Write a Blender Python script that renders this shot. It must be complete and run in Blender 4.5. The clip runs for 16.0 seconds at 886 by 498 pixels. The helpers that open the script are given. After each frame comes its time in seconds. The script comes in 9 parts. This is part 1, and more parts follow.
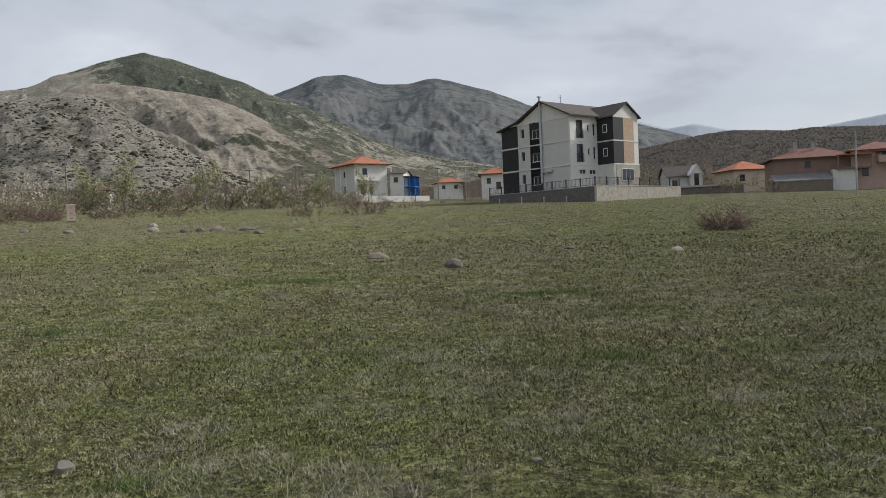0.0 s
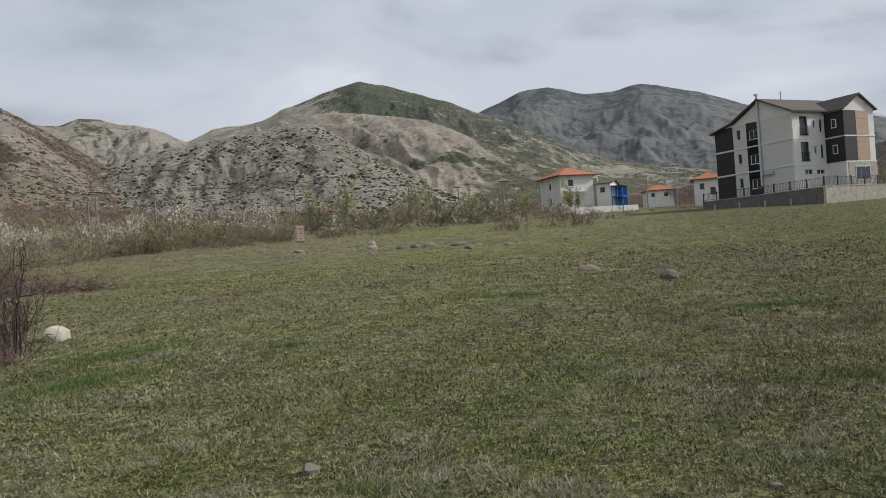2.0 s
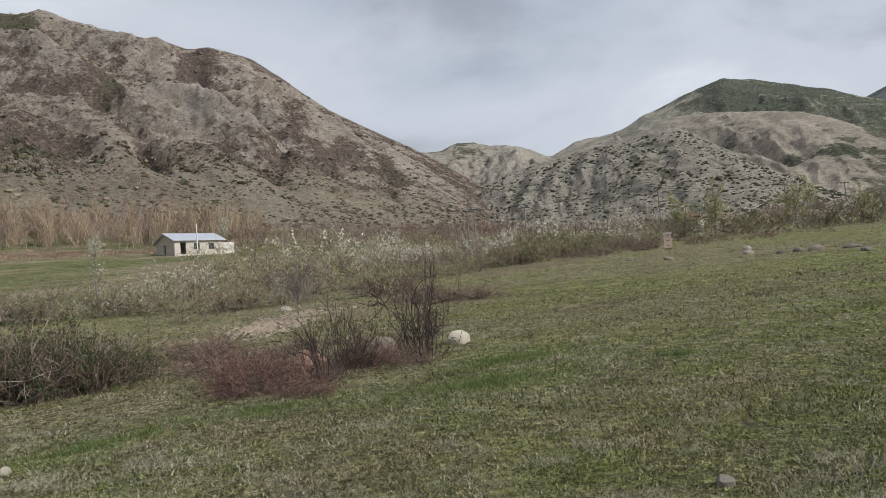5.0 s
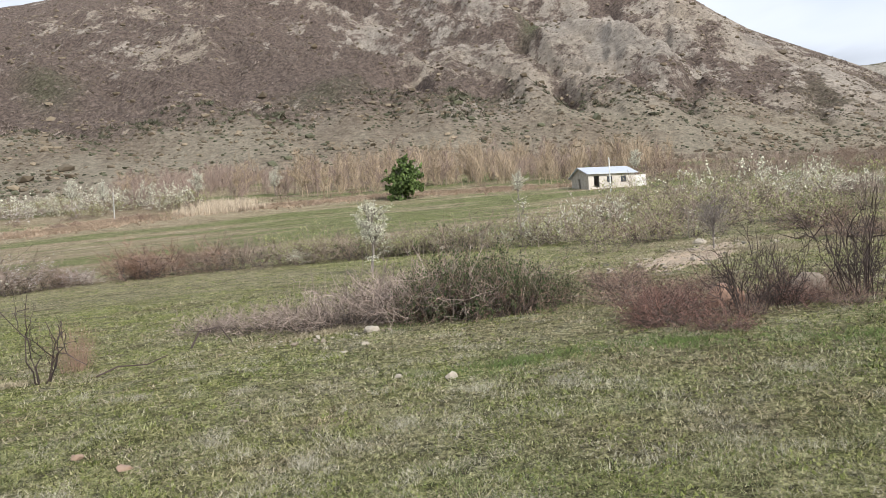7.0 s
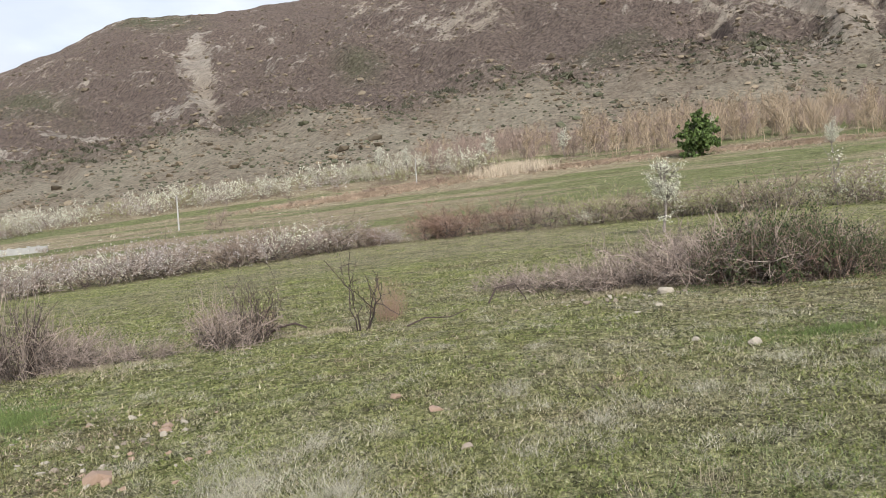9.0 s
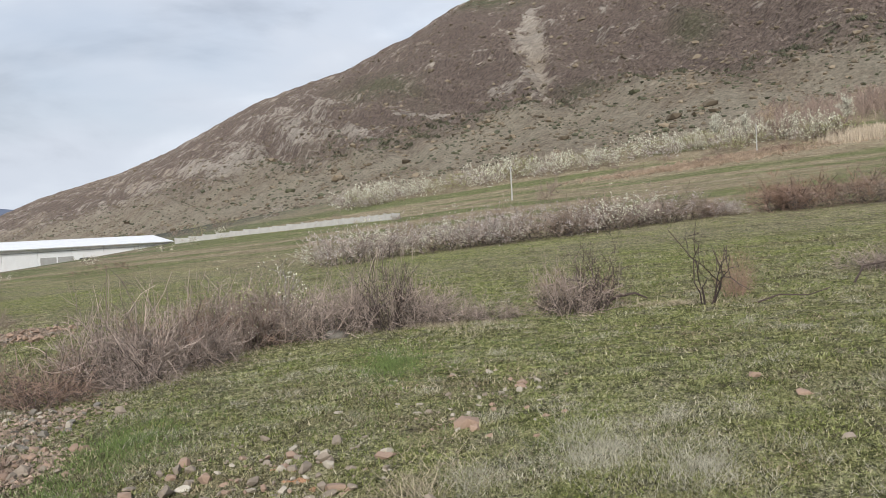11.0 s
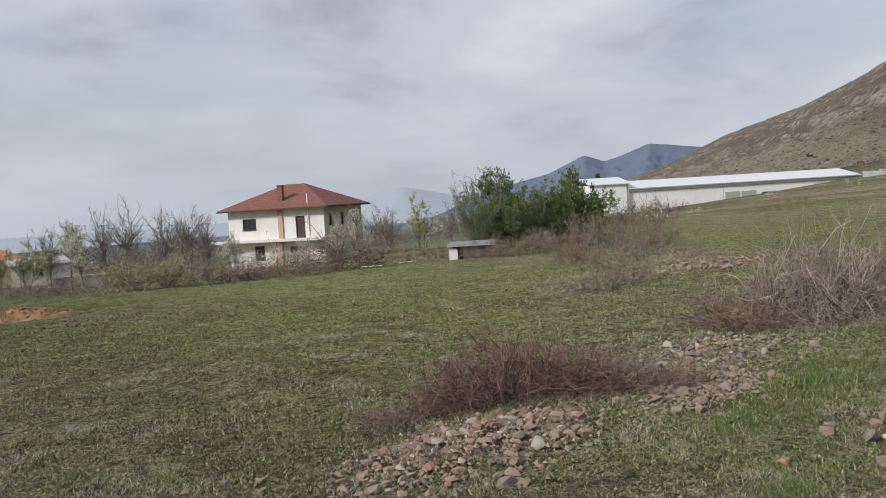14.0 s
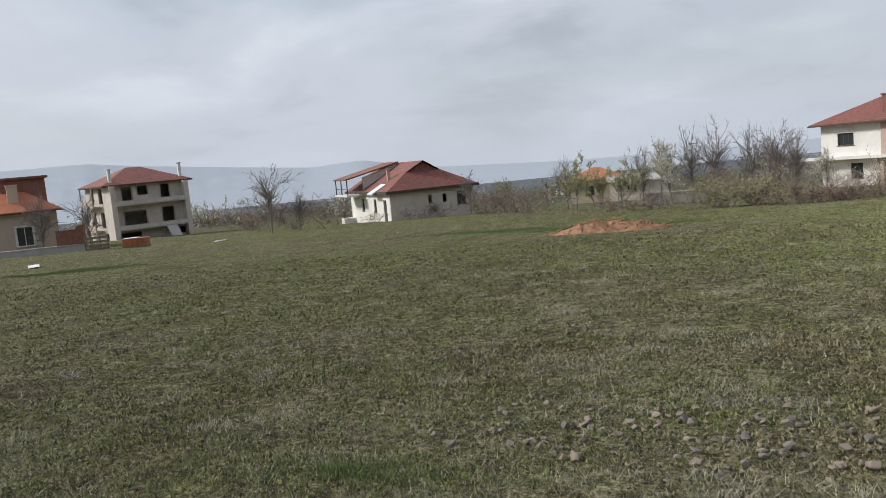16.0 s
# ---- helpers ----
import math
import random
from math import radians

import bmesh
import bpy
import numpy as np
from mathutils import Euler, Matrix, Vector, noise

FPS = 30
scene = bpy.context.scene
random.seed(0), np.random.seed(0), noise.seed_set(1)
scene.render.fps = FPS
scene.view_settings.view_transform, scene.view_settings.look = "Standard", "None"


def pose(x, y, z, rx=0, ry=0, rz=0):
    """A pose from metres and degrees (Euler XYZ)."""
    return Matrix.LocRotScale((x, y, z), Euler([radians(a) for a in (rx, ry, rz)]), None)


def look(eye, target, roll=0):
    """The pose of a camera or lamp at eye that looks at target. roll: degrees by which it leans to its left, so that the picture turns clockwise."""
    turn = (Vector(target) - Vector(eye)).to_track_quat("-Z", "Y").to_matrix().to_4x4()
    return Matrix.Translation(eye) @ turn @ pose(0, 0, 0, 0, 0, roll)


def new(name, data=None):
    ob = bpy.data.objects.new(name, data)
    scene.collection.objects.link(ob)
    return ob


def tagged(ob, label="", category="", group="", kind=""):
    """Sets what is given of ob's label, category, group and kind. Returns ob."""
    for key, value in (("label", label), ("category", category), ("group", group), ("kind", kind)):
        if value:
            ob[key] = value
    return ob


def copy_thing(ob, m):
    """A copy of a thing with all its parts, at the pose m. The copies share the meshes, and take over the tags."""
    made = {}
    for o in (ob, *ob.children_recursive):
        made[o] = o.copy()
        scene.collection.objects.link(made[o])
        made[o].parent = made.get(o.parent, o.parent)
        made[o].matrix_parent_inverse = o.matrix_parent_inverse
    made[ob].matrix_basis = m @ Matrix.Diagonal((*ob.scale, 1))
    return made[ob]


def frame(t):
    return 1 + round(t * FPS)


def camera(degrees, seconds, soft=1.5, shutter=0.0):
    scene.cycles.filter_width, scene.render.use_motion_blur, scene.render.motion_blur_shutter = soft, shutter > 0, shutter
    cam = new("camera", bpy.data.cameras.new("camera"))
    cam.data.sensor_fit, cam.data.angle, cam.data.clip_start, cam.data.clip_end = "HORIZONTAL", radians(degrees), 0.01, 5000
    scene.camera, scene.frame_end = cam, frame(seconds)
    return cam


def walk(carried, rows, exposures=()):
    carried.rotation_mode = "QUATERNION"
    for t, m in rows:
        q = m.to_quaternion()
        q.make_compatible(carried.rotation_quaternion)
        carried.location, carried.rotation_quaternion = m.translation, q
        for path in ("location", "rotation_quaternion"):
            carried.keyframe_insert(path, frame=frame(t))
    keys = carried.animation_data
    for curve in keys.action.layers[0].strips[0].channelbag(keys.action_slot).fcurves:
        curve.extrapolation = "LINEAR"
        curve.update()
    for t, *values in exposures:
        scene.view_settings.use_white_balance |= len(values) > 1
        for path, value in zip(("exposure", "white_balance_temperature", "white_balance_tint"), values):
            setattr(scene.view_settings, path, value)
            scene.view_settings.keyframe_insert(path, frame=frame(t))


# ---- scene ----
cam = camera(58.74, 16.0, soft=0.6)
# seconds, eye x y z, yaw, pitch, roll
ROWS = [
    (0, 0.000, 0.000, 1.600, -0.00, -1.04, 2.35),
    (0.5, -0.004, -0.012, 1.605, 2.21, -0.57, 2.68),
    (1, -0.008, -0.032, 1.609, 5.44, -0.12, 3.06),
    (1.5, -0.020, -0.035, 1.613, 9.75, 0.29, 3.41),
    (2, -0.067, -0.044, 1.622, 15.00, 0.66, 3.79),
    (2.5, -0.136, -0.070, 1.632, 19.57, 1.12, 4.55),
    (3, -0.176, -0.102, 1.639, 23.85, 1.68, 4.78),
    (5.5, -0.275, -0.269, 1.630, 49.22, 3.15, 4.16),
    (6, -0.286, -0.274, 1.623, 59.53, 2.57, 3.74),
    (6.5, -0.300, -0.272, 1.614, 67.40, 1.26, 3.60),
    (7, -0.293, -0.280, 1.609, 70.43, 0.42, 3.69),
    (7.5, -0.286, -0.307, 1.614, 75.59, -0.05, 3.68),
    (8, -0.272, -0.331, 1.613, 79.83, -0.44, 3.72),
    (8.5, -0.246, -0.338, 1.614, 84.37, -0.84, 3.74),
    (9, -0.241, -0.357, 1.601, 91.20, -1.11, 3.76),
    (9.5, -0.261, -0.421, 1.593, 99.48, -1.68, 4.03),
    (9.7, -0.259, -0.450, 1.603, 102.65, -1.84, 4.24),
    (11.8, -0.134, -0.676, 1.571, 121.96, -2.11, 2.14),
    (12, -0.124, -0.686, 1.579, 124.57, -2.28, 2.20),
    (12.5, -0.097, -0.721, 1.571, 131.78, -2.52, 2.40),
    (13, -0.063, -0.728, 1.570, 142.97, -2.85, 2.87),
    (13.5, -0.051, -0.729, 1.576, 152.50, -3.41, 3.26),
    (14, -0.033, -0.722, 1.573, 161.45, -3.81, 3.52),
    (14.5, -0.016, -0.723, 1.566, 170.45, -4.10, 3.60),
    (15, 0.003, -0.726, 1.555, 177.32, -4.63, 3.41),
    (15.5, 0.032, -0.729, 1.539, 186.68, -6.01, 4.10),
    (16, 0.139, -0.682, 1.541, 202.12, -6.49, 5.35),
]
walk(cam, [(t, pose(x, y, z, 90 + pitch, roll, yaw)) for t, x, y, z, yaw, pitch, roll in ROWS],
     exposures=((0.0, 0.10), (4.0, 0.12), (5.5, 0.24), (6.5, 0.64), (8.0, 0.85), (9.5, 0.70), (12.0, 0.36), (14.0, 0.16), (16.0, 0.28)))

# ---------------------------------------------------------------- light
SUN_AZ, SUN_EL = -74.0, 34.0


def build_world():
    world = bpy.data.worlds.new("sky")
    scene.world = world
    world.use_nodes = True
    nt = world.node_tree
    nt.nodes.clear()
    out = nt.nodes.new("ShaderNodeOutputWorld")
    bg = nt.nodes.new("ShaderNodeBackground")
    sky = nt.nodes.new("ShaderNodeTexSky")
    sky.sky_type = "NISHITA"
    sky.sun_disc = False
    sky.sun_elevation = radians(SUN_EL)
    sky.sun_rotation = radians(-SUN_AZ)
    sky.dust_density = 3.0
    gain = nt.nodes.new("ShaderNodeVectorMath")
    gain.operation = "SCALE"
    gain.inputs["Scale"].default_value = 0.1
    nt.links.new(sky.outputs[0], gain.inputs[0])
    co = nt.nodes.new("ShaderNodeTexCoord")
    sep = nt.nodes.new("ShaderNodeSeparateXYZ")
    nt.links.new(co.outputs["Generated"], sep.inputs[0])
    # flat cloud deck: direction divided by height
    up = nt.nodes.new("ShaderNodeMath")
    up.operation = "MAXIMUM"
    up.inputs[1].default_value = 0.0
    nt.links.new(sep.outputs[2], up.inputs[0])
    add = nt.nodes.new("ShaderNodeMath")
    add.inputs[1].default_value = 0.26
    nt.links.new(up.outputs[0], add.inputs[0])
    dx = nt.nodes.new("ShaderNodeMath")
    dx.operation = "DIVIDE"
    nt.links.new(sep.outputs[0], dx.inputs[0])
    nt.links.new(add.outputs[0], dx.inputs[1])
    dy = nt.nodes.new("ShaderNodeMath")
    dy.operation = "DIVIDE"
    nt.links.new(sep.outputs[1], dy.inputs[0])
    nt.links.new(add.outputs[0], dy.inputs[1])
    com = nt.nodes.new("ShaderNodeCombineXYZ")
    nt.links.new(dx.outputs[0], com.inputs[0])
    nt.links.new(dy.outputs[0], com.inputs[1])
    big = nt.nodes.new("ShaderNodeTexNoise")
    big.inputs["Scale"].default_value = 1.25
    big.inputs["Detail"].default_value = 7.0
    big.inputs["Roughness"].default_value = 0.52
    big.inputs["Distortion"].default_value = 0.3
    nt.links.new(com.outputs[0], big.inputs["Vector"])
    ramp = nt.nodes.new("ShaderNodeValToRGB")
    ramp.color_ramp.interpolation = "EASE"
    e = ramp.color_ramp.elements
    e[0].position, e[0].color = 0.32, (0.33, 0.36, 0.415, 1)
    e[1].position, e[1].color = 0.70, (0.645, 0.685, 0.75, 1)
    m = e.new(0.5)
    m.color = (0.505, 0.545, 0.615, 1)
    nt.links.new(big.outputs["Fac"], ramp.inputs[0])
    gaps = nt.nodes.new("ShaderNodeTexNoise")
    gaps.inputs["Scale"].default_value = 0.8
    gaps.inputs["Detail"].default_value = 4.0
    shift = nt.nodes.new("ShaderNodeVectorMath")
    shift.inputs[1].default_value = (7.3, 2.1, 4.0)
    nt.links.new(com.outputs[0], shift.inputs[0])
    nt.links.new(shift.outputs[0], gaps.inputs["Vector"])
    gr = nt.nodes.new("ShaderNodeMapRange")
    gr.inputs["From Min"].default_value, gr.inputs["From Max"].default_value = 0.5, 0.72
    gr.inputs["To Min"].default_value, gr.inputs["To Max"].default_value = 0.0, 0.55
    nt.links.new(gaps.outputs["Fac"], gr.inputs[0])
    mix = nt.nodes.new("ShaderNodeMix")
    mix.data_type = "RGBA"
    nt.links.new(gr.outputs[0], mix.inputs[0])
    nt.links.new(ramp.outputs[0], mix.inputs[6])
    nt.links.new(gain.outputs[0], mix.inputs[7])
    # the deck thins into an even grey towards the horizon
    hz = nt.nodes.new("ShaderNodeMapRange")
    hz.inputs["From Min"].default_value, hz.inputs["From Max"].default_value = 0.0, 0.24
    hz.inputs["To Min"].default_value, hz.inputs["To Max"].default_value = 0.85, 0.0
    nt.links.new(up.outputs[0], hz.inputs[0])
    mix2 = nt.nodes.new("ShaderNodeMix")
    mix2.data_type = "RGBA"
    mix2.inputs[7].default_value = (0.465, 0.505, 0.57, 1)
    nt.links.new(hz.outputs[0], mix2.inputs[0])
    nt.links.new(mix.outputs[2], mix2.inputs[6])
    # the deck is brighter on the side of the veiled sun
    side = nt.nodes.new("ShaderNodeVectorMath")
    side.operation = "DOT_PRODUCT"
    side.inputs[1].default_value = (0.35, 0.94, 0.0)
    nt.links.new(co.outputs["Generated"], side.inputs[0])
    veil = nt.nodes.new("ShaderNodeMapRange")
    veil.inputs["From Min"].default_value, veil.inputs["From Max"].default_value = -1.0, 1.0
    veil.inputs["To Min"].default_value, veil.inputs["To Max"].default_value = 0.98, 1.06
    nt.links.new(side.outputs["Value"], veil.inputs[0])
    dim = nt.nodes.new("ShaderNodeVectorMath")
    dim.operation = "SCALE"
    nt.links.new(mix2.outputs[2], dim.inputs[0])
    nt.links.new(veil.outputs[0], dim.inputs["Scale"])
    nt.links.new(dim.outputs[0], bg.inputs[0])
    bg.inputs[1].default_value = 1.0
    nt.links.new(bg.outputs[0], out.inputs[0])
    sun = bpy.data.lights.new("sun", "SUN")
    sun.energy, sun.angle, sun.color = 2.9, radians(9), (1.0, 0.965, 0.915)
    ob = new("sun", sun)
    a, e2 = radians(SUN_AZ), radians(SUN_EL)
    ob.matrix_world = look((-math.sin(a) * math.cos(e2) * 50, math.cos(a) * math.cos(e2) * 50, math.sin(e2) * 50), (0, 0, 0))


build_world()

# ---------------------------------------------------------------- materials


def nodes(name):
    m = bpy.data.materials.new(name)
    m.use_nodes = True
    nt = m.node_tree
    nt.nodes.clear()
    out = nt.nodes.new("ShaderNodeOutputMaterial")
    b = nt.nodes.new("ShaderNodeBsdfPrincipled")
    nt.links.new(b.outputs[0], out.inputs[0])
    return m, nt, b


def tex(nt, scale, detail=4.0, rough=0.55, stretch=(1, 1, 1), kind="noise", off=(0, 0, 0)):
    g = nt.nodes.new("ShaderNodeNewGeometry")
    mp = nt.nodes.new("ShaderNodeMapping")
    mp.inputs["Scale"].default_value = stretch
    mp.inputs["Location"].default_value = off
    nt.links.new(g.outputs["Position"], mp.inputs[0])
    if kind == "noise":
        n = nt.nodes.new("ShaderNodeTexNoise")
        n.inputs["Detail"].default_value = detail
        n.inputs["Roughness"].default_value = rough
    else:
        n = nt.nodes.new("ShaderNodeTexVoronoi")
    n.inputs["Scale"].default_value = scale
    nt.links.new(mp.outputs[0], n.inputs["Vector"])
    return n.outputs["Fac"] if kind == "noise" else n.outputs["Distance"]


def ramp(nt, fac, stops):
    r = nt.nodes.new("ShaderNodeValToRGB")
    e = r.color_ramp.elements
    while len(e) < len(stops):
        e.new(0.5)
    for k, (p, c) in zip(e, stops):
        k.position, k.color = p, (*c, 1)
    nt.links.new(fac, r.inputs[0])
    return r.outputs[0]


def mixc(nt, fac, a, b):
    m = nt.nodes.new("ShaderNodeMix")
    m.data_type = "RGBA"
    for sock, v in ((0, fac), (6, a), (7, b)):
        if isinstance(v, (int, float)):
            m.inputs[sock].default_value = v
        elif isinstance(v, tuple):
            m.inputs[sock].default_value = (*v, 1)
        else:
            nt.links.new(v, m.inputs[sock])
    return m.outputs[2]


def rng(nt, fac, a, b, lo=0.0, hi=1.0):
    m = nt.nodes.new("ShaderNodeMapRange")
    for k, v in zip(("From Min", "From Max", "To Min", "To Max"), (a, b, lo, hi)):
        m.inputs[k].default_value = v
    nt.links.new(fac, m.inputs[0])
    return m.outputs[0]


def bump(nt, b, fac, strength, dist):
    n = nt.nodes.new("ShaderNodeBump")
    n.inputs["Strength"].default_value = strength
    n.inputs["Distance"].default_value = dist
    nt.links.new(fac, n.inputs["Height"])
    nt.links.new(n.outputs[0], b.inputs["Normal"])


def paint(name, colour, var=0.15, scale=1.2, rough=0.85, metal=0.0, grain=18.0, bumpy=0.3, bd=0.01, dirt=None, spread=0.0):
    """A plain coating: two scales of variation, optional dirt colour and a spread by object or island."""
    m, nt, b = nodes(name)
    lo = tuple(c * (1 - var) for c in colour)
    hi = tuple(min(1, c * (1 + var)) for c in colour)
    c = mixc(nt, rng(nt, tex(nt, scale, 5.0, 0.65), 0.3, 0.7), lo, hi)
    fine = tex(nt, grain, 3.0)
    c = mixc(nt, rng(nt, fine, 0.35, 0.75, 0, 0.35), c, tuple(k * 0.7 for k in colour))
    if dirt:
        c = mixc(nt, rng(nt, tex(nt, 0.6, 6.0, 0.7, (1, 1, 0.35), off=(5, 3, 1)), 0.5, 0.75, 0, 0.6), c, dirt)
    if spread:
        oi = nt.nodes.new("ShaderNodeNewGeometry")
        hs = nt.nodes.new("ShaderNodeHueSaturation")
        nt.links.new(rng(nt, oi.outputs["Random Per Island"], 0, 1, 1 - spread, 1 + spread), hs.inputs["Value"])
        nt.links.new(c, hs.inputs["Color"])
        c = hs.outputs[0]
    nt.links.new(c, b.inputs["Base Color"])
    b.inputs["Roughness"].default_value = rough
    b.inputs["Metallic"].default_value = metal
    bump(nt, b, fine, bumpy, bd)
    return m


def scaled(nt, c, k):
    v = nt.nodes.new("ShaderNodeVectorMath")
    v.operation = "SCALE"
    nt.links.new(c, v.inputs[0])
    nt.links.new(k, v.inputs["Scale"])
    return v.outputs[0]


def hill_material(name, rock, scrub, green, cover, seed, scale=1.0, dry=None, relief=6.0, meadow=None, speck=0.7, var=1.0):
    """Hillside: bare soil and rock, brown scrub where the slope's cover is thick, a grassy foot."""
    m, nt, b = nodes(name)
    o = (seed * 31.0, seed * 17.0, 0)
    rockc = ramp(nt, tex(nt, 0.02 * scale, 8, 0.7, off=o), ((0.3, tuple(c * (1 - 0.28 * var) for c in rock)), (0.55, rock), (0.75, tuple(c * (1 + 0.25 * var) for c in rock))))
    if dry:
        rockc = mixc(nt, rng(nt, tex(nt, 0.006 * scale, 4, 0.6, off=o), 0.45, 0.6), rockc, dry)
    fine = tex(nt, 0.32 * scale, 5, 0.75, off=o)
    rockc = scaled(nt, rockc, rng(nt, tex(nt, 0.11 * scale, 6, 0.75, off=(o[1], o[0], 2)), 0.35, 0.65, 1 - 0.28 * var, 1 + 0.25 * var))
    rockc = mixc(nt, rng(nt, fine, 0.47, 0.36, 0, speck), rockc, tuple(c * 0.8 for c in scrub))
    shade = ramp(nt, fine, ((0.36, tuple(k * (1 - 0.5 * var) for k in scrub)), (0.5, scrub), (0.64, tuple(k * (1 + 0.55 * var) for k in scrub))))
    leafy = nt.nodes.new("ShaderNodeAttribute")
    leafy.attribute_name = "leafy"
    thin = nt.nodes.new("ShaderNodeMath")
    nt.links.new(rng(nt, tex(nt, 0.016 * scale, 5, 0.65, off=(o[0], o[1] + 90, 1)), 0, 1, -0.3, 0.3), thin.inputs[0])
    nt.links.new(leafy.outputs["Fac"], thin.inputs[1])
    shade = mixc(nt, rng(nt, thin.outputs[0], 0.1, 0.6, 0, 0.75), shade, ramp(nt, fine, ((0.36, tuple(k * 0.6 for k in green)), (0.64, tuple(k * 1.4 for k in green)))))
    at_cover = nt.nodes.new("ShaderNodeAttribute")
    at_cover.attribute_name = "cover"
    rag = nt.nodes.new("ShaderNodeMath")
    nt.links.new(rng(nt, tex(nt, 0.045 * scale, 8, 0.78, off=o), 0, 1, -0.9, 1.8), rag.inputs[0])
    nt.links.new(at_cover.outputs["Fac"], rag.inputs[1])
    c = mixc(nt, rng(nt, rag.outputs[0], cover, cover + 0.16), rockc, shade)
    if meadow:
        foot = nt.nodes.new("ShaderNodeAttribute")
        foot.attribute_name = "foot"
        grass = ramp(nt, fine, ((0.36, tuple(k * 0.65 for k in meadow)), (0.64, tuple(k * 1.25 for k in meadow))))
        grass = mixc(nt, rng(nt, tex(nt, 0.018 * scale, 7, 0.72, off=(o[1], 40, 3)), 0.46, 0.6, 0, 0.75), grass, ramp(nt, fine, ((0.36, (0.15, 0.115, 0.085)), (0.64, (0.33, 0.27, 0.205)))))
        c = mixc(nt, foot.outputs["Fac"], c, grass)
    nt.links.new(c, b.inputs["Base Color"])
    b.inputs["Roughness"].default_value = 1.0
    b.inputs["Specular IOR Level"].default_value = 0.1
    bump(nt, b, tex(nt, 0.05 * scale, 9, 0.8, off=o), 1.0, relief * 1.5)
    return m


def ground_material():
    """Grazed turf: yellowish grass, grey herbs, straw and bare soil mixed at every scale from field to tuft."""
    m, nt, b = nodes("meadow")
    big = tex(nt, 0.07, 5, 0.6)
    mid = tex(nt, 0.5, 6, 0.65, off=(4, 1, 0))
    clump = tex(nt, 2.2, 6, 0.72, off=(9, 4, 0))
    tuft = tex(nt, 9.0, 6, 0.78)
    blade = tex(nt, 34.0, 5, 0.8, off=(1, 7, 0))
    green = ramp(nt, tuft, ((0.36, (0.165, 0.205, 0.05)), (0.5, (0.25, 0.285, 0.08)), (0.64, (0.33, 0.355, 0.12))))
    herb = ramp(nt, blade, ((0.36, (0.17, 0.16, 0.095)), (0.5, (0.28, 0.265, 0.165)), (0.64, (0.40, 0.375, 0.26))))
    dryc = ramp(nt, tuft, ((0.36, (0.17, 0.135, 0.09)), (0.5, (0.29, 0.245, 0.165)), (0.64, (0.42, 0.365, 0.265))))
    tan = ramp(nt, mid, ((0.35, (0.31, 0.23, 0.16)), (0.65, (0.45, 0.38, 0.27))))
    c = mixc(nt, rng(nt, big, 0.42, 0.58, 0.2, 0.75), green, dryc)
    c = mixc(nt, rng(nt, clump, 0.5, 0.6, 0.0, 0.9), c, herb)
    c = mixc(nt, rng(nt, mid, 0.56, 0.68, 0.0, 0.65), c, green)
    c = mixc(nt, rng(nt, tex(nt, 1.2, 5, 0.7, off=(2, 5, 0)), 0.57, 0.66, 0.0, 0.6), c, dryc)
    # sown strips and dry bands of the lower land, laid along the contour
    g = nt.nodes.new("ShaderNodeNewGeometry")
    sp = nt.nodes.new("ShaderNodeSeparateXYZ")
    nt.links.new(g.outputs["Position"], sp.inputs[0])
    west = rng(nt, sp.outputs[0], -34.0, -58.0, 0.0, 0.85)
    strip = tex(nt, 0.055, 5, 0.6, (1.0, 0.22, 1.0), off=(3, 8, 0))
    low = mixc(nt, rng(nt, strip, 0.45, 0.53), mixc(nt, rng(nt, mid, 0.4, 0.6), (0.15, 0.175, 0.065), (0.24, 0.245, 0.12)), tan)
    c = mixc(nt, west, c, low)
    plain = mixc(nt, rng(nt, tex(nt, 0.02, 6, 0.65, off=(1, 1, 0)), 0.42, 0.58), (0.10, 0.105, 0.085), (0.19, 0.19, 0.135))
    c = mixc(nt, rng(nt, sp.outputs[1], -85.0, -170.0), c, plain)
    # haze over the far plain: a blue-grey tint painted in, growing southwards
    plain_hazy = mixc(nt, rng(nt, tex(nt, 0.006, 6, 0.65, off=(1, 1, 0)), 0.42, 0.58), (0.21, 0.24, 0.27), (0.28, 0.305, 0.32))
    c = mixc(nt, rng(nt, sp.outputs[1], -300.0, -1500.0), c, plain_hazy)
    streak = tex(nt, 0.8, 5, 0.7, (1.0, 0.35, 1.0), off=(6, 6, 0))
    c = mixc(nt, rng(nt, streak, 0.5, 0.66, 0.0, 0.55), c, (0.12, 0.095, 0.055))
    c = scaled(nt, c, rng(nt, tex(nt, 1.7, 6, 0.75, off=(12, 3, 0)), 0.38, 0.62, 0.62, 1.1))
    # shade in the hollows between the tussocks and the blades, painted in by noise
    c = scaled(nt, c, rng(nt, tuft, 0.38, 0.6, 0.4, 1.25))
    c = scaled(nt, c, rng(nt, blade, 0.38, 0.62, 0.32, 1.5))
    # darker towards the east: a brightness falloff put into the ground colour
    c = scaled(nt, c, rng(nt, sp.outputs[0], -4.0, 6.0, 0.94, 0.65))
    nt.links.new(c, b.inputs["Base Color"])
    b.inputs["Roughness"].default_value = 1.0
    b.inputs["Specular IOR Level"].default_value = 0.1
    h1 = nt.nodes.new("ShaderNodeMath")
    h1.operation = "MULTIPLY_ADD"
    h1.inputs[1].default_value = 0.5
    nt.links.new(blade, h1.inputs[0])
    nt.links.new(tuft, h1.inputs[2])
    h2 = nt.nodes.new("ShaderNodeMath")
    h2.operation = "MULTIPLY_ADD"
    h2.inputs[1].default_value = 1.6
    nt.links.new(clump, h2.inputs[0])
    nt.links.new(h1.outputs[0], h2.inputs[2])
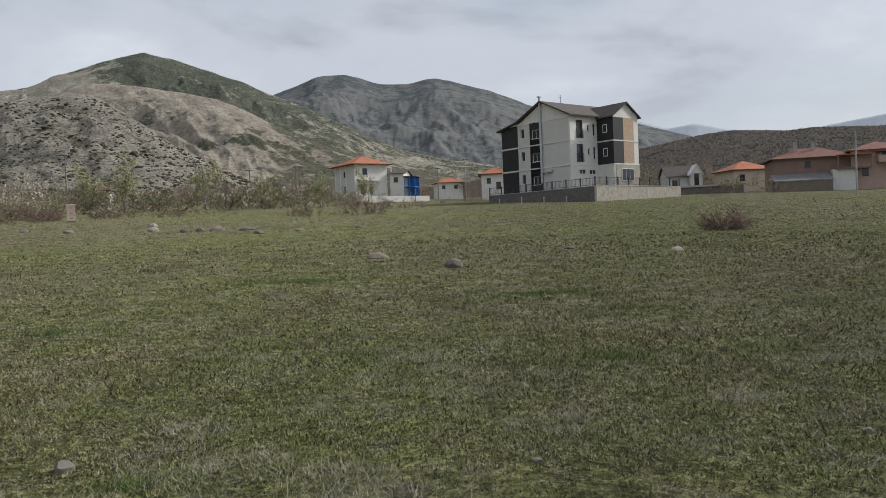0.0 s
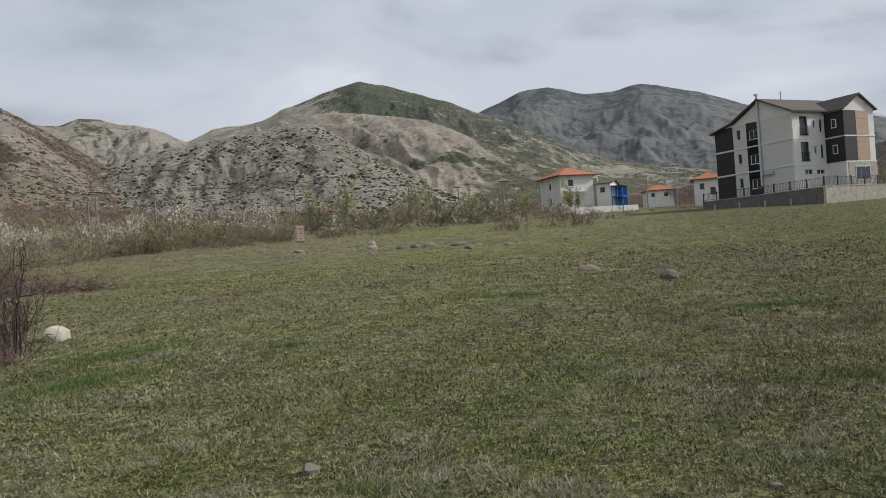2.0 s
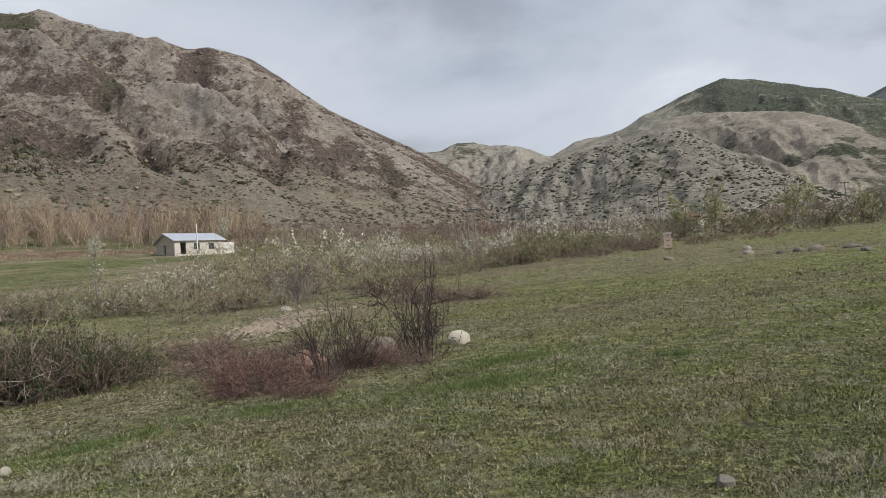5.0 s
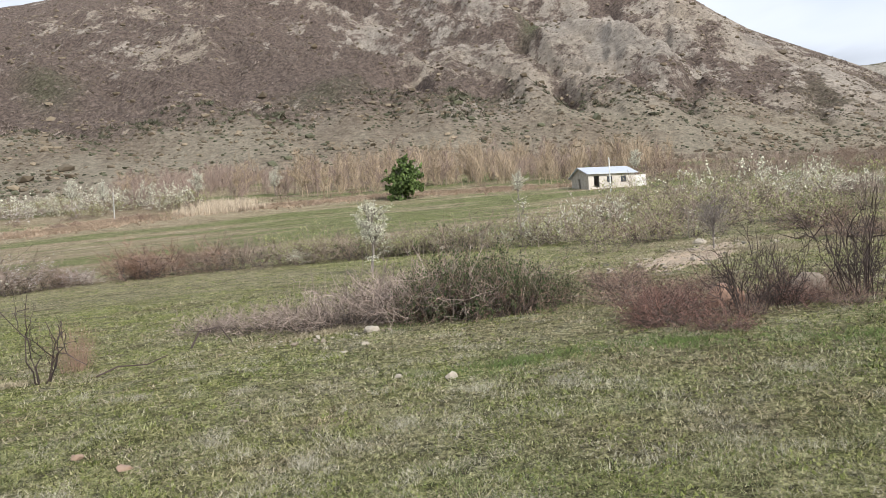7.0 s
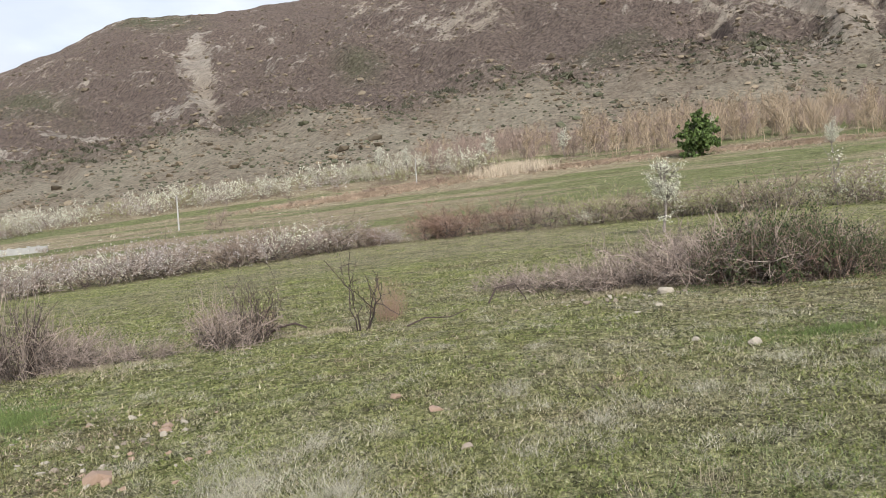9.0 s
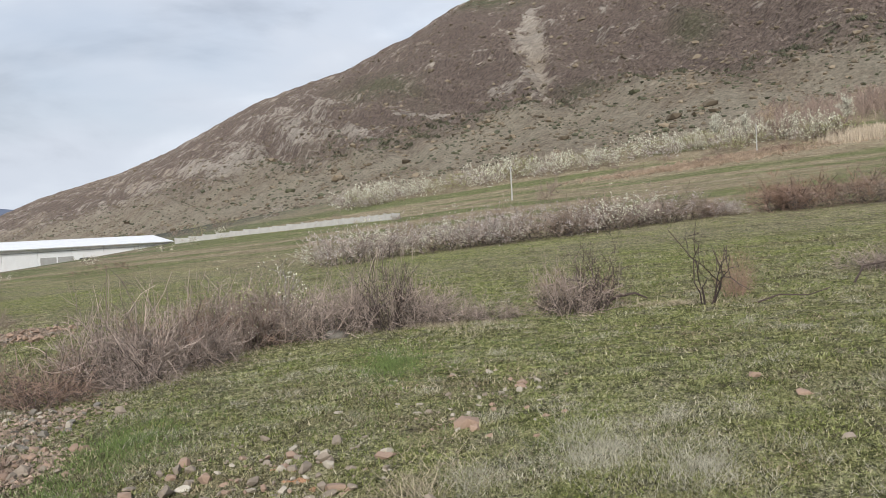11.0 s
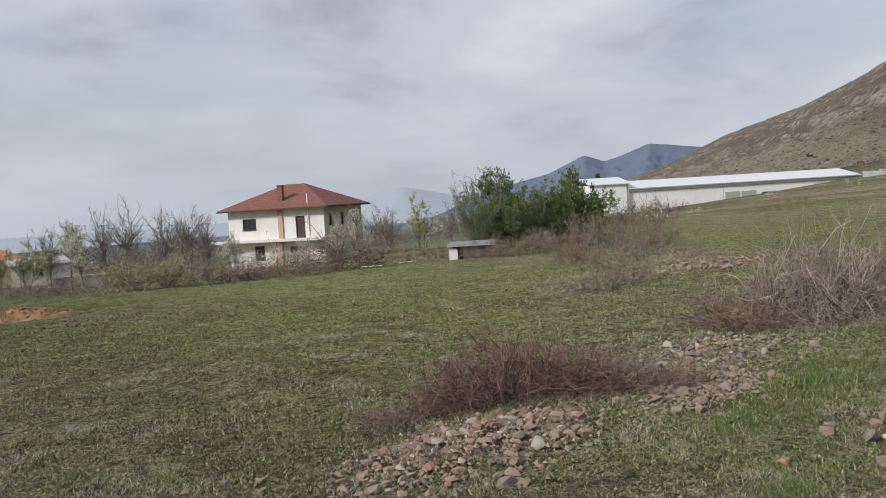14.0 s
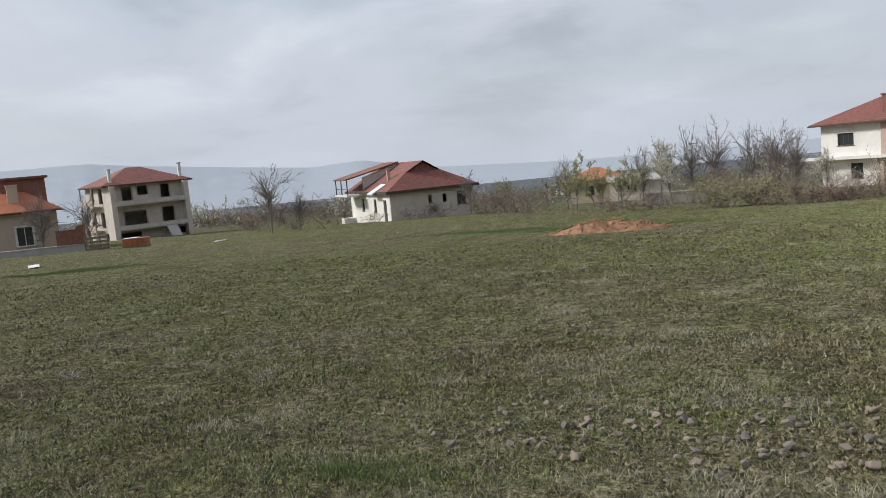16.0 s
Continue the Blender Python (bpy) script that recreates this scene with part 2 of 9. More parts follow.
    bump(nt, b, h2.outputs[0], 1.0, 0.07)
    return m


def tiled(name, colour):
    """Roof tiles in level courses: lighter and darker tiles, with a shadow line under each course."""
    m, nt, b = nodes(name)
    g = nt.nodes.new("ShaderNodeNewGeometry")
    wv = nt.nodes.new("ShaderNodeTexWave")
    wv.bands_direction = "Z"
    wv.wave_profile = "SAW"
    wv.inputs["Scale"].default_value = 1.9
    wv.inputs["Distortion"].default_value = 0.15
    nt.links.new(g.outputs["Position"], wv.inputs["Vector"])
    c = mixc(nt, rng(nt, tex(nt, 4.0, 3, 0.6), 0.35, 0.65), tuple(k * 0.75 for k in colour), tuple(k * 1.3 for k in colour))
    c = mixc(nt, rng(nt, tex(nt, 0.5, 5, 0.6), 0.45, 0.7, 0, 0.45), c, (0.12, 0.075, 0.06))
    # the courses' shadow line, darkened into the tile colour
    c = mixc(nt, rng(nt, wv.outputs["Fac"], 0.22, 0.0, 0, 0.65), c, tuple(k * 0.35 for k in colour))
    nt.links.new(c, b.inputs["Base Color"])
    b.inputs["Roughness"].default_value = 0.8
    bump(nt, b, wv.outputs["Fac"], 0.6, 0.04)
    return m


WHITE = paint("white_render", (0.74, 0.72, 0.68), 0.06, dirt=(0.5, 0.47, 0.42))
PLASTER = paint("unpainted_plaster", (0.56, 0.51, 0.45), 0.12, dirt=(0.36, 0.33, 0.30))
GREYWALL = paint("pale_grey_render", (0.62, 0.61, 0.585), 0.05)
BLACK = paint("black_cladding", (0.018, 0.018, 0.022), 0.2, rough=0.6)
ORANGE = paint("orange_roof_tiles", (0.44, 0.16, 0.085), 0.2, scale=0.8, grain=6.0)
RED = tiled("red_roof_tiles", (0.22, 0.078, 0.062))
BROWNROOF = paint("brown_roof_tiles", (0.22, 0.10, 0.075), 0.25, scale=0.8, grain=6.0)
DARKROOF = paint("dark_roof_shingles", (0.105, 0.088, 0.078), 0.2, grain=8.0)
CONCRETE = paint("grey_concrete", (0.40, 0.39, 0.37), 0.12, dirt=(0.28, 0.27, 0.25))
METAL = paint("zinc_sheet", (0.52, 0.55, 0.60), 0.08, rough=0.45, metal=0.3)
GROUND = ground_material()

# ---------------------------------------------------------------- geometry helpers


def mesh_obj(name, verts, faces, mat, parent=None, smooth=False):
    """One mesh object from arrays; faces is an (n, k) array or a list of such arrays."""
    me = bpy.data.meshes.new(name)
    verts = np.asarray(verts, np.float32)
    if not isinstance(faces, list):
        faces = [faces]
    faces = [np.asarray(f, np.int32) for f in faces if len(f)]
    me.vertices.add(len(verts))
    me.vertices.foreach_set("co", verts.ravel())
    loops = np.concatenate([f.ravel() for f in faces])
    sizes = np.concatenate([np.full(len(f), f.shape[1], np.int32) for f in faces])
    me.loops.add(len(loops))
    me.loops.foreach_set("vertex_index", loops)
    me.polygons.add(len(sizes))
    me.polygons.foreach_set("loop_start", np.concatenate(([0], np.cumsum(sizes)[:-1])).astype(np.int32))
    me.polygons.foreach_set("use_smooth", np.full(len(sizes), smooth))
    me.update(calc_edges=True)
    me.validate()
    if mat:
        me.materials.append(mat)
    ob = new(name, me)
    if parent:
        ob.parent = parent
    return ob


def part(name, bm, mat, parent, label=""):
    me = bpy.data.meshes.new(name)
    bmesh.ops.recalc_face_normals(bm, faces=bm.faces)
    bm.to_mesh(me)
    bm.free()
    me.materials.append(mat)
    ob = new(name, me)
    ob.parent = parent
    return tagged(ob, label) if label else ob


def thing(name, m, label, category, group="", kind=""):
    ob = new(name)
    ob.matrix_world = m
    return tagged(ob, label, category, group, kind)


def box(bm, x0, x1, y0, y1, z0, z1):
    v = [bm.verts.new(p) for p in ((x0, y0, z0), (x1, y0, z0), (x1, y1, z0), (x0, y1, z0), (x0, y0, z1), (x1, y0, z1), (x1, y1, z1), (x0, y1, z1))]
    for f in ((3, 2, 1, 0), (4, 5, 6, 7), (0, 1, 5, 4), (1, 2, 6, 5), (2, 3, 7, 6), (3, 0, 4, 7)):
        bm.faces.new([v[k] for k in f])


def boxes(*bs):
    bm = bmesh.new()
    for b in bs:
        box(bm, *b)
    return bm


def prism(bm, pts, a, b):
    """Extrude a closed outline (list of 3D points at offset a) by the vector b."""
    a = Vector(a)
    b = Vector(b)
    lo = [bm.verts.new(Vector(p) + a) for p in pts]
    hi = [bm.verts.new(Vector(p) + a + b) for p in pts]
    bm.faces.new(lo[::-1])
    bm.faces.new(hi)
    for i in range(len(pts)):
        j = (i + 1) % len(pts)
        bm.faces.new((lo[i], lo[j], hi[j], hi[i]))


def smoothstep(x):
    x = np.clip(x, 0, 1)
    return x * x * (3 - 2 * x)


GRAD = np.random.RandomState(3).uniform(0, 2 * np.pi, 65536)


def perlin(x, y, seed=0):
    x = np.asarray(x, float)
    y = np.asarray(y, float)
    xi, yi = np.floor(x).astype(np.int64), np.floor(y).astype(np.int64)
    xf, yf = x - xi, y - yi

    def g(a, b, p, q):
        t = GRAD[((a * 374761 + b * 668265 + seed * 9176) ^ (a * 1274 + b * 73)) & 65535]
        return np.cos(t) * p + np.sin(t) * q
    u, v = xf ** 3 * (xf * (xf * 6 - 15) + 10), yf ** 3 * (yf * (yf * 6 - 15) + 10)
    n0 = g(xi, yi, xf, yf) * (1 - u) + g(xi + 1, yi, xf - 1, yf) * u
    n1 = g(xi, yi + 1, xf, yf - 1) * (1 - u) + g(xi + 1, yi + 1, xf - 1, yf - 1) * u
    return (n0 * (1 - v) + n1 * v) * 1.5


def fbm(x, y, octaves=5, seed=0, ridged=False, gain=0.5):
    s, a, t = 0.0, 1.0, 0.0
    for k in range(octaves):
        n = perlin(x * 2 ** k + 13.7 * k, y * 2 ** k - 7.1 * k, seed + k)
        s = s + a * ((1 - 2 * np.abs(n)) if ridged else n)
        t += a
        a *= gain
    return s / t


def height(x, y):
    """The lie of the land: rising to the north and, more and more, to the west; falling to the valley in the south."""
    x = np.asarray(x, float)
    y = np.asarray(y, float)
    u = np.maximum(-x, 0)
    n = np.where(y > 0, 110 * (1 - np.exp(-0.055 * np.maximum(y, 0) / 110)), -140 * (1 - np.exp(0.054 * np.minimum(y, 0) / 140)))
    q = np.where(u < 180, 0.00046 * u * u, 14.9 + 25 * (1 - np.exp(-np.maximum(u - 180, 0) * 0.166 / 25)))
    g = np.where(y > 0, 1 / (1 + (np.maximum(y - 60, 0) / 250) ** 2), 1 / (1 + (y / 260) ** 2))
    return n - 40 * np.tanh(0.009 * x / 40) + q * g


def land(x, y):
    r = np.hypot(x, y)
    f = smoothstep((r - 2) / 10)
    return height(x, y) + 0.05 * f * fbm(np.asarray(x) * 0.35, np.asarray(y) * 0.35, 4, 5) + 0.022 * f * fbm(np.asarray(x) * 2.3, np.asarray(y) * 2.3, 3, 6) + 0.35 * smoothstep((r - 25) / 60) * fbm(np.asarray(x) * 0.03, np.asarray(y) * 0.03, 4, 9)


def at(az, d):
    a = radians(az)
    return -math.sin(a) * d, math.cos(a) * d


def spot(az, d, turn=0.0, dz=0.0):
    """A pose on the ground, at that bearing (degrees, anticlockwise from north) and distance."""
    x, y = at(az, d)
    return pose(x, y, float(land(x, y)) + dz, 0, 0, turn)


def build_ground():
    na, radii = 600, np.concatenate(([0.0], np.geomspace(0.6, 2.5, 8), np.geomspace(2.65, 40, 100), np.geomspace(42, 4900, 90)))
    a = np.linspace(0, 2 * np.pi, na, endpoint=False)
    R, A = np.meshgrid(radii[1:], a, indexing="ij")
    x, y = (-np.sin(A) * R).ravel(), (np.cos(A) * R).ravel()
    z = land(x, y)
    v = np.concatenate(([[0, 0, float(land(0.0, 0.0))]], np.stack([x, y, z], 1)))
    i, j = np.meshgrid(np.arange(len(radii) - 2), np.arange(na), indexing="ij")
    k = (j + 1) % na
    q = np.stack([1 + i * na + j, 1 + i * na + k, 1 + (i + 1) * na + k, 1 + (i + 1) * na + j], -1).reshape(-1, 4)[:, ::-1]
    t = np.stack([np.zeros(na, int), 1 + np.arange(na), 1 + (np.arange(na) + 1) % na], 1)
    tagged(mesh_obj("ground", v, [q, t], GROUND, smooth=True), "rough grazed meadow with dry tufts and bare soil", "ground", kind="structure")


build_ground()


def mountain(name, crest, foot, far, mat, label, seed, na=420, ns=90, power=1.25, rough=0.07, span=170.0, back=0.25, jag=0.012, sink=4.0, lawn=0.0, thick=((0, 0.5), (1, 0.5)), ribs=((0, 1), (1, 1)), shear=0.0, spines=(), patches=(), leafy=(), apron=None):
    """A range seen from the meadow. crest: bearing and height in degrees; foot, far: distance of foot and crest by bearing.
    spines: ridges (or gullies) as a line of bearings and heights, its width in degrees, its height in metres and how it changes the scrub.
    patches, leafy: bearing, height, two half-widths and weight of thicker scrub and of green wood; apron: how high the grassy foot climbs."""
    c = np.array(crest, float)
    az = np.linspace(c[0, 0], c[-1, 0], na)
    el = np.interp(az, c[:, 0], c[:, 1])
    k = np.exp(-np.linspace(-2, 2, 9) ** 2)
    el = np.convolve(np.pad(el, 4, mode="edge"), k / k.sum(), "valid")
    rf = np.interp(az, *np.array(foot, float).T)
    rc = np.interp(az, *np.array(far, float).T)
    s = np.concatenate((np.linspace(0, 1, ns), 1 + np.linspace(0.06, 1, 8) * back))
    S, A = np.meshgrid(s, az, indexing="ij")
    RF, RC = rf[None], rc[None]
    R = RF + (RC - RF) * S
    x, y = -np.sin(np.radians(A)) * R, np.cos(np.radians(A)) * R
    fx, fy = -np.sin(np.radians(az)) * rf, np.cos(np.radians(az)) * rf
    zf = height(fx, fy)[None] - sink
    zc = (1.6 + rc * np.tan(np.radians(el)))[None]
    rise = np.maximum(zc - zf, 5)
    T = np.clip(S, 0, 1)
    z = zf + rise * T ** power - rise * 1.2 * np.maximum(S - 1, 0)
    arc = np.radians(A) * 0.5 * (RF + RC) - shear * (R - RF)
    bend = 60 * fbm(x * 0.004, y * 0.004, 3, seed + 7)
    w = smoothstep(T * 2.2) * (1 - smoothstep((T - 0.7) / 0.3) * 0.9)
    spur = fbm((arc + bend) / span, R / span * 0.42, 5, seed, True, 0.52)
    rib = np.interp(A, *np.array(ribs, float).T)
    z = z + rise * rough * 1.9 * (spur - 0.35) * w * (0.25 + 0.75 * rib)
    gully = fbm((arc + 0.6 * bend) / span * 3.3, R / span * 1.1, 5, seed + 3, True, 0.62)
    z = z + rise * rough * 0.38 * gully * w * rib
    z = z + rise * jag * fbm(arc / span * 5, S * 3, 4, seed + 11) * smoothstep(S * 3)
    EL = np.degrees(np.arctan2(zf + rise * T ** power - 1.6, R))
    wa, we = A + 0.5 * fbm(x * 0.01, y * 0.01, 4, seed + 51), EL + 0.35 * fbm(x * 0.01, y * 0.01, 4, seed + 53)
    spine_cover = 0.0
    for line, wide, tall, grow in spines:
        gap = np.full(S.shape, 99.0)
        for (a0, e0), (a1, e1) in zip(line, line[1:]):
            da, de = a1 - a0, e1 - e0
            u = np.clip(((wa - a0) * da + (we - e0) * de) / (da * da + de * de), 0, 1)
            gap = np.minimum(gap, np.hypot(wa - a0 - u * da, we - e0 - u * de))
        ridge = np.exp(-(gap / wide) ** 2) if tall < 0 else np.maximum(0, 1 - gap / (1.7 * wide))
        z = z + 0.5 * tall * ridge * (S <= 1) * smoothstep((1 - T) * 12)
        spine_cover = spine_cover + 0.8 * grow * np.exp(-(gap / wide / 0.8) ** 2)
    n, m = S.shape
    i, j = np.meshgrid(np.arange(n - 1), np.arange(m - 1), indexing="ij")
    q = np.stack([i * m + j, i * m + j + 1, (i + 1) * m + j + 1, (i + 1) * m + j], -1).reshape(-1, 4)[:, ::-1]
    ob = mesh_obj(name, np.stack([x.ravel(), y.ravel(), z.ravel()], 1), q, mat, smooth=True)
    tagged(ob, label, "mountain", kind="structure")
    # how thick the scrub grows, and how far the meadow climbs
    chute = fbm((arc + bend) / 75, R / 420, 3, seed + 21, True)
    cover = np.interp(A, *np.array(thick, float).T) + 0.22 * fbm(x * 0.0045, y * 0.0045, 3, seed + 31) + 0.24 * fbm(x * 0.012, y * 0.012, 5, seed + 35, gain=0.6) + 0.26 * fbm((arc + 0.5 * bend) / 60, R / 190, 4, seed + 37, gain=0.6) - 0.2 * np.maximum(chute - 0.45, 0) - 0.14 * (spur - spur.mean()) - 0.12 * (gully - gully.mean())
    cover = cover + spine_cover
    for a0, e0, da, de, more in patches:
        cover = cover + 0.62 * more * np.exp(-((wa - a0) / da) ** 2 - ((we - e0) / de) ** 2)
    green = np.zeros(S.shape)
    for a0, e0, da, de, more in leafy:
        green = green + more * np.exp(-((wa - a0) / da) ** 2 - ((we - e0) / de) ** 2)
    foot = 1 - smoothstep((T + 0.10 * fbm(x * 0.008, y * 0.008, 4, seed + 41) - lawn) / 0.06)
    if apron:
        foot = 1 - smoothstep((EL + 1.3 * fbm(x * 0.008, y * 0.008, 5, seed + 41) - np.interp(A, *np.array(apron, float).T) + 0.9) / 2.0)
    for key, val in (("cover", cover), ("foot", foot), ("leafy", green)):
        ob.data.attributes.new(key, "FLOAT", "POINT").data.foreach_set("value", val.ravel().astype(np.float32))
    return x, y, z, cover, foot


H_WEST = hill_material("scree_and_scrub", (0.42, 0.37, 0.315), (0.165, 0.128, 0.108), (0.10, 0.11, 0.06), 0.87, 1, dry=(0.38, 0.32, 0.255), speck=0.7, meadow=(0.345, 0.30, 0.23))
H_GREY = hill_material("grey_badland", (0.39, 0.355, 0.30), (0.16, 0.148, 0.112), (0.10, 0.10, 0.06), 1.12, 2, speck=0.35)
H_SAND = hill_material("sandy_ridge", (0.415, 0.365, 0.30), (0.145, 0.14, 0.10), (0.085, 0.095, 0.065), 1.08, 3, speck=0.3)
H_GREEN = hill_material("wooded_ridge", (0.36, 0.335, 0.27), (0.125, 0.13, 0.10), (0.085, 0.10, 0.077), 0.95, 4, 0.7, speck=0.4)
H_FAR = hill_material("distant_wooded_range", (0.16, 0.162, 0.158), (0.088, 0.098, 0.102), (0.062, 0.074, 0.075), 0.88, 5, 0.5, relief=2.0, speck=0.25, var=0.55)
# distance haze is painted into the pale blue of this range colour
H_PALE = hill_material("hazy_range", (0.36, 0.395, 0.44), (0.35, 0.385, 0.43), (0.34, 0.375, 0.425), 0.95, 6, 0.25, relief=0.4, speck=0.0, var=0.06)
H_WOOD = hill_material("bare_wood_hill", (0.16, 0.142, 0.12), (0.125, 0.11, 0.095), (0.11, 0.11, 0.085), 0.6, 7, 1.5)
# the blue stands for haze, put into all three hill colours
H_BLUE = hill_material("blue_haze_range", (0.135, 0.16, 0.22), (0.12, 0.145, 0.205), (0.115, 0.14, 0.195), 0.95, 8, 0.3, relief=0.8, speck=0.0, var=0.15)

WEST_SPINES = (
    (((67.3, 19.7), (62.8, 17.8), (59.7, 16.4), (57.0, 14.2), (54.0, 10.8)), 1.3, 26, -0.25),
    (((62.7, 12.8), (59.1, 13.5), (57.5, 13.8)), 0.7, 9, -0.2),
    (((56.4, 18.1), (55.2, 16.9), (51.7, 13.6), (48.5, 11.9), (45.5, 9.2)), 1.2, 20, -0.2),
    (((75.9, 18.3), (71.1, 17.2), (69.7, 16.2), (66.5, 14.4), (63.9, 12.4), (63.0, 10.4)), 1.2, 22, -0.2),
    (((74.0, 15.4), (70.5, 13.8), (68.0, 11.6)), 0.9, 10, -0.1),
    (((43.5, 10.4), (41.0, 7.6), (39.5, 5.5)), 0.8, 8, -0.2),
    (((46.0, 11.6), (43.6, 8.6), (42.0, 6.8)), 0.7, 8, -0.25),
    (((70.1, 17.3), (68.3, 15.5), (64.6, 13.8), (62.0, 12.0), (60.2, 9.6)), 0.55, -20, 0.4),
    (((60.9, 16.2), (62.6, 14.7), (64.2, 13.8)), 0.55, -14, 0.4),
    (((60.4, 18.1), (58.5, 16.2), (57.4, 15.6), (56.3, 13.0), (54.3, 11.5)), 0.5, -15, 0.3),
    (((53.2, 15.6), (54.3, 12.5), (51.9, 10.8), (52.0, 9.1)), 0.55, -16, 0.25),
    (((47.0, 12.0), (45.2, 9.6), (44.0, 7.4)), 0.5, -9, 0.25),
    (((98.5, 16.0), (98.8, 12.5), (99.5, 9.8)), 0.9, -9, 0.15),
    (((84.0, 18.0), (84.6, 14.0), (85.0, 10.5)), 0.8, -10, 0.15),
    (((107.8, 13.6), (107.4, 11.0), (107.0, 9.0)), 0.8, -10, -0.3),
)
WEST_PATCHES = (
    (76.0, 12.5, 6.0, 2.2, 0.4), (71.0, 10.8, 4.5, 1.2, 0.45), (66.5, 10.2, 2.8, 0.6, 0.45), (56.0, 10.2, 3.2, 0.8, 0.55), (52.0, 9.2, 2.6, 0.7, 0.4), (57.4, 16.5, 1.7, 1.0, 0.55),
    (70.0, 18.8, 3.4, 0.6, 0.5), (66.0, 14.5, 2.2, 0.8, 0.3), (50.5, 12.6, 1.6, 0.6, 0.45), (62.5, 14.7, 1.4, 1.0, 0.4), (75.5, 17.0, 2.5, 1.0, 0.2), (48.0, 10.0, 2.0, 0.9, 0.3),
    (65.0, 18.9, 1.9, 0.7, -0.55), (60.6, 15.6, 1.7, 1.2, -0.35), (57.8, 11.9, 2.4, 1.1, -0.75), (55.0, 14.0, 1.5, 1.6, -0.4), (64.0, 10.9, 1.7, 1.0, -0.6), (74.5, 15.2, 2.0, 0.6, -0.5),
    (70.2, 13.6, 2.2, 0.7, -0.35), (52.3, 11.2, 1.3, 0.6, -0.45), (88.3, 13.4, 2.9, 0.7, -0.8), (87.2, 14.6, 1.0, 0.4, -0.5), (93.5, 15.2, 1.9, 0.9, -0.65), (96.3, 15.3, 1.1, 0.7, -0.65),
    (107.8, 12.3, 1.3, 1.3, -0.85), (107.2, 9.9, 1.1, 1.1, -0.85), (109.2, 9.1, 1.8, 0.5, -0.65), (90.6, 16.8, 1.7, 0.5, -0.5), (76.1, 15.8, 2.0, 0.7, -0.4), (80.5, 17.0, 2.0, 0.7, -0.3),
    (115.6, 8.0, 2.5, 0.5, -0.7), (122.5, 6.3, 3.2, 0.5, -0.6), (124.8, 7.7, 1.6, 0.8, -0.45), (122.3, 9.1, 1.6, 0.4, -0.4), (127.0, 4.7, 3.2, 0.6, -0.6), (128.0, 6.0, 1.7, 0.6, -0.5),
    (131.0, 4.4, 2.2, 0.5, -0.5), (136.0, 3.4, 2.2, 0.4, -0.4),
)
WEST_LEAFY = ((70.0, 18.9, 3.2, 0.7, 0.9), (62.6, 14.6, 1.2, 0.8, 0.8), (118.5, 9.5, 3.5, 1.0, 0.55), (110.0, 15.2, 3.0, 0.6, 0.7), (96.5, 11.8, 2.2, 0.7, 0.5), (67.0, 10.0, 3.0, 0.4, 0.6), (78.0, 10.6, 4.5, 0.8, 0.4),
              (43.0, 8.0, 5.0, 2.0, 0.35), (104.5, 8.6, 2.0, 0.6, 0.5))
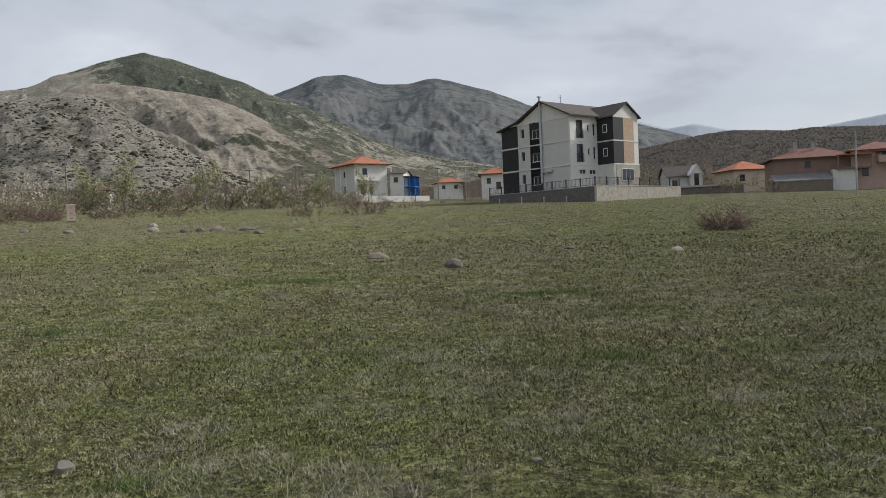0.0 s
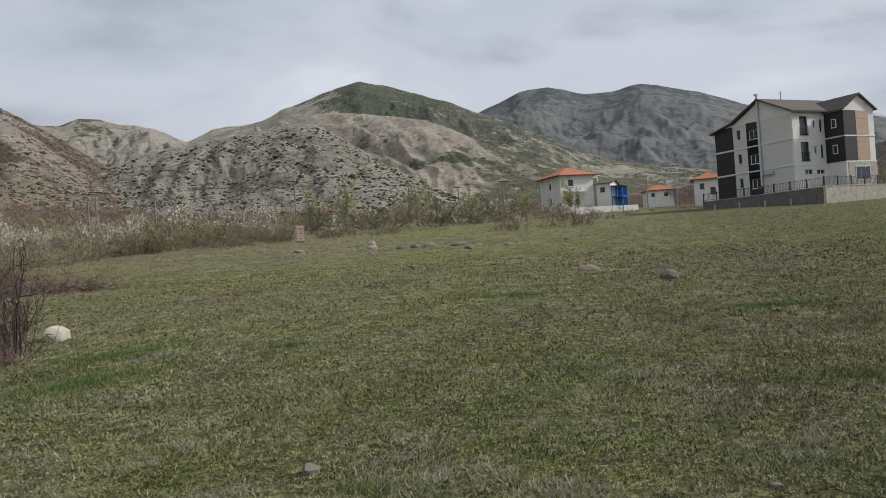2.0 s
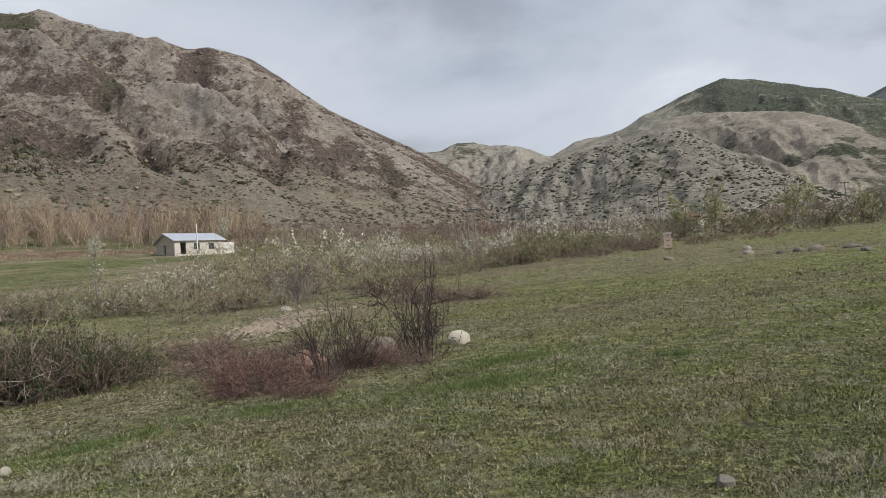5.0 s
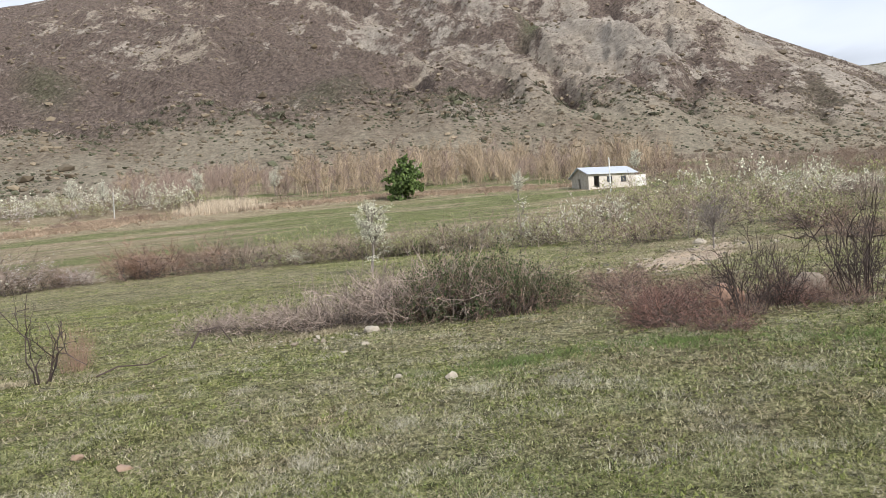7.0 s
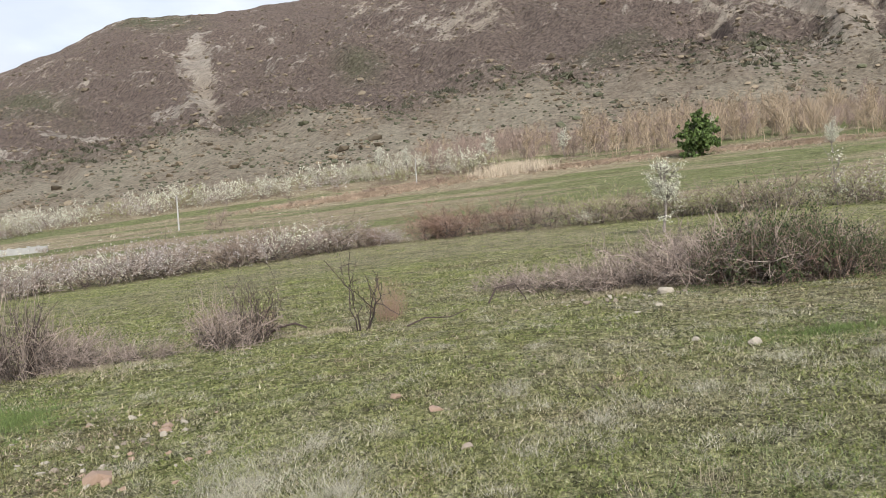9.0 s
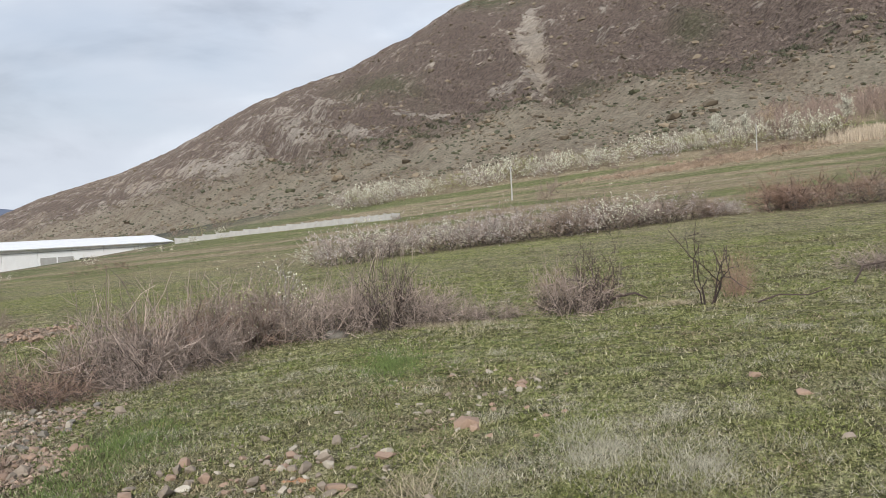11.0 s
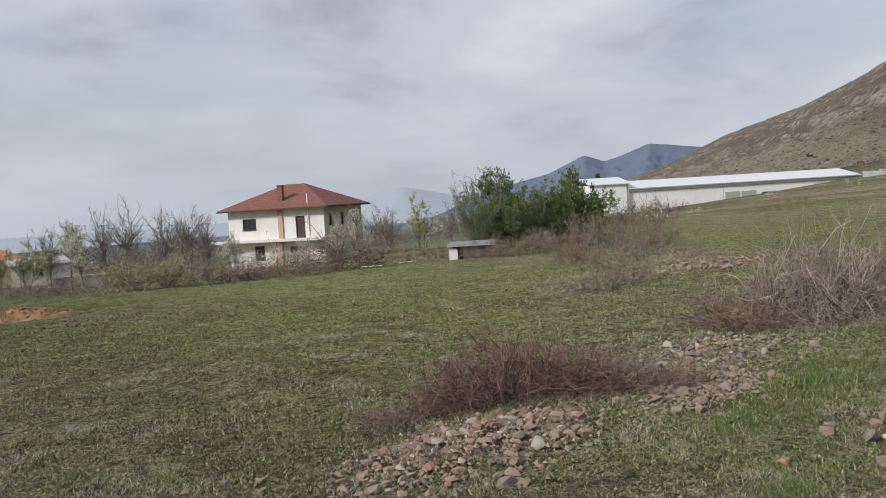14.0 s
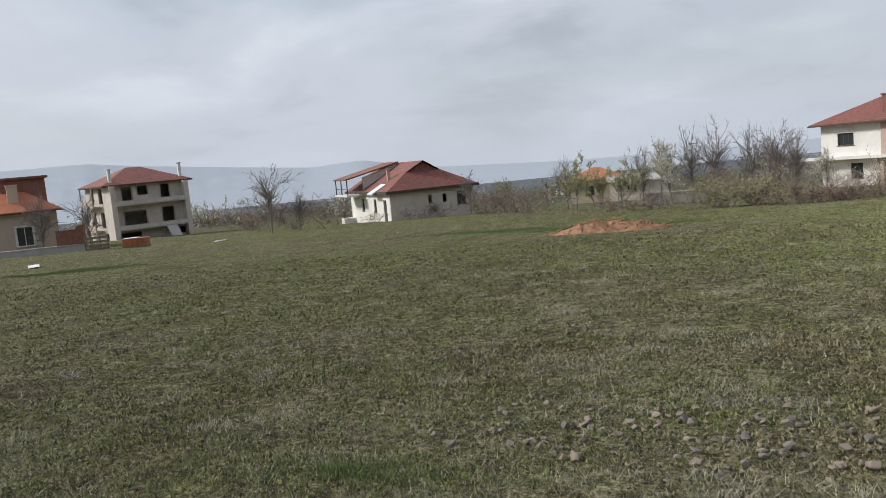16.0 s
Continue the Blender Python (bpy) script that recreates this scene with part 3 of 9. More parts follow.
build_hills = [
    mountain("mountain_west", ((33, 3.2), (35.5, 5.7), (38.1, 7.8), (42, 10.3), (45.2, 12.0), (48.4, 13.7), (51.5, 16.0), (53.9, 17.5), (56.5, 18.3), (58.0, 18.1), (60, 18.6), (62.8, 18.8), (65.5, 19.4), (67.3, 19.8), (71.7, 19.3), (73.8, 19.2), (75, 19.4),
              (77.8, 20.1), (84, 20.4), (92, 19.0), (97.9, 17.3), (101.5, 16.6), (105, 16.1), (108.3, 15.8), (111.8, 15.6), (113.4, 15.0), (115.6, 13.7), (118.2, 12.6), (121, 11.2), (123.5, 10.5), (127.6, 9.1), (129.6, 8.0), (133.3, 6.0), (136.7, 4.5), (138.7, 3.9), (141.6, 3.0), (145.2, 1.4), (150, -0.2), (157, -1.8)),
             ((33, 520), (50, 360), (70, 300), (95, 280), (120, 300), (135, 420), (150, 900), (157, 1100)),
             ((33, 800), (42, 950), (52, 1050), (75, 1150), (100, 1150), (120, 1350), (138, 1900), (157, 2300)), H_WEST,
             "steep mountainside of grey scree and leafless brown scrub", 21, 1100, 150, rough=0.085, span=190, jag=0.018, shear=0.55, ribs=((33, 1), (60, 1), (74, 0.8), (98, 0.45), (120, 0.3), (157, 0.2)),
             thick=((33, 0.52), (45, 0.54), (55, 0.46), (63, 0.48), (70, 0.58), (76, 0.76), (92, 0.84), (104, 0.84), (118, 0.78), (130, 0.68), (157, 0.6)),
             spines=WEST_SPINES, patches=WEST_PATCHES, leafy=WEST_LEAFY,
             apron=((33, 4.0), (42, 6.4), (49.6, 7.9), (57.8, 9.2), (64, 9.4), (71.5, 9.3), (78, 9.2), (89, 9.4), (94.7, 8.5), (98, 9.0), (101, 8.6), (106, 7.4), (111, 7.2), (114.5, 6.3), (123.6, 5.0), (130, 3.8), (140, 1.2), (157, -3))),
    mountain("mountain_gorge", ((22, 9), (24.7, 10.0), (27.3, 10.3), (30.6, 10.0), (32.5, 9.1), (34.7, 10.1), (36.7, 10.3), (38.0, 10.7), (39.3, 10.7), (40.3, 10.2), (41.9, 10.2), (46, 8)),
             ((22, 900), (46, 900)), ((22, 1900), (46, 1900)), H_GREY, "grey eroded slope closing the gorge", 31, 300, 80, rough=0.12, leafy=((39, 10.4, 3, 0.8, 0.8),), patches=((39, 10.4, 3, 0.8, 0.5),)),
    mountain("mountain_green_crest", ((-16, 3.5), (-8, 4.3), (-1, 5.3), (2.4, 6.1), (4.4, 6.9), (6.8, 8.1), (9.2, 9.3), (12.0, 10.3), (13.6, 11.0), (15.9, 11.8), (17.4, 12.2), (18.3, 12.55), (20.2, 12.9), (22.5, 12.3), (25.9, 11.1), (27.3, 10.4), (29.4, 9.9), (32.5, 9.0), (36, 5)),
             ((-16, 800), (36, 800)), ((-16, 1500), (36, 1800)), H_GREEN, "dark wooded mountain crest with grey slopes", 41, 520, 100, rough=0.09, span=240, jag=0.015,
             thick=((-16, 0.6), (3, 0.62), (10, 0.8), (16, 0.9), (21, 0.85), (24, 0.5), (28, 0.3), (36, 0.3)), patches=((24.5, 10.6, 2.0, 0.5, -0.5), (4, 5.0, 4, 0.7, -0.3)), leafy=((15, 11.0, 9, 1.6, 0.6), (9, 8.5, 4, 1.0, 0.5))),
    mountain("mountain_sandy_ridge", ((-1, 4.2), (4.9, 5.7), (8.5, 6.9), (11.7, 8.2), (13.7, 9.2), (15.7, 10.0), (18.4, 10.45), (20.7, 10.8), (22.4, 10.9), (23.7, 10.8), (25.2, 10.4), (28, 8.5), (31, 5)),
             ((-1, 650), (31, 650)), ((-1, 1000), (12, 1050), (31, 1300)), H_SAND, "pale sandy eroded ridge with shallow gullies and green scrub below", 51, 460, 100, rough=0.07, span=110, jag=0.008, shear=0.5,
             thick=((-1, 1.0), (8, 1.0), (11, 0.85), (13, 0.55), (15, 0.25), (31, 0.2)),
             patches=((13.4, 6.6, 1.3, 0.45, 1.2), (16.2, 6.6, 1.2, 0.35, 1.2), (12.0, 7.3, 1.2, 0.4, -0.6), (6.5, 5.9, 3.0, 0.4, -0.4), (3.0, 5.2, 2.0, 0.3, -0.4)),
             spines=((((20.5, 10.4), (18.8, 8.6), (17.6, 6.8)), 0.5, -10, 0.25), (((17.5, 10.0), (16.4, 8.2), (15.6, 6.8)), 0.45, -9, 0.2), (((22.3, 10.5), (21.0, 9.4), (19.4, 8.0)), 0.5, -8, 0.2), (((14.8, 9.4), (14.0, 8.0), (13.6, 6.8)), 0.4, -7, 0.2)),
             leafy=((13.4, 6.6, 1.6, 0.6, 0.8), (16.2, 6.6, 1.2, 0.5, 0.8), (7.0, 7.0, 6, 1.5, 0.35))),
    mountain("mountain_dotted_hill", ((12, 3.6), (14.5, 4.8), (17.4, 6.3), (19.0, 7.2), (20.4, 8.2), (22.3, 9.4), (23.7, 10.1), (25.2, 10.15), (27.2, 9.8), (29.5, 9.5), (31.2, 9.2), (34.4, 8.5), (38, 7.4), (42, 5.0)),
             ((12, 420), (42, 520)), ((12, 700), (24, 850), (42, 900)), H_GREY, "grey badland hill dotted with dark bushes", 61, 520, 110, rough=0.08, span=120, jag=0.014, shear=0.4,
             spines=((((32.5, 8.9), (33.2, 7.4), (34.0, 5.8)), 0.5, -9, 0.1), (((30.8, 9.0), (31.4, 7.2), (32.4, 5.6)), 0.5, -9, 0.15), (((29.0, 9.0), (29.4, 7.4), (30.4, 5.6)), 0.5, -7, 0.1), (((34.6, 8.0), (35.2, 6.6), (35.6, 5.6)), 0.45, -8, 0.1),
                     (((25.6, 9.6), (24.6, 7.6), (24.2, 6.0)), 0.6, -6, 0.1), (((22.0, 8.8), (21.0, 7.4), (20.2, 6.0)), 0.5, -5, 0.1)),
             patches=((29.0, 7.4, 2.0, 0.7, -0.2), (26, 7.0, 3.0, 0.5, 0.2), (20, 6.4, 3, 0.4, 0.3))),
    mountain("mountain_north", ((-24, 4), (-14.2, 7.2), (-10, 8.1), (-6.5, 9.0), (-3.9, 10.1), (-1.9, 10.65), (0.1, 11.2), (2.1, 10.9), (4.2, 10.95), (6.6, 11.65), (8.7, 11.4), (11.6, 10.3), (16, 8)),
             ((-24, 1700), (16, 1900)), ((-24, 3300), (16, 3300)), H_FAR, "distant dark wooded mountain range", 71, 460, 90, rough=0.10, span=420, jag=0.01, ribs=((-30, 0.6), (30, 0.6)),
             patches=((5.5, 9.3, 3, 0.5, -0.3), (0.0, 8.0, 4, 0.5, -0.3), (-4, 7.0, 5, 0.5, -0.35), (3, 6.8, 4, 0.4, -0.3))),
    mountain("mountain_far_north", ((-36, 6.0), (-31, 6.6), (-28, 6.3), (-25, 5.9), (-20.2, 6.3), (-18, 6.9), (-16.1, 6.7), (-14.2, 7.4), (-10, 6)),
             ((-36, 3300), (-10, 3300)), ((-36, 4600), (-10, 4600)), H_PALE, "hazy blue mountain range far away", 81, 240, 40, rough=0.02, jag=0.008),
    mountain("mountain_wooded_hill", ((-50, 5), (-36, 5.6), (-29.5, 5.75), (-25.4, 6.05), (-23.7, 5.95), (-20.5, 6.25), (-18, 6.1), (-14.5, 5.5), (-9, 4.6), (0, 3.5)),
             ((-50, 420), (0, 480)), ((-50, 1000), (0, 1000)), H_WOOD, "low hill covered in bare brown woodland", 91, 320, 60, rough=0.05),
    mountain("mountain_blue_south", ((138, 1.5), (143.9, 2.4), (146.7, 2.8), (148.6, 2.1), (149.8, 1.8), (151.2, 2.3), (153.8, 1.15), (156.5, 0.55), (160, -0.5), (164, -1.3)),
             ((138, 2300), (164, 2300)), ((138, 3800), (164, 3800)), H_BLUE, "mountain range beyond the valley, tinted blue for haze", 101, 260, 40),
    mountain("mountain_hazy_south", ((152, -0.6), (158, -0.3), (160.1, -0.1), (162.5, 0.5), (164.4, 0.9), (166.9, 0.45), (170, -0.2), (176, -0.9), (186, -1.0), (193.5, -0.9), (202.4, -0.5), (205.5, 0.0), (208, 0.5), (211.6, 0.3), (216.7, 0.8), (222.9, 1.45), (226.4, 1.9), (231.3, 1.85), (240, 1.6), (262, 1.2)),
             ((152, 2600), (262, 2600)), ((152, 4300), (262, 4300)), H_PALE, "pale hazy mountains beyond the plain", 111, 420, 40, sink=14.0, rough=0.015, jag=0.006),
]

# ---------------------------------------------------------------- buildings: materials
GLASS, gnt, gb = nodes("window_glass")
gb.inputs["Base Color"].default_value = (0.035, 0.042, 0.05, 1)
gb.inputs["Roughness"].default_value = 0.06
gb.inputs["Specular IOR Level"].default_value = 0.6
bump(gnt, gb, tex(gnt, 1.3, 2), 0.08, 0.02)
FRAME = paint("white_window_frame", (0.72, 0.72, 0.70), 0.05)
FRAME_DARK = paint("brown_window_frame", (0.07, 0.05, 0.04), 0.1)
TIMBER = paint("timber_cladding", (0.48, 0.34, 0.235), 0.15, 2.0, 0.7)
IRON = paint("dark_iron", (0.045, 0.045, 0.05), 0.2, rough=0.6)
PINKWALL = paint("pale_pink_render", (0.50, 0.36, 0.30), 0.07, dirt=(0.40, 0.30, 0.26))
BROWNWALL = paint("brown_brick_wall", (0.235, 0.155, 0.125), 0.14, 0.9)
BLUEWALL = paint("bright_blue_paint", (0.06, 0.20, 0.52), 0.08)
BEIGE = paint("beige_render", (0.52, 0.43, 0.34), 0.08, dirt=(0.40, 0.34, 0.28))
BRICKRED = paint("red_brickwork", (0.22, 0.10, 0.075), 0.25, 3.0)
RUBBLEWALL = paint("pale_stone_facing", (0.40, 0.36, 0.30), 0.28, 2.2, grain=3.5, bumpy=0.9, bd=0.06)
DARKSTONE = paint("dark_stone_facing", (0.155, 0.145, 0.135), 0.3, 2.2, grain=3.5, bumpy=0.9, bd=0.06)
WHITEMETAL = paint("white_sheet_metal", (0.82, 0.82, 0.81), 0.04, rough=0.5, dirt=(0.7, 0.69, 0.67))
PLASTIC = paint("grey_plastic_sheet", (0.20, 0.20, 0.20), 0.35, 1.2, rough=0.5)
OLDWOOD = paint("weathered_boards", (0.20, 0.16, 0.125), 0.25, 3.0)
WOODPOLE = paint("weathered_pole", (0.24, 0.21, 0.18), 0.2, 3.0)


def tile_roof_lines(m, pitch=0.33):
    """Courses of roof tiles as relief on a roof material."""
    nt = m.node_tree
    b = next(n for n in nt.nodes if n.type == "BSDF_PRINCIPLED")
    g = nt.nodes.new("ShaderNodeNewGeometry")
    w = nt.nodes.new("ShaderNodeTexWave")
    w.wave_profile = "SAW"
    w.bands_direction = "Z"
    w.inputs["Scale"].default_value = 0.9
    w.inputs["Distortion"].default_value = 0.6
    nt.links.new(g.outputs["Position"], w.inputs["Vector"])
    bump(nt, b, w.outputs["Fac"], 0.6, 0.08)


for roofm in (ORANGE, RED, BROWNROOF, DARKROOF):
    tile_roof_lines(roofm)

# ---------------------------------------------------------------- buildings: construction


def corner_pose(az, d, turn, cx, cy, z=None):
    """A house pose such that its local point (cx, cy) stands at that bearing and distance."""
    x, y = at(az, d)
    m = pose(0, 0, 0, 0, 0, turn)
    o = m @ Vector((cx, cy, 0))
    return pose(x - o.x, y - o.y, float(land(x, y)) if z is None else z, 0, 0, turn)


def sbox(bm, side, w, d, u0, u1, n0, n1, v0, v1):
    """A box on a side of a w by d plan: u along the side seen from outside, n outwards, v up."""
    if side == "F":
        box(bm, -w / 2 + u0, -w / 2 + u1, -d / 2 - n1, -d / 2 - n0, v0, v1)
    elif side == "R":
        box(bm, w / 2 + n0, w / 2 + n1, -d / 2 + u0, -d / 2 + u1, v0, v1)
    elif side == "B":
        box(bm, w / 2 - u1, w / 2 - u0, d / 2 + n0, d / 2 + n1, v0, v1)
    else:
        box(bm, -w / 2 - n1, -w / 2 - n0, d / 2 - u1, d / 2 - u0, v0, v1)


def weld(bm):
    """Join abutting boxes into one body without inner faces."""
    seen = {}
    for f in bm.faces:
        c = f.calc_center_median()
        seen.setdefault((round(c.x, 3), round(c.y, 3), round(c.z, 3)), []).append(f)
    bmesh.ops.delete(bm, geom=[f for fs in seen.values() if len(fs) > 1 for f in fs], context="FACES_ONLY")
    bmesh.ops.remove_doubles(bm, verts=bm.verts, dist=0.0005)


def wall_side(t, side, w, d, z0, z1, mat, holes=(), th=0.25):
    """One outer wall with real openings (u0, u1, v0, v1)."""
    L = w if side in "FB" else d
    a, e = (0, L) if side in "FB" else (th, L - th)
    us = sorted({a, e, *[min(max(q, a), e) for h in holes for q in h[:2]]})
    vs = sorted({z0, z1, *[q for h in holes for q in h[2:4]]})
    bm = bmesh.new()
    for u0, u1 in zip(us, us[1:]):
        for v0, v1 in zip(vs, vs[1:]):
            c = ((u0 + u1) / 2, (v0 + v1) / 2)
            if not any(h[0] < c[0] < h[1] and h[2] < c[1] < h[3] for h in holes):
                sbox(bm, side, w, d, u0, u1, -th, 0, v0, v1)
    weld(bm)
    return part("wall", bm, mat, t)


def window(t, side, w, d, u0, u1, v0, v1, frame=None, bars=1, cross=False, name="window", sill=True, set_back=0.1):
    f = 0.06
    bm = bmesh.new()
    sbox(bm, side, w, d, u0, u0 + f, -set_back - 0.06, -set_back, v0, v1)
    sbox(bm, side, w, d, u1 - f, u1, -set_back - 0.06, -set_back, v0, v1)
    sbox(bm, side, w, d, u0 + f, u1 - f, -set_back - 0.06, -set_back, v0, v0 + f)
    sbox(bm, side, w, d, u0 + f, u1 - f, -set_back - 0.06, -set_back, v1 - f, v1)
    for k in range(bars):
        c = u0 + (u1 - u0) * (k + 1) / (bars + 1)
        sbox(bm, side, w, d, c - f / 2, c + f / 2, -set_back - 0.05, -set_back - 0.005, v0 + f, v1 - f)
    ob = part(name, bm, frame or FRAME, t)
    bm = bmesh.new()
    sbox(bm, side, w, d, u0 + f, u1 - f, -set_back - 0.04, -set_back - 0.03, v0 + f, v1 - f)
    part("pane", bm, GLASS, ob)
    if sill:
        bm = bmesh.new()
        sbox(bm, side, w, d, u0 - 0.06, u1 + 0.06, -0.02, 0.08, v0 - 0.06, v0)
        part("sill", bm, frame or FRAME, ob)
    return ob


def floors(t, w, d, levels, mat, th=0.2, inset=0.26):
    for z in levels:
        part("floor_slab", boxes((-w / 2 + inset, w / 2 - inset, -d / 2 + inset, d / 2 - inset, z - th, z)), mat, t)


def hip_roof(t, w, d, z, rise, over, mat, ridge=None, th=0.14, half=0.0):
    """A hipped roof shell with eaves thickness; half > 0 leaves a small gable at the front above that share of the rise."""
    W, D = w / 2 + over, d / 2 + over
    r = max(W - D, 0.0) if ridge is None else ridge
    along_x = W >= D
    bm = bmesh.new()

    def shell(dz):
        e = [bm.verts.new(p) for p in ((-W, -D, z + dz), (W, -D, z + dz), (W, D, z + dz), (-W, D, z + dz))]
        if along_x:
            k = [bm.verts.new((-r, 0, z + rise + dz)), bm.verts.new((r, 0, z + rise + dz))]
            fs = ((e[0], e[1], k[1], k[0]), (e[1], e[2], k[1]), (e[2], e[3], k[0], k[1]), (e[3], e[0], k[0]))
        else:
            rr = max(D - W, 0.0) if ridge is None else ridge
            k = [bm.verts.new((0, -rr, z + rise + dz)), bm.verts.new((0, rr, z + rise + dz))]
            fs = ((e[0], e[1], k[0]), (e[1], e[2], k[1], k[0]), (e[2], e[3], k[1]), (e[3], e[0], k[0], k[1]))
        for f in fs:
            bm.faces.new(f)
        return e
    a = shell(th)
    b = shell(0.0)
    for i in range(4):
        j = (i + 1) % 4
        bm.faces.new((b[i], b[j], a[j], a[i]))
    roof = part("roof", bm, mat, t)
    g = boxes((-W - 0.06, W + 0.06, -D - 0.1, -D - 0.01, z - 0.05, z + 0.06), (-W - 0.06, W + 0.06, D + 0.01, D + 0.1, z - 0.05, z + 0.06), (-W - 0.1, -W - 0.01, -D, D, z - 0.05, z + 0.06), (W + 0.01, W + 0.1, -D, D, z - 0.05, z + 0.06))
    part("gutter", g, FRAME_DARK, roof)
    return roof


def gable_roof(t, w, d, z, rise, over, mat, axis="x", off=0.0, th=0.14, cx=0.0, cy=0.0, wallmat=None):
    """Two pitched slabs; axis is the ridge's direction. Gable walls are added under it."""
    W, D = w / 2, d / 2
    bm = bmesh.new()
    L, S = (W, D) if axis == "x" else (D, W)
    slope = rise / S
    prof = [(-S - over, z - slope * over), (off, z + rise), (S + over, z - slope * over), (S + over, z - slope * over + th), (off, z + rise + th * 1.2), (-S - over, z - slope * over + th)]
    if axis == "x":
        prism(bm, [(0, p, q) for p, q in prof], (cx - L - over, cy, 0), (2 * (L + over), 0, 0))
    else:
        prism(bm, [(p, 0, q) for p, q in prof], (cx, cy - L - over, 0), (0, 2 * (L + over), 0))
    roof = part("roof", bm, mat, t)
    if wallmat:
        for s in (-1, 1):
            bm = bmesh.new()
            tri = [(-S, z), (S, z), (off, z + rise)]
            if axis == "x":
                prism(bm, [(0, p, q) for p, q in tri], (cx + s * L - (0.12 if s > 0 else 0), cy, 0), (0.12, 0, 0))
            else:
                prism(bm, [(p, 0, q) for p, q in tri], (cx, cy + s * L - (0.12 if s > 0 else 0), 0), (0, 0.12, 0))
            part("gable", bm, wallmat, t)
    return roof


def chimney(t, x, y, z0, z1, s=0.45, mat=None):
    c = part("chimney", boxes((x - s / 2, x + s / 2, y - s / 2, y + s / 2, z0, z1), (x - s / 2 - 0.06, x + s / 2 + 0.06, y - s / 2 - 0.06, y + s / 2 + 0.06, z1, z1 + 0.1)), mat or CONCRETE, t)
    return c


def shell_house(t, w, d, z0, z1, mats, holes, levels=(0.0,), th=0.25):
    for side in "FRBL":
        wall_side(t, side, w, d, z0, z1, mats.get(side, mats["F"]), holes.get(side, ()), th)
    floors(t, w, d, levels, CONCRETE)
    part("ceiling_slab", boxes((-w / 2 + 0.26, w / 2 - 0.26, -d / 2 + 0.26, d / 2 - 0.26, z1 - 0.2, z1 - 0.02)), CONCRETE, t)
    part("partition", boxes((-w / 2 + 0.3, w / 2 - 0.3, 0.3, 0.45, z0 + 0.3, z1 - 0.22)), CONCRETE, t)


# ---------------------------------------------------------------- the white two-storey house


def two_storey_house():
    w, d, e = 10.5, 9.6, 5.85
    t = thing("two_storey_house", corner_pose(170.2, 78, 145.2, w / 2, -d / 2, -4.55), "white two-storey house with red hipped roof, unfinished", "house")
    F = [(1.6, 3.1, 3.95, 5.05), (7.45, 8.45, 2.95, 5.1), (2.75, 3.9, 0.9, 2.3), (6.6, 7.6, 0.0, 2.2)]
    R = [(1.1, 1.9, 4.0, 5.2), (4.0, 4.8, 4.0, 5.2), (6.8, 8.0, 4.0, 5.2)]
    shell_house(t, w, d, -1.2, e, {"F": WHITE, "R": PLASTER, "B": PLASTER, "L": WHITE}, {"F": F, "R": R}, (0.0, 2.95))
    window(t, "F", w, d, *F[0], FRAME_DARK, 2)
    window(t, "F", w, d, *F[2], FRAME_DARK, 1)
    for h in R:
        window(t, "R", w, d, *h, FRAME_DARK, 0)
    bm = bmesh.new()
    sbox(bm, "F", w, d, F[1][0] + 0.02, F[1][1] - 0.02, -0.2, -0.14, 2.95, 5.1)
    part("door", bm, FRAME_DARK, t)
    part("balcony_slab", boxes((-w / 2 - 1.9, w / 2 + 0.15, -d / 2 - 1.2, -d / 2 - 0.002, 2.72, 2.95)), WHITE, t)
    part("string_course", boxes((w / 2 + 0.002, w / 2 + 0.06, -d / 2, d / 2, 2.72, 2.9)), PLASTER, t)
    hip_roof(t, w, d, e, 2.4, 0.75, RED, ridge=1.1)
    part("downpipe", boxes((0.35, 0.85, -d / 2 - 0.14, -d / 2 - 0.003, 2.95, e), (0.2, 0.8, -d / 2 - 0.6, -d / 2 - 0.15, 0.0, 2.72)), PINKWALL, t)
    chimney(t, 0.3, -d / 2 + 1.0, e + 0.2, e + 2.3, 0.5, BRICKRED)
    part("vent_pipe", boxes((3.6, 3.68, -d / 2 - 0.12, -d / 2 - 0.04, 3.2, e + 1.4)), FRAME, t)


two_storey_house()

# ---------------------------------------------------------------- the low house with the half-hipped roof


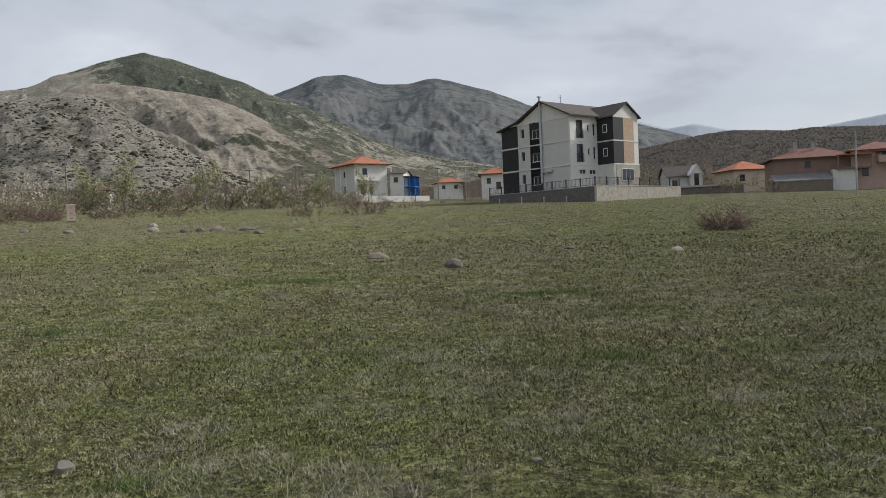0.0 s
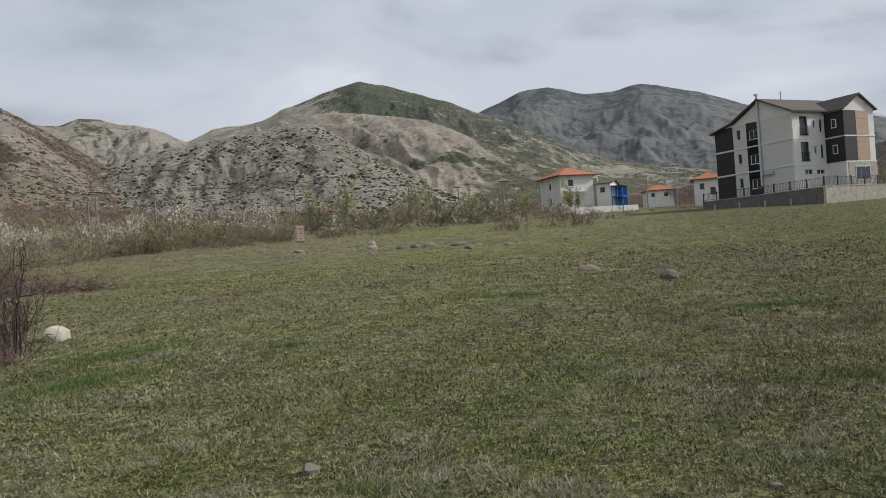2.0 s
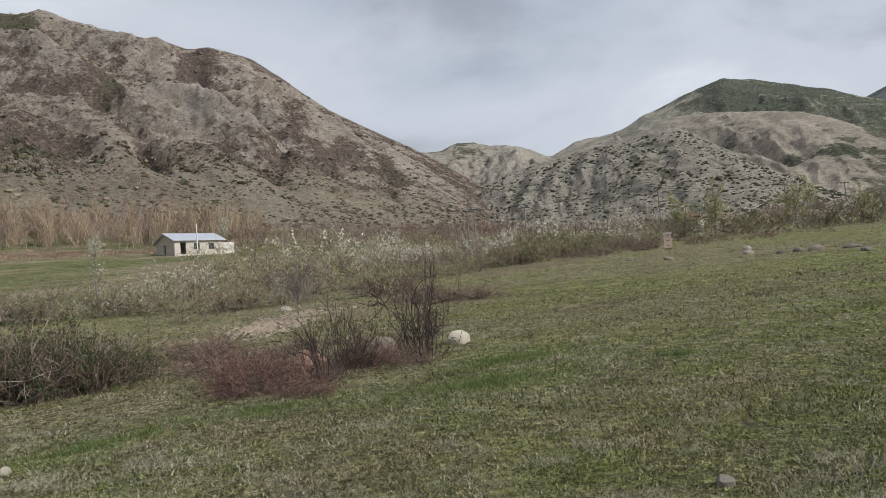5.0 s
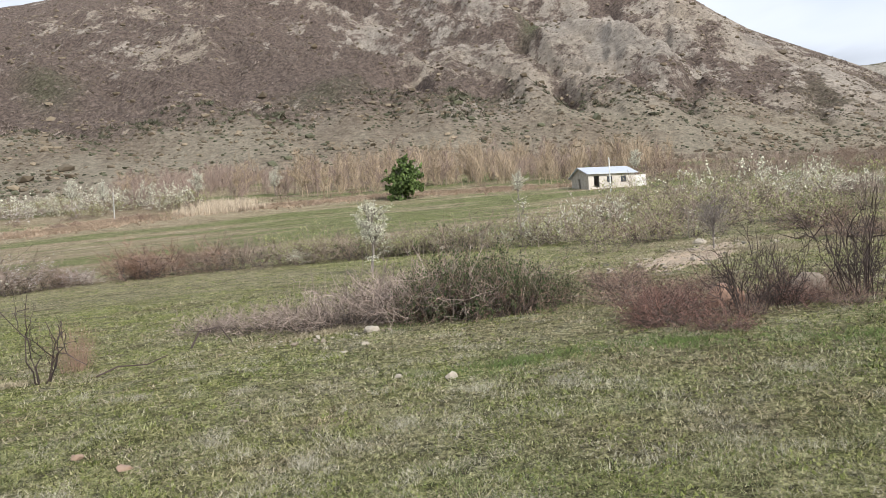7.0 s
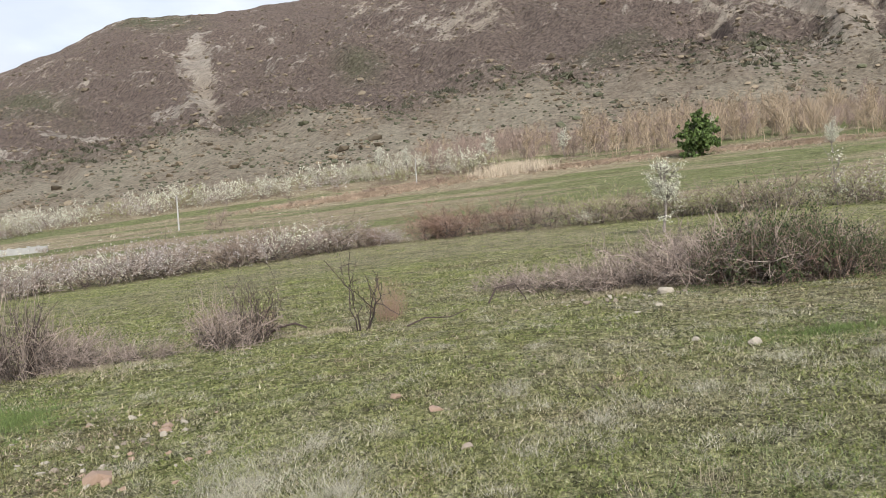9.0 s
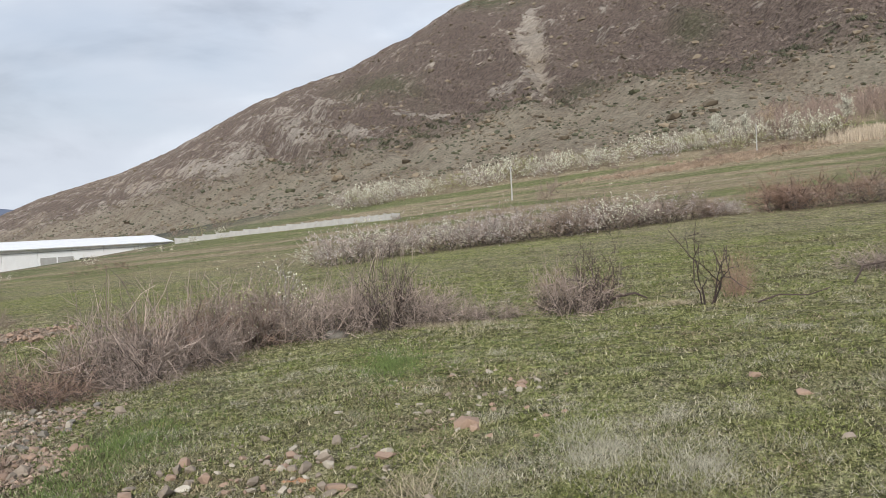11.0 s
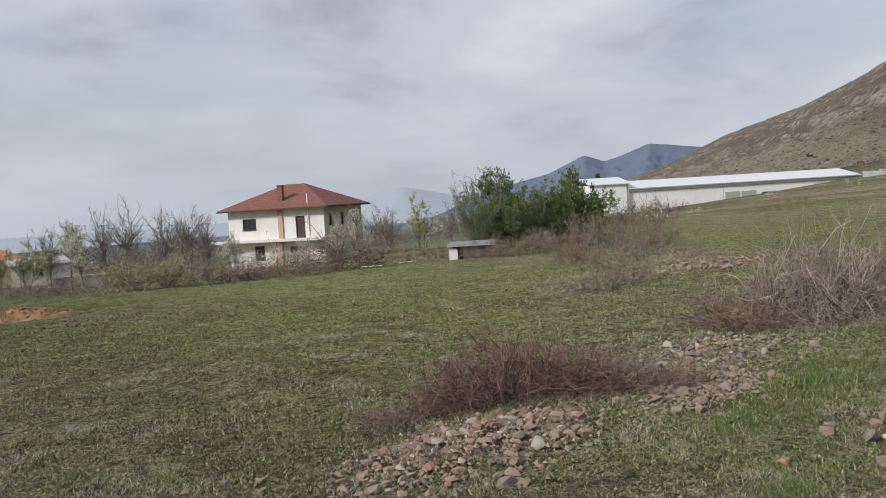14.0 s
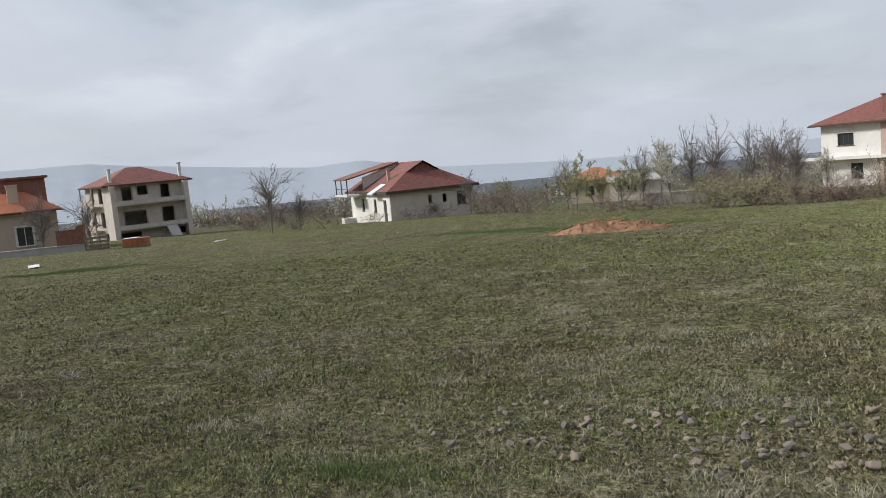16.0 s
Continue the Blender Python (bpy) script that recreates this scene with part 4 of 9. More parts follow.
def low_house():
    w, d, e = 9.2, 15.0, 2.95
    t = thing("low_house", corner_pose(206.1, 80, 224.0, -w / 2, -d / 2, -4.3), "low unfinished house with red half-hipped roof", "house")
    F = [(4.1, 4.55, 1.5, 2.35), (5.7, 6.15, 1.5, 2.35), (7.3, 8.3, 1.1, 2.45)]
    L = [(12.7, 13.7, 0.0, 2.25), (9.3, 10.2, 0.95, 2.3), (4.6, 5.6, 0.95, 2.3)]
    shell_house(t, w, d, -1.0, e, {"F": PLASTER, "L": WHITE, "R": PLASTER, "B": PLASTER}, {"F": F, "L": L})
    for h in F[2:]:
        window(t, "F", w, d, *h, FRAME_DARK, 1)
    for h in L[1:]:
        window(t, "L", w, d, *h, FRAME_DARK, 1)
    # half-hipped roof: ridge along the depth, the front hip stops short of the ridge
    o, rise = 0.45, 2.85
    W, D = w / 2 + o, d / 2 + o
    s = 0.62
    bm = bmesh.new()
    for dz in (0.0, 0.16):
        q = [bm.verts.new(p) for p in ((-W, -D, e + dz), (W, -D, e + dz), (W * (1 - s), -D + 2.6, e + rise * s + dz), (-W * (1 - s), -D + 2.6, e + rise * s + dz), (0, -D + 2.3, e + rise + dz), (0, D, e + rise + dz), (W, D, e + dz), (-W, D, e + dz))]
        for f in ((0, 1, 2, 3), (1, 6, 5, 4, 2), (7, 0, 3, 4, 5)):
            bm.faces.new([q[k] for k in f])
    roof = part("roof", bm, RED, t)
    bm = bmesh.new()
    prism(bm, [(-W * (1 - s) + 0.1, 0, e + rise * s + 0.1), (W * (1 - s) - 0.1, 0, e + rise * s + 0.1), (0, 0, e + rise - 0.02)], (0, -D + 2.62, 0), (0, 0.1, 0))
    part("gable", bm, BRICKRED, roof)
    part("fascia", boxes((-W - 0.03, W + 0.03, -D - 0.06, -D - 0.005, e - 0.08, e + 0.2), (-W - 0.06, -W - 0.005, -D, D, e - 0.08, e + 0.2)), FRAME_DARK, roof)
    # roof terrace on the long side
    bm = bmesh.new()
    prism(bm, [(-W - 1.6, 0, e + 1.55), (-0.4, 0, e + rise + 0.15), (-0.4, 0, e + rise + 0.3), (-W - 1.6, 0, e + 1.7)], (0, 1.2, 0), (0, 5.6, 0))
    part("terrace_roof", bm, BROWNROOF, t)
    bm = bmesh.new()
    prism(bm, [(-W + 0.4, 0, e + 0.2), (-0.5, 0, e + 0.2), (-0.5, 0, e + rise + 0.1), (-W + 0.4, 0, e + 1.75)], (0, 1.5, 0), (0, 0.15, 0))
    part("terrace_wall", bm, PLASTER, t)
    part("terrace_slab", boxes((-W - 1.6, -W + 0.3, 1.3, 6.6, e - 0.25, e - 0.05)), FRAME, t)
    for y in (1.5, 4.0, 6.4):
        part("post", boxes((-W - 1.5, -W - 1.4, y - 0.05, y + 0.05, e - 0.05, e + 1.6)), IRON, t)
    part("railing", boxes((-W - 1.5, -W - 1.45, 1.3, 6.6, e + 0.6, e + 0.66)), IRON, t)
    chimney(t, -W * 0.62, -3.2, e + 0.6, e + 2.3, 0.3, PINKWALL)
    bm = bmesh.new()
    prism(bm, [(-W - 0.5, 0, e - 0.1), (-W + 1.1, 0, e + 0.75), (-W + 1.1, 0, e + 0.9), (-W - 0.5, 0, e + 0.05)], (0, -4.6, 0), (0, 1.8, 0))
    part("porch_roof", bm, FRAME, t)
    part("step", boxes((-w / 2 - 1.4, -w / 2 - 0.01, 6.0, 7.4, -0.8, 0.1)), WHITE, t)


low_house()

# ---------------------------------------------------------------- the grey shell of a three-level house


def concrete_shell():
    w, d, e = 9.9, 9.0, 7.25
    t = thing("unfinished_house", corner_pose(225.1, 104, 242.0, -w / 2, -d / 2, -5.2), "unfinished grey concrete house with empty window openings", "house")
    F = [(1.7, 2.9, 5.1, 6.95), (3.6, 4.9, 5.9, 7.0), (6.5, 7.6, 5.1, 7.0), (1.7, 4.4, 2.2, 4.0), (6.4, 7.9, 2.0, 4.1), (1.1, 3.5, -0.1, 1.4), (8.4, 9.3, 0.6, 1.4)]
    L = [(2.0, 3.4, 5.2, 7.0), (5.4, 6.9, 5.2, 7.0), (2.0, 3.4, 2.2, 4.1), (5.4, 6.9, 2.2, 4.1), (6.3, 7.6, 0.0, 1.5)]
    shell_house(t, w, d, -1.0, e, {"F": PLASTER, "L": PLASTER, "R": PLASTER, "B": PLASTER}, {"F": F, "L": L}, (1.9, 4.9))
    for h in F[:5]:
        bm = bmesh.new()
        for a in ((h[0] - 0.14, h[0], h[2], h[3] + 0.14), (h[1], h[1] + 0.14, h[2], h[3] + 0.14), (h[0], h[1], h[3], h[3] + 0.14)):
            sbox(bm, "F", w, d, a[0], a[1], 0.003, 0.05, a[2], a[3])
        part("window_surround", bm, CONCRETE, t)
    for z in (1.75, 4.75):
        part("balcony_slab", boxes((-w / 2 + 0.6, w / 2 - 0.9, -d / 2 - 1.2, -d / 2 - 0.003, z, z + 0.18)), CONCRETE, t)
        part("balcony_front", boxes((-w / 2 + 0.6, w / 2 - 0.9, -d / 2 - 1.2, -d / 2 - 1.1, z + 0.18, z + 0.62)), PLASTER, t)
        part("side_balcony", boxes((-w / 2 - 1.0, -w / 2 - 0.003, -1.5, 3.6, z, z + 0.18), (-w / 2 - 1.0, -w / 2 - 0.9, -1.5, 3.6, z + 0.18, z + 0.9)), BEIGE, t)
    for x in (-w / 2 + 0.3, w / 2 - 0.55):
        part("pier", boxes((x - 0.3, x + 0.3, -d / 2 - 1.2, -d / 2 - 0.003, -1.0, e)), PLASTER, t)
    for y in (-1.4, 3.5):
        part("post", boxes((-w / 2 - 1.0, -w / 2 - 0.85, y - 0.08, y + 0.08, -1.0, e)), CONCRETE, t)
    hip_roof(t, w, d, e, 2.1, 0.6, RED, ridge=0.9)
    chimney(t, -w / 2 + 0.6, -d / 2 + 0.3, e, e + 2.0, 0.35, FRAME)
    chimney(t, w / 2 - 0.5, -d / 2 + 0.5, e, e + 2.2, 0.35, FRAME)
    bm = bmesh.new()
    prism(bm, [(0, 0, 1.75), (0, -2.6, -0.6), (0, -2.6, -0.75), (0, 0, 1.6)], (w / 2 - 3.6, -d / 2 - 1.22, 0), (1.3, 0, 0))
    part("plank_ramp", bm, CONCRETE, t)


concrete_shell()

# ---------------------------------------------------------------- the beige house with orange tiles


def tiled_house():
    w, d, e = 11.0, 9.0, 4.0
    t = thing("beige_house", corner_pose(228.2, 84, 233.0, w / 2, -d / 2, -3.75), "beige rendered house with orange tiled roof and brick dormer", "house")
    F = [(7.4, 8.8, 0.9, 2.7), (2.0, 3.4, 0.9, 2.7)]
    shell_house(t, w, d, -1.0, e, {"F": BEIGE}, {"F": F})
    for h in F:
        window(t, "F", w, d, *h, FRAME, 1)
        bm = bmesh.new()
        for a in ((h[0] - 0.15, h[0], h[2], h[3] + 0.15), (h[1], h[1] + 0.15, h[2], h[3] + 0.15), (h[0], h[1], h[3], h[3] + 0.15)):
            sbox(bm, "F", w, d, a[0], a[1], 0.003, 0.04, a[2], a[3])
        part("window_surround", bm, FRAME, t)
    hip_roof(t, w, d, e, 2.6, 0.5, ORANGE, ridge=2.0)
    part("upper_wall", boxes((w / 2 - 4.3, w / 2 - 0.4, -1.5, 2.6, e + 0.02, e + 3.2)), BRICKRED, t)
    part("upper_roof", boxes((w / 2 - 4.6, w / 2 - 0.1, -1.8, 2.9, e + 3.2, e + 3.4)), BROWNROOF, t)
    chimney(t, w / 2 - 3.4, -d / 2 + 1.6, e + 0.4, e + 2.6, 0.9, BEIGE)
    g = thing("garden_wall", corner_pose(226.6, 74, 214.0, 6, 0, None), "low concrete garden wall with a brick gate pillar", "wall")
    part("wall_base", boxes((-8, 6, -0.15, 0.15, -0.8, 0.55)), CONCRETE, g)
    part("coping", boxes((-8.05, 6.05, -0.2, 0.2, 0.55, 0.63)), CONCRETE, g)
    p = part("pillar", boxes((5.3, 5.9, -0.3, 0.3, 0.63, 2.2)), BRICKRED, g)
    bm = bmesh.new()
    bmesh.ops.create_uvsphere(bm, u_segments=12, v_segments=8, radius=0.22, matrix=Matrix.Translation((5.6, 0, 2.42)))
    part("finial", bm, FRAME, p, "white stone ball on the pillar")
    part("fence_panel", boxes((3.6, 5.3, -0.05, 0.05, 0.63, 1.9)), BRICKRED, g)


tiled_house()

# ---------------------------------------------------------------- the apartment building


def apartment_building():
    wr, wl, e = 11.0, 13.0, 9.7
    w, d = wr, wl
    t = thing("apartment_building", corner_pose(-9.42, 104, -9.42 + 48, -w / 2, -d / 2, 6.85), "three-storey apartment building in grey, white and black panels", "apartment building")
    # gable face is the left side: u runs from the far end (0) to the near corner (wl)
    Lw = []
    for k in range(3):
        z = 0.7 + 3.15 * k
        Lw += [(3.9, 4.6, z + 0.6, z + 1.9), (6.1, 7.5, z + 0.3, z + 1.5)]
    Lw += [(3.2, 4.2, -1.0, -0.4), (7.0, 8.2, -1.0, -0.4)]
    Fw = []
    for k in (1, 2):
        z = 0.5 + 3.15 * k
        Fw += [(1.2, 2.5, z, z + 2.3), (3.4, 3.8, z + 0.9, z + 1.8), (4.5, 5.0, z + 0.3, z + 2.0)]
    Fw += [(1.6, 2.9, 2.0, 2.6), (3.6, 4.9, 2.0, 2.6)]
    shell_house(t, w, d, -1.6, e, {"F": WHITE, "L": GREYWALL, "R": WHITE, "B": WHITE}, {"F": Fw, "L": Lw}, (0.0, 3.15, 6.3))
    for h in Lw:
        window(t, "L", w, d, *h, FRAME, 1 if h[1] - h[0] > 1 else 0)
    for h in Fw:
        window(t, "F", w, d, *h, FRAME_DARK if h[3] - h[2] > 2 else FRAME, 1 if h[1] - h[0] > 1 else 0)
    for k in (1, 2):
        z = 0.5 + 3.15 * k
        r = part("balcony_rail", boxes(*[(-w / 2 + 1.2 + 0.16 * i, -w / 2 + 1.23 + 0.16 * i, -d / 2 - 0.1, -d / 2 - 0.07, z, z + 1.0) for i in range(9)], (-w / 2 + 1.15, -w / 2 + 2.55, -d / 2 - 0.11, -d / 2 - 0.06, z + 1.0, z + 1.05)), IRON, t)

    def panel(name, side, u0, u1, v0, v1, mat, n=0.05, holes=()):
        us = sorted({u0, u1, *[q for h in holes for q in h[:2]]})
        vs = sorted({v0, v1, *[q for h in holes for q in h[2:]]})
        bm = bmesh.new()
        for a, c in zip(us, us[1:]):
            for p, q in zip(vs, vs[1:]):
                if not any(h[0] < (a + c) / 2 < h[1] and h[2] < (p + q) / 2 < h[3] for h in holes):
                    sbox(bm, side, w, d, a, c, 0.003, n, p, q)
        weld(bm)
        part(name, bm, mat, t)
    # black strips and white string courses of the gable face
    for k in range(3):
        z = 0.0 + 3.2 * k
        panel("black_panel", "L", 5.7, 7.9, z + 0.08, z + 3.12, BLACK, 0.05, [h for h in Lw if 5.7 < h[0] < 7.9 and h[2] > 0])
        panel("black_panel", "L", 0.1, 3.3, z + 0.1, z + 3.05, BLACK, 0.06)
    for z in (3.12, 6.32):
        panel("string_course", "L", 0.0, 13.0, z, z + 0.16, FRAME, 0.075)
        panel("string_course", "F", 0.0, 5.4, z, z + 0.16, FRAME, 0.04)
    panel("eaves_band", "L", 0.0, 13.0, e - 0.3, e, FRAME, 0.05)
    # main gable roof over the near nine metres, lean-to beyond
    bm = bmesh.new()
    prof = [(-d / 2 - 0.5, e - 0.15), (-d / 2 + 4.9, e + 2.3), (-d / 2 + 9.6, e + 0.1), (d / 2 + 0.5, e - 0.75), (d / 2 + 0.5, e - 0.58), (-d / 2 + 9.6, e + 0.28), (-d / 2 + 4.9, e + 2.5), (-d / 2 - 0.5, e + 0.03)]
    prism(bm, [(0, p, q) for p, q in prof], (-w / 2 - 0.5, 0, 0), (w + 1.0, 0, 0))
    part("roof", bm, DARKROOF, t)
    bm = bmesh.new()
    prism(bm, [(0, -d / 2, e), (0, -d / 2 + 9.4, e), (0, -d / 2 + 4.9, e + 2.25)], (-w / 2 + 0.002, 0, 0), (0.2, 0, 0))
    part("gable", bm, WHITE, t)
    # projecting bay on the street face
    x0, x1, p = -w / 2 + 5.4, -w / 2 + 10.6, 2.7
    part("bay", boxes((x0, x1, -d / 2 - p, -d / 2 - 0.003, -1.6, e - 0.1)), WHITE, t)
    bay = [o for o in t.children if o.name.startswith("bay")][0]
    for k in (1, 2):
        z = 0.1 + 3.15 * k
        part("black_panel", boxes((x0 - 0.06, x0 - 0.003, -d / 2 - p - 0.06, -d / 2 - 0.01, z, z + 2.95), (x0 - 0.003, x0 + 2.0, -d / 2 - p - 0.06, -d / 2 - p - 0.003, z, z + 2.95)), BLACK, bay)
        f = part("bay_window", boxes((x0 - 0.13, x0 - 0.065, -d / 2 - 1.75, -d / 2 - 1.05, z + 1.0, z + 2.1)), FRAME, bay)
        part("bay_pane", boxes((x0 - 0.15, x0 - 0.135, -d / 2 - 1.65, -d / 2 - 1.15, z + 1.1, z + 2.0)), GLASS, f)
    for i in range(30):
        z = 3.35 + 0.2 * i
        part("cladding_board", boxes((x0 + 2.05, x0 + 4.2, -d / 2 - p - 0.05, -d / 2 - p - 0.003, z, z + 0.185)), TIMBER, bay)
    part("stone_facing", boxes((x0 + 0.3, x1 + 0.02, -d / 2 - p - 0.07, -d / 2 - p - 0.003, -1.6, 3.2)), RUBBLEWALL, bay)
    f = part("shop_window", boxes((x0 + 1.4, x0 + 3.9, -d / 2 - p - 0.13, -d / 2 - p - 0.075, 0.9, 2.6)), FRAME, bay)
    for i in range(3):
        part("pane", boxes((x0 + 1.5 + 0.8 * i, x0 + 2.22 + 0.8 * i, -d / 2 - p - 0.15, -d / 2 - p - 0.135, 1.0, 2.5)), GLASS, f)
    part("string_course", boxes((x0 - 0.08, x1 + 0.05, -d / 2 - p - 0.08, -d / 2 - p - 0.004, 3.1, 3.24), (x0 - 0.08, x1 + 0.05, -d / 2 - p - 0.08, -d / 2 - p - 0.004, 6.2, 6.34)), FRAME, bay)
    gable_roof(t, x1 - x0, p + 6, e - 0.1, 1.7, 0.35, DARKROOF, "y", 0.0, 0.15, (x0 + x1) / 2, -d / 2 - p + (p + 6) / 2, WHITE)
    # flue, aerial, veranda
    bm = bmesh.new()
    bmesh.ops.create_cone(bm, cap_ends=True, segments=10, radius1=0.16, radius2=0.16, depth=11.6, matrix=Matrix.Translation((-w / 2 - 0.2, -d / 2 + 5.1, 6.9)))
    flue = part("flue_pipe", bm, METAL, t, "tall steel flue pipe")
    part("cowl", boxes((-w / 2 - 0.42, -w / 2 + 0.02, -d / 2 + 4.88, -d / 2 + 5.32, 12.7, 12.85)), METAL, flue)
    part("flue_elbow", boxes((-w / 2 - 0.35, -w / 2 - 0.05, -d / 2 + 3.2, -d / 2 + 5.1, 2.5, 2.8)), METAL, flue)
    part("aerial", boxes((0.0, 0.06, 0.0, 0.06, e + 1.0, e + 4.0), (-0.3, 0.4, 0.02, 0.05, e + 3.6, e + 3.64)), IRON, t)
    bm = bmesh.new()
    prism(bm, [(w / 2 + 0.01, 0, 3.4), (w / 2 + 3.6, 0, 2.6), (w / 2 + 3.6, 0, 2.45), (w / 2 + 0.01, 0, 3.25)], (0, -d / 2, 0), (0, 5, 0))
    v = part("veranda_roof", bm, ORANGE, t)
    for yy in (-d / 2 + 0.2, -d / 2 + 4.6):
        part("veranda_post", boxes((w / 2 + 3.2, w / 2 + 3.4, yy, yy + 0.2, -1.6, 2.5)), TIMBER, v)


apartment_building()


def stone_wall(name, a, b, z0, z1, th, mat, label, rail=True):
    """A retaining wall between two points (bearing, distance), with coping and, on it, an iron fence."""
    (x0, y0), (x1, y1) = at(*a), at(*b)
    L = math.hypot(x1 - x0, y1 - y0)
    t = thing(name, pose(x0, y0, z0, 0, 0, math.degrees(math.atan2(y1 - y0, x1 - x0))), label, "wall")
    part("stonework", boxes((0, L, 0, th, -1.5, z1 - z0)), mat, t)
    part("coping", boxes((-0.03, L + 0.03, -0.05, th + 0.05, z1 - z0, z1 - z0 + 0.08)), CONCRETE, t)
    if rail:
        h = z1 - z0 + 0.08
        f = part("fence_rail", boxes((0, L, th / 2 - 0.02, th / 2 + 0.02, h + 0.95, h + 1.0), (0, L, th / 2 - 0.02, th / 2 + 0.02, h + 0.12, h + 0.16)), IRON, t)
        n = int(L / 2.2)
        for i in range(n + 1):
            part("fence_post", boxes((L * i / n - 0.06, L * i / n + 0.06, th / 2 - 0.06, th / 2 + 0.06, h, h + 1.1)), IRON, f)
        m = int(L / 0.22)
        part("fence_bars", boxes(*[(L * i / m - 0.012, L * i / m + 0.012, th / 2 - 0.012, th / 2 + 0.012, h + 0.16, h + 0.95) for i in range(m)]), IRON, f)
    return t


stone_wall("retaining_wall", (-11.15, 97.5), (-3.6, 110), 5.3, 6.7, 0.4, DARKSTONE, "dark stone retaining wall with iron fence")
stone_wall("retaining_wall", (-11.15, 97.5), (-16.9, 112), 5.3, 6.8, 0.4, RUBBLEWALL, "pale stone retaining wall with iron fence")
for a in (-4.2, -5.8, -7.4, -9.0):
    t = thing("marker_post", spot(a, 99), "short white concrete marker post", "post", "marker posts")
    part("shaft", boxes((-0.07, 0.07, -0.07, 0.07, -0.3, 0.6)), CONCRETE, t)
    part("cap", boxes((-0.09, 0.09, -0.09, 0.09, 0.6, 0.68)), FRAME, t)

# ---------------------------------------------------------------- houses in the north


def orange_house():
    w, d, e = 7.7, 9.2, 6.4
    t = thing("orange_roofed_house", corner_pose(6.2, 165, 34.0, -w / 2, -d / 2, 10.6), "pale two-storey house with orange roof and white balcony", "house")
    F = [(1.8, 3.0, 3.9, 5.6), (1.5, 2.7, 0.8, 2.3), (3.4, 4.2, 0.2, 2.3)]
    L = [(4.0, 4.9, 4.0, 5.2), (4.0, 4.9, 0.8, 2.0)]
    # left wall greyer than the front: its shade is put into the colour
    shell_house(t, w, d, -3.0, e, {"F": WHITE, "L": GREYWALL, "R": WHITE, "B": WHITE}, {"F": F, "L": L}, (0.0, 3.1))
    for s, hs in (("F", F), ("L", L)):
        for h in hs:
            window(t, s, w, d, *h, FRAME_DARK, 1)
    part("balcony_slab", boxes((-w / 2 + 0.6, -w / 2 + 5.2, -d / 2 - 1.3, -d / 2 - 0.003, 2.9, 3.1)), FRAME, t)
    part("balcony_rail", boxes(*[(-w / 2 + 0.6 + 0.3 * i, -w / 2 + 0.68 + 0.3 * i, -d / 2 - 1.3, -d / 2 - 1.22, 3.1, 4.0) for i in range(16)], (-w / 2 + 0.6, -w / 2 + 5.2, -d / 2 - 1.32, -d / 2 - 1.2, 4.0, 4.1)), FRAME, t)
    for u in (0.0, 2.4, 5.0, 8.9):
        bm = bmesh.new()
        sbox(bm, "L", w, d, u, u + 0.3, 0.003, 0.06, -1, e)
        part("pilaster", bm, FRAME, t)
    hip_roof(t, w, d, e, 2.0, 0.9, ORANGE, ridge=0.8)
    part("side_balcony", boxes((w / 2 + 0.003, w / 2 + 1.8, -d / 2 + 1, d / 2, 2.9, 3.1), (w / 2 + 0.003, w / 2 + 1.8, -d / 2 + 1, d / 2, 5.9, 6.1), (w / 2 + 1.6, w / 2 + 1.8, -d / 2 + 1, -d / 2 + 1.2, -2.5, 5.9)), FRAME, t)
    part("garden_fence", boxes((-w / 2 - 1, w / 2 + 8, -d / 2 - 4.0, -d / 2 - 3.8, -2.6, -0.5)), WHITE, t)


orange_house()


def simple_house(name, az, dist, turn, w, d, e, rise, wall, roof, label, F=(), L=(), R=(), z=None, over=0.5, kind="hip", frame=None, sink=2.0, chim=()):
    t = thing(name, corner_pose(az, dist, turn, 0, -d / 2, z), label, "house")
    shell_house(t, w, d, -sink, e, {"F": wall}, {"F": F, "L": L, "R": R}, (0.0,) if e < 4.5 else (0.0, 3.0))
    for s, hs in (("F", F), ("L", L), ("R", R)):
        for h in hs:
            window(t, s, w, d, *h, frame or FRAME_DARK, 1 if h[1] - h[0] > 0.8 else 0)
    if kind == "hip":
        hip_roof(t, w, d, e, rise, over, roof)
    else:
        gable_roof(t, w, d, e, rise, over, roof, kind, wallmat=wall)
    for x, y, h in chim:
        chimney(t, x, y, e + 0.3, e + h, 0.5)
    return t


t = simple_house("blue_house", 3.2, 168, -12, 3.0, 6, 4.4, 0.7, WHITE, DARKROOF, "white and blue house with open blue porch", F=[(0.8, 1.8, 2.6, 3.6)], z=10.6, kind="x")
part("porch_wall", boxes((1.51, 4.0, 1.0, 1.2, -2, 3.6), (1.51, 4.0, -2.8, 1.0, 1.4, 1.55)), BLUEWALL, t)
for i in range(3):
    part("porch_post", boxes((1.55 + 1.15 * i, 1.67 + 1.15 * i, -2.8, -2.68, -2, 3.6)), BLUEWALL, t)
part("porch_roof", boxes((1.52, 4.2, -3.0, 1.3, 3.6, 3.75)), DARKROOF, t)
simple_house("red_roofed_cottage", -0.7, 205, 12, 6.6, 6, 2.2, 1.5, WHITE, ORANGE, "small white cottage with red roof", F=[(1.0, 1.9, 0.7, 1.6), (4.2, 5.2, 0.7, 1.6)], z=12.8, chim=((2, 0, 2.6),))
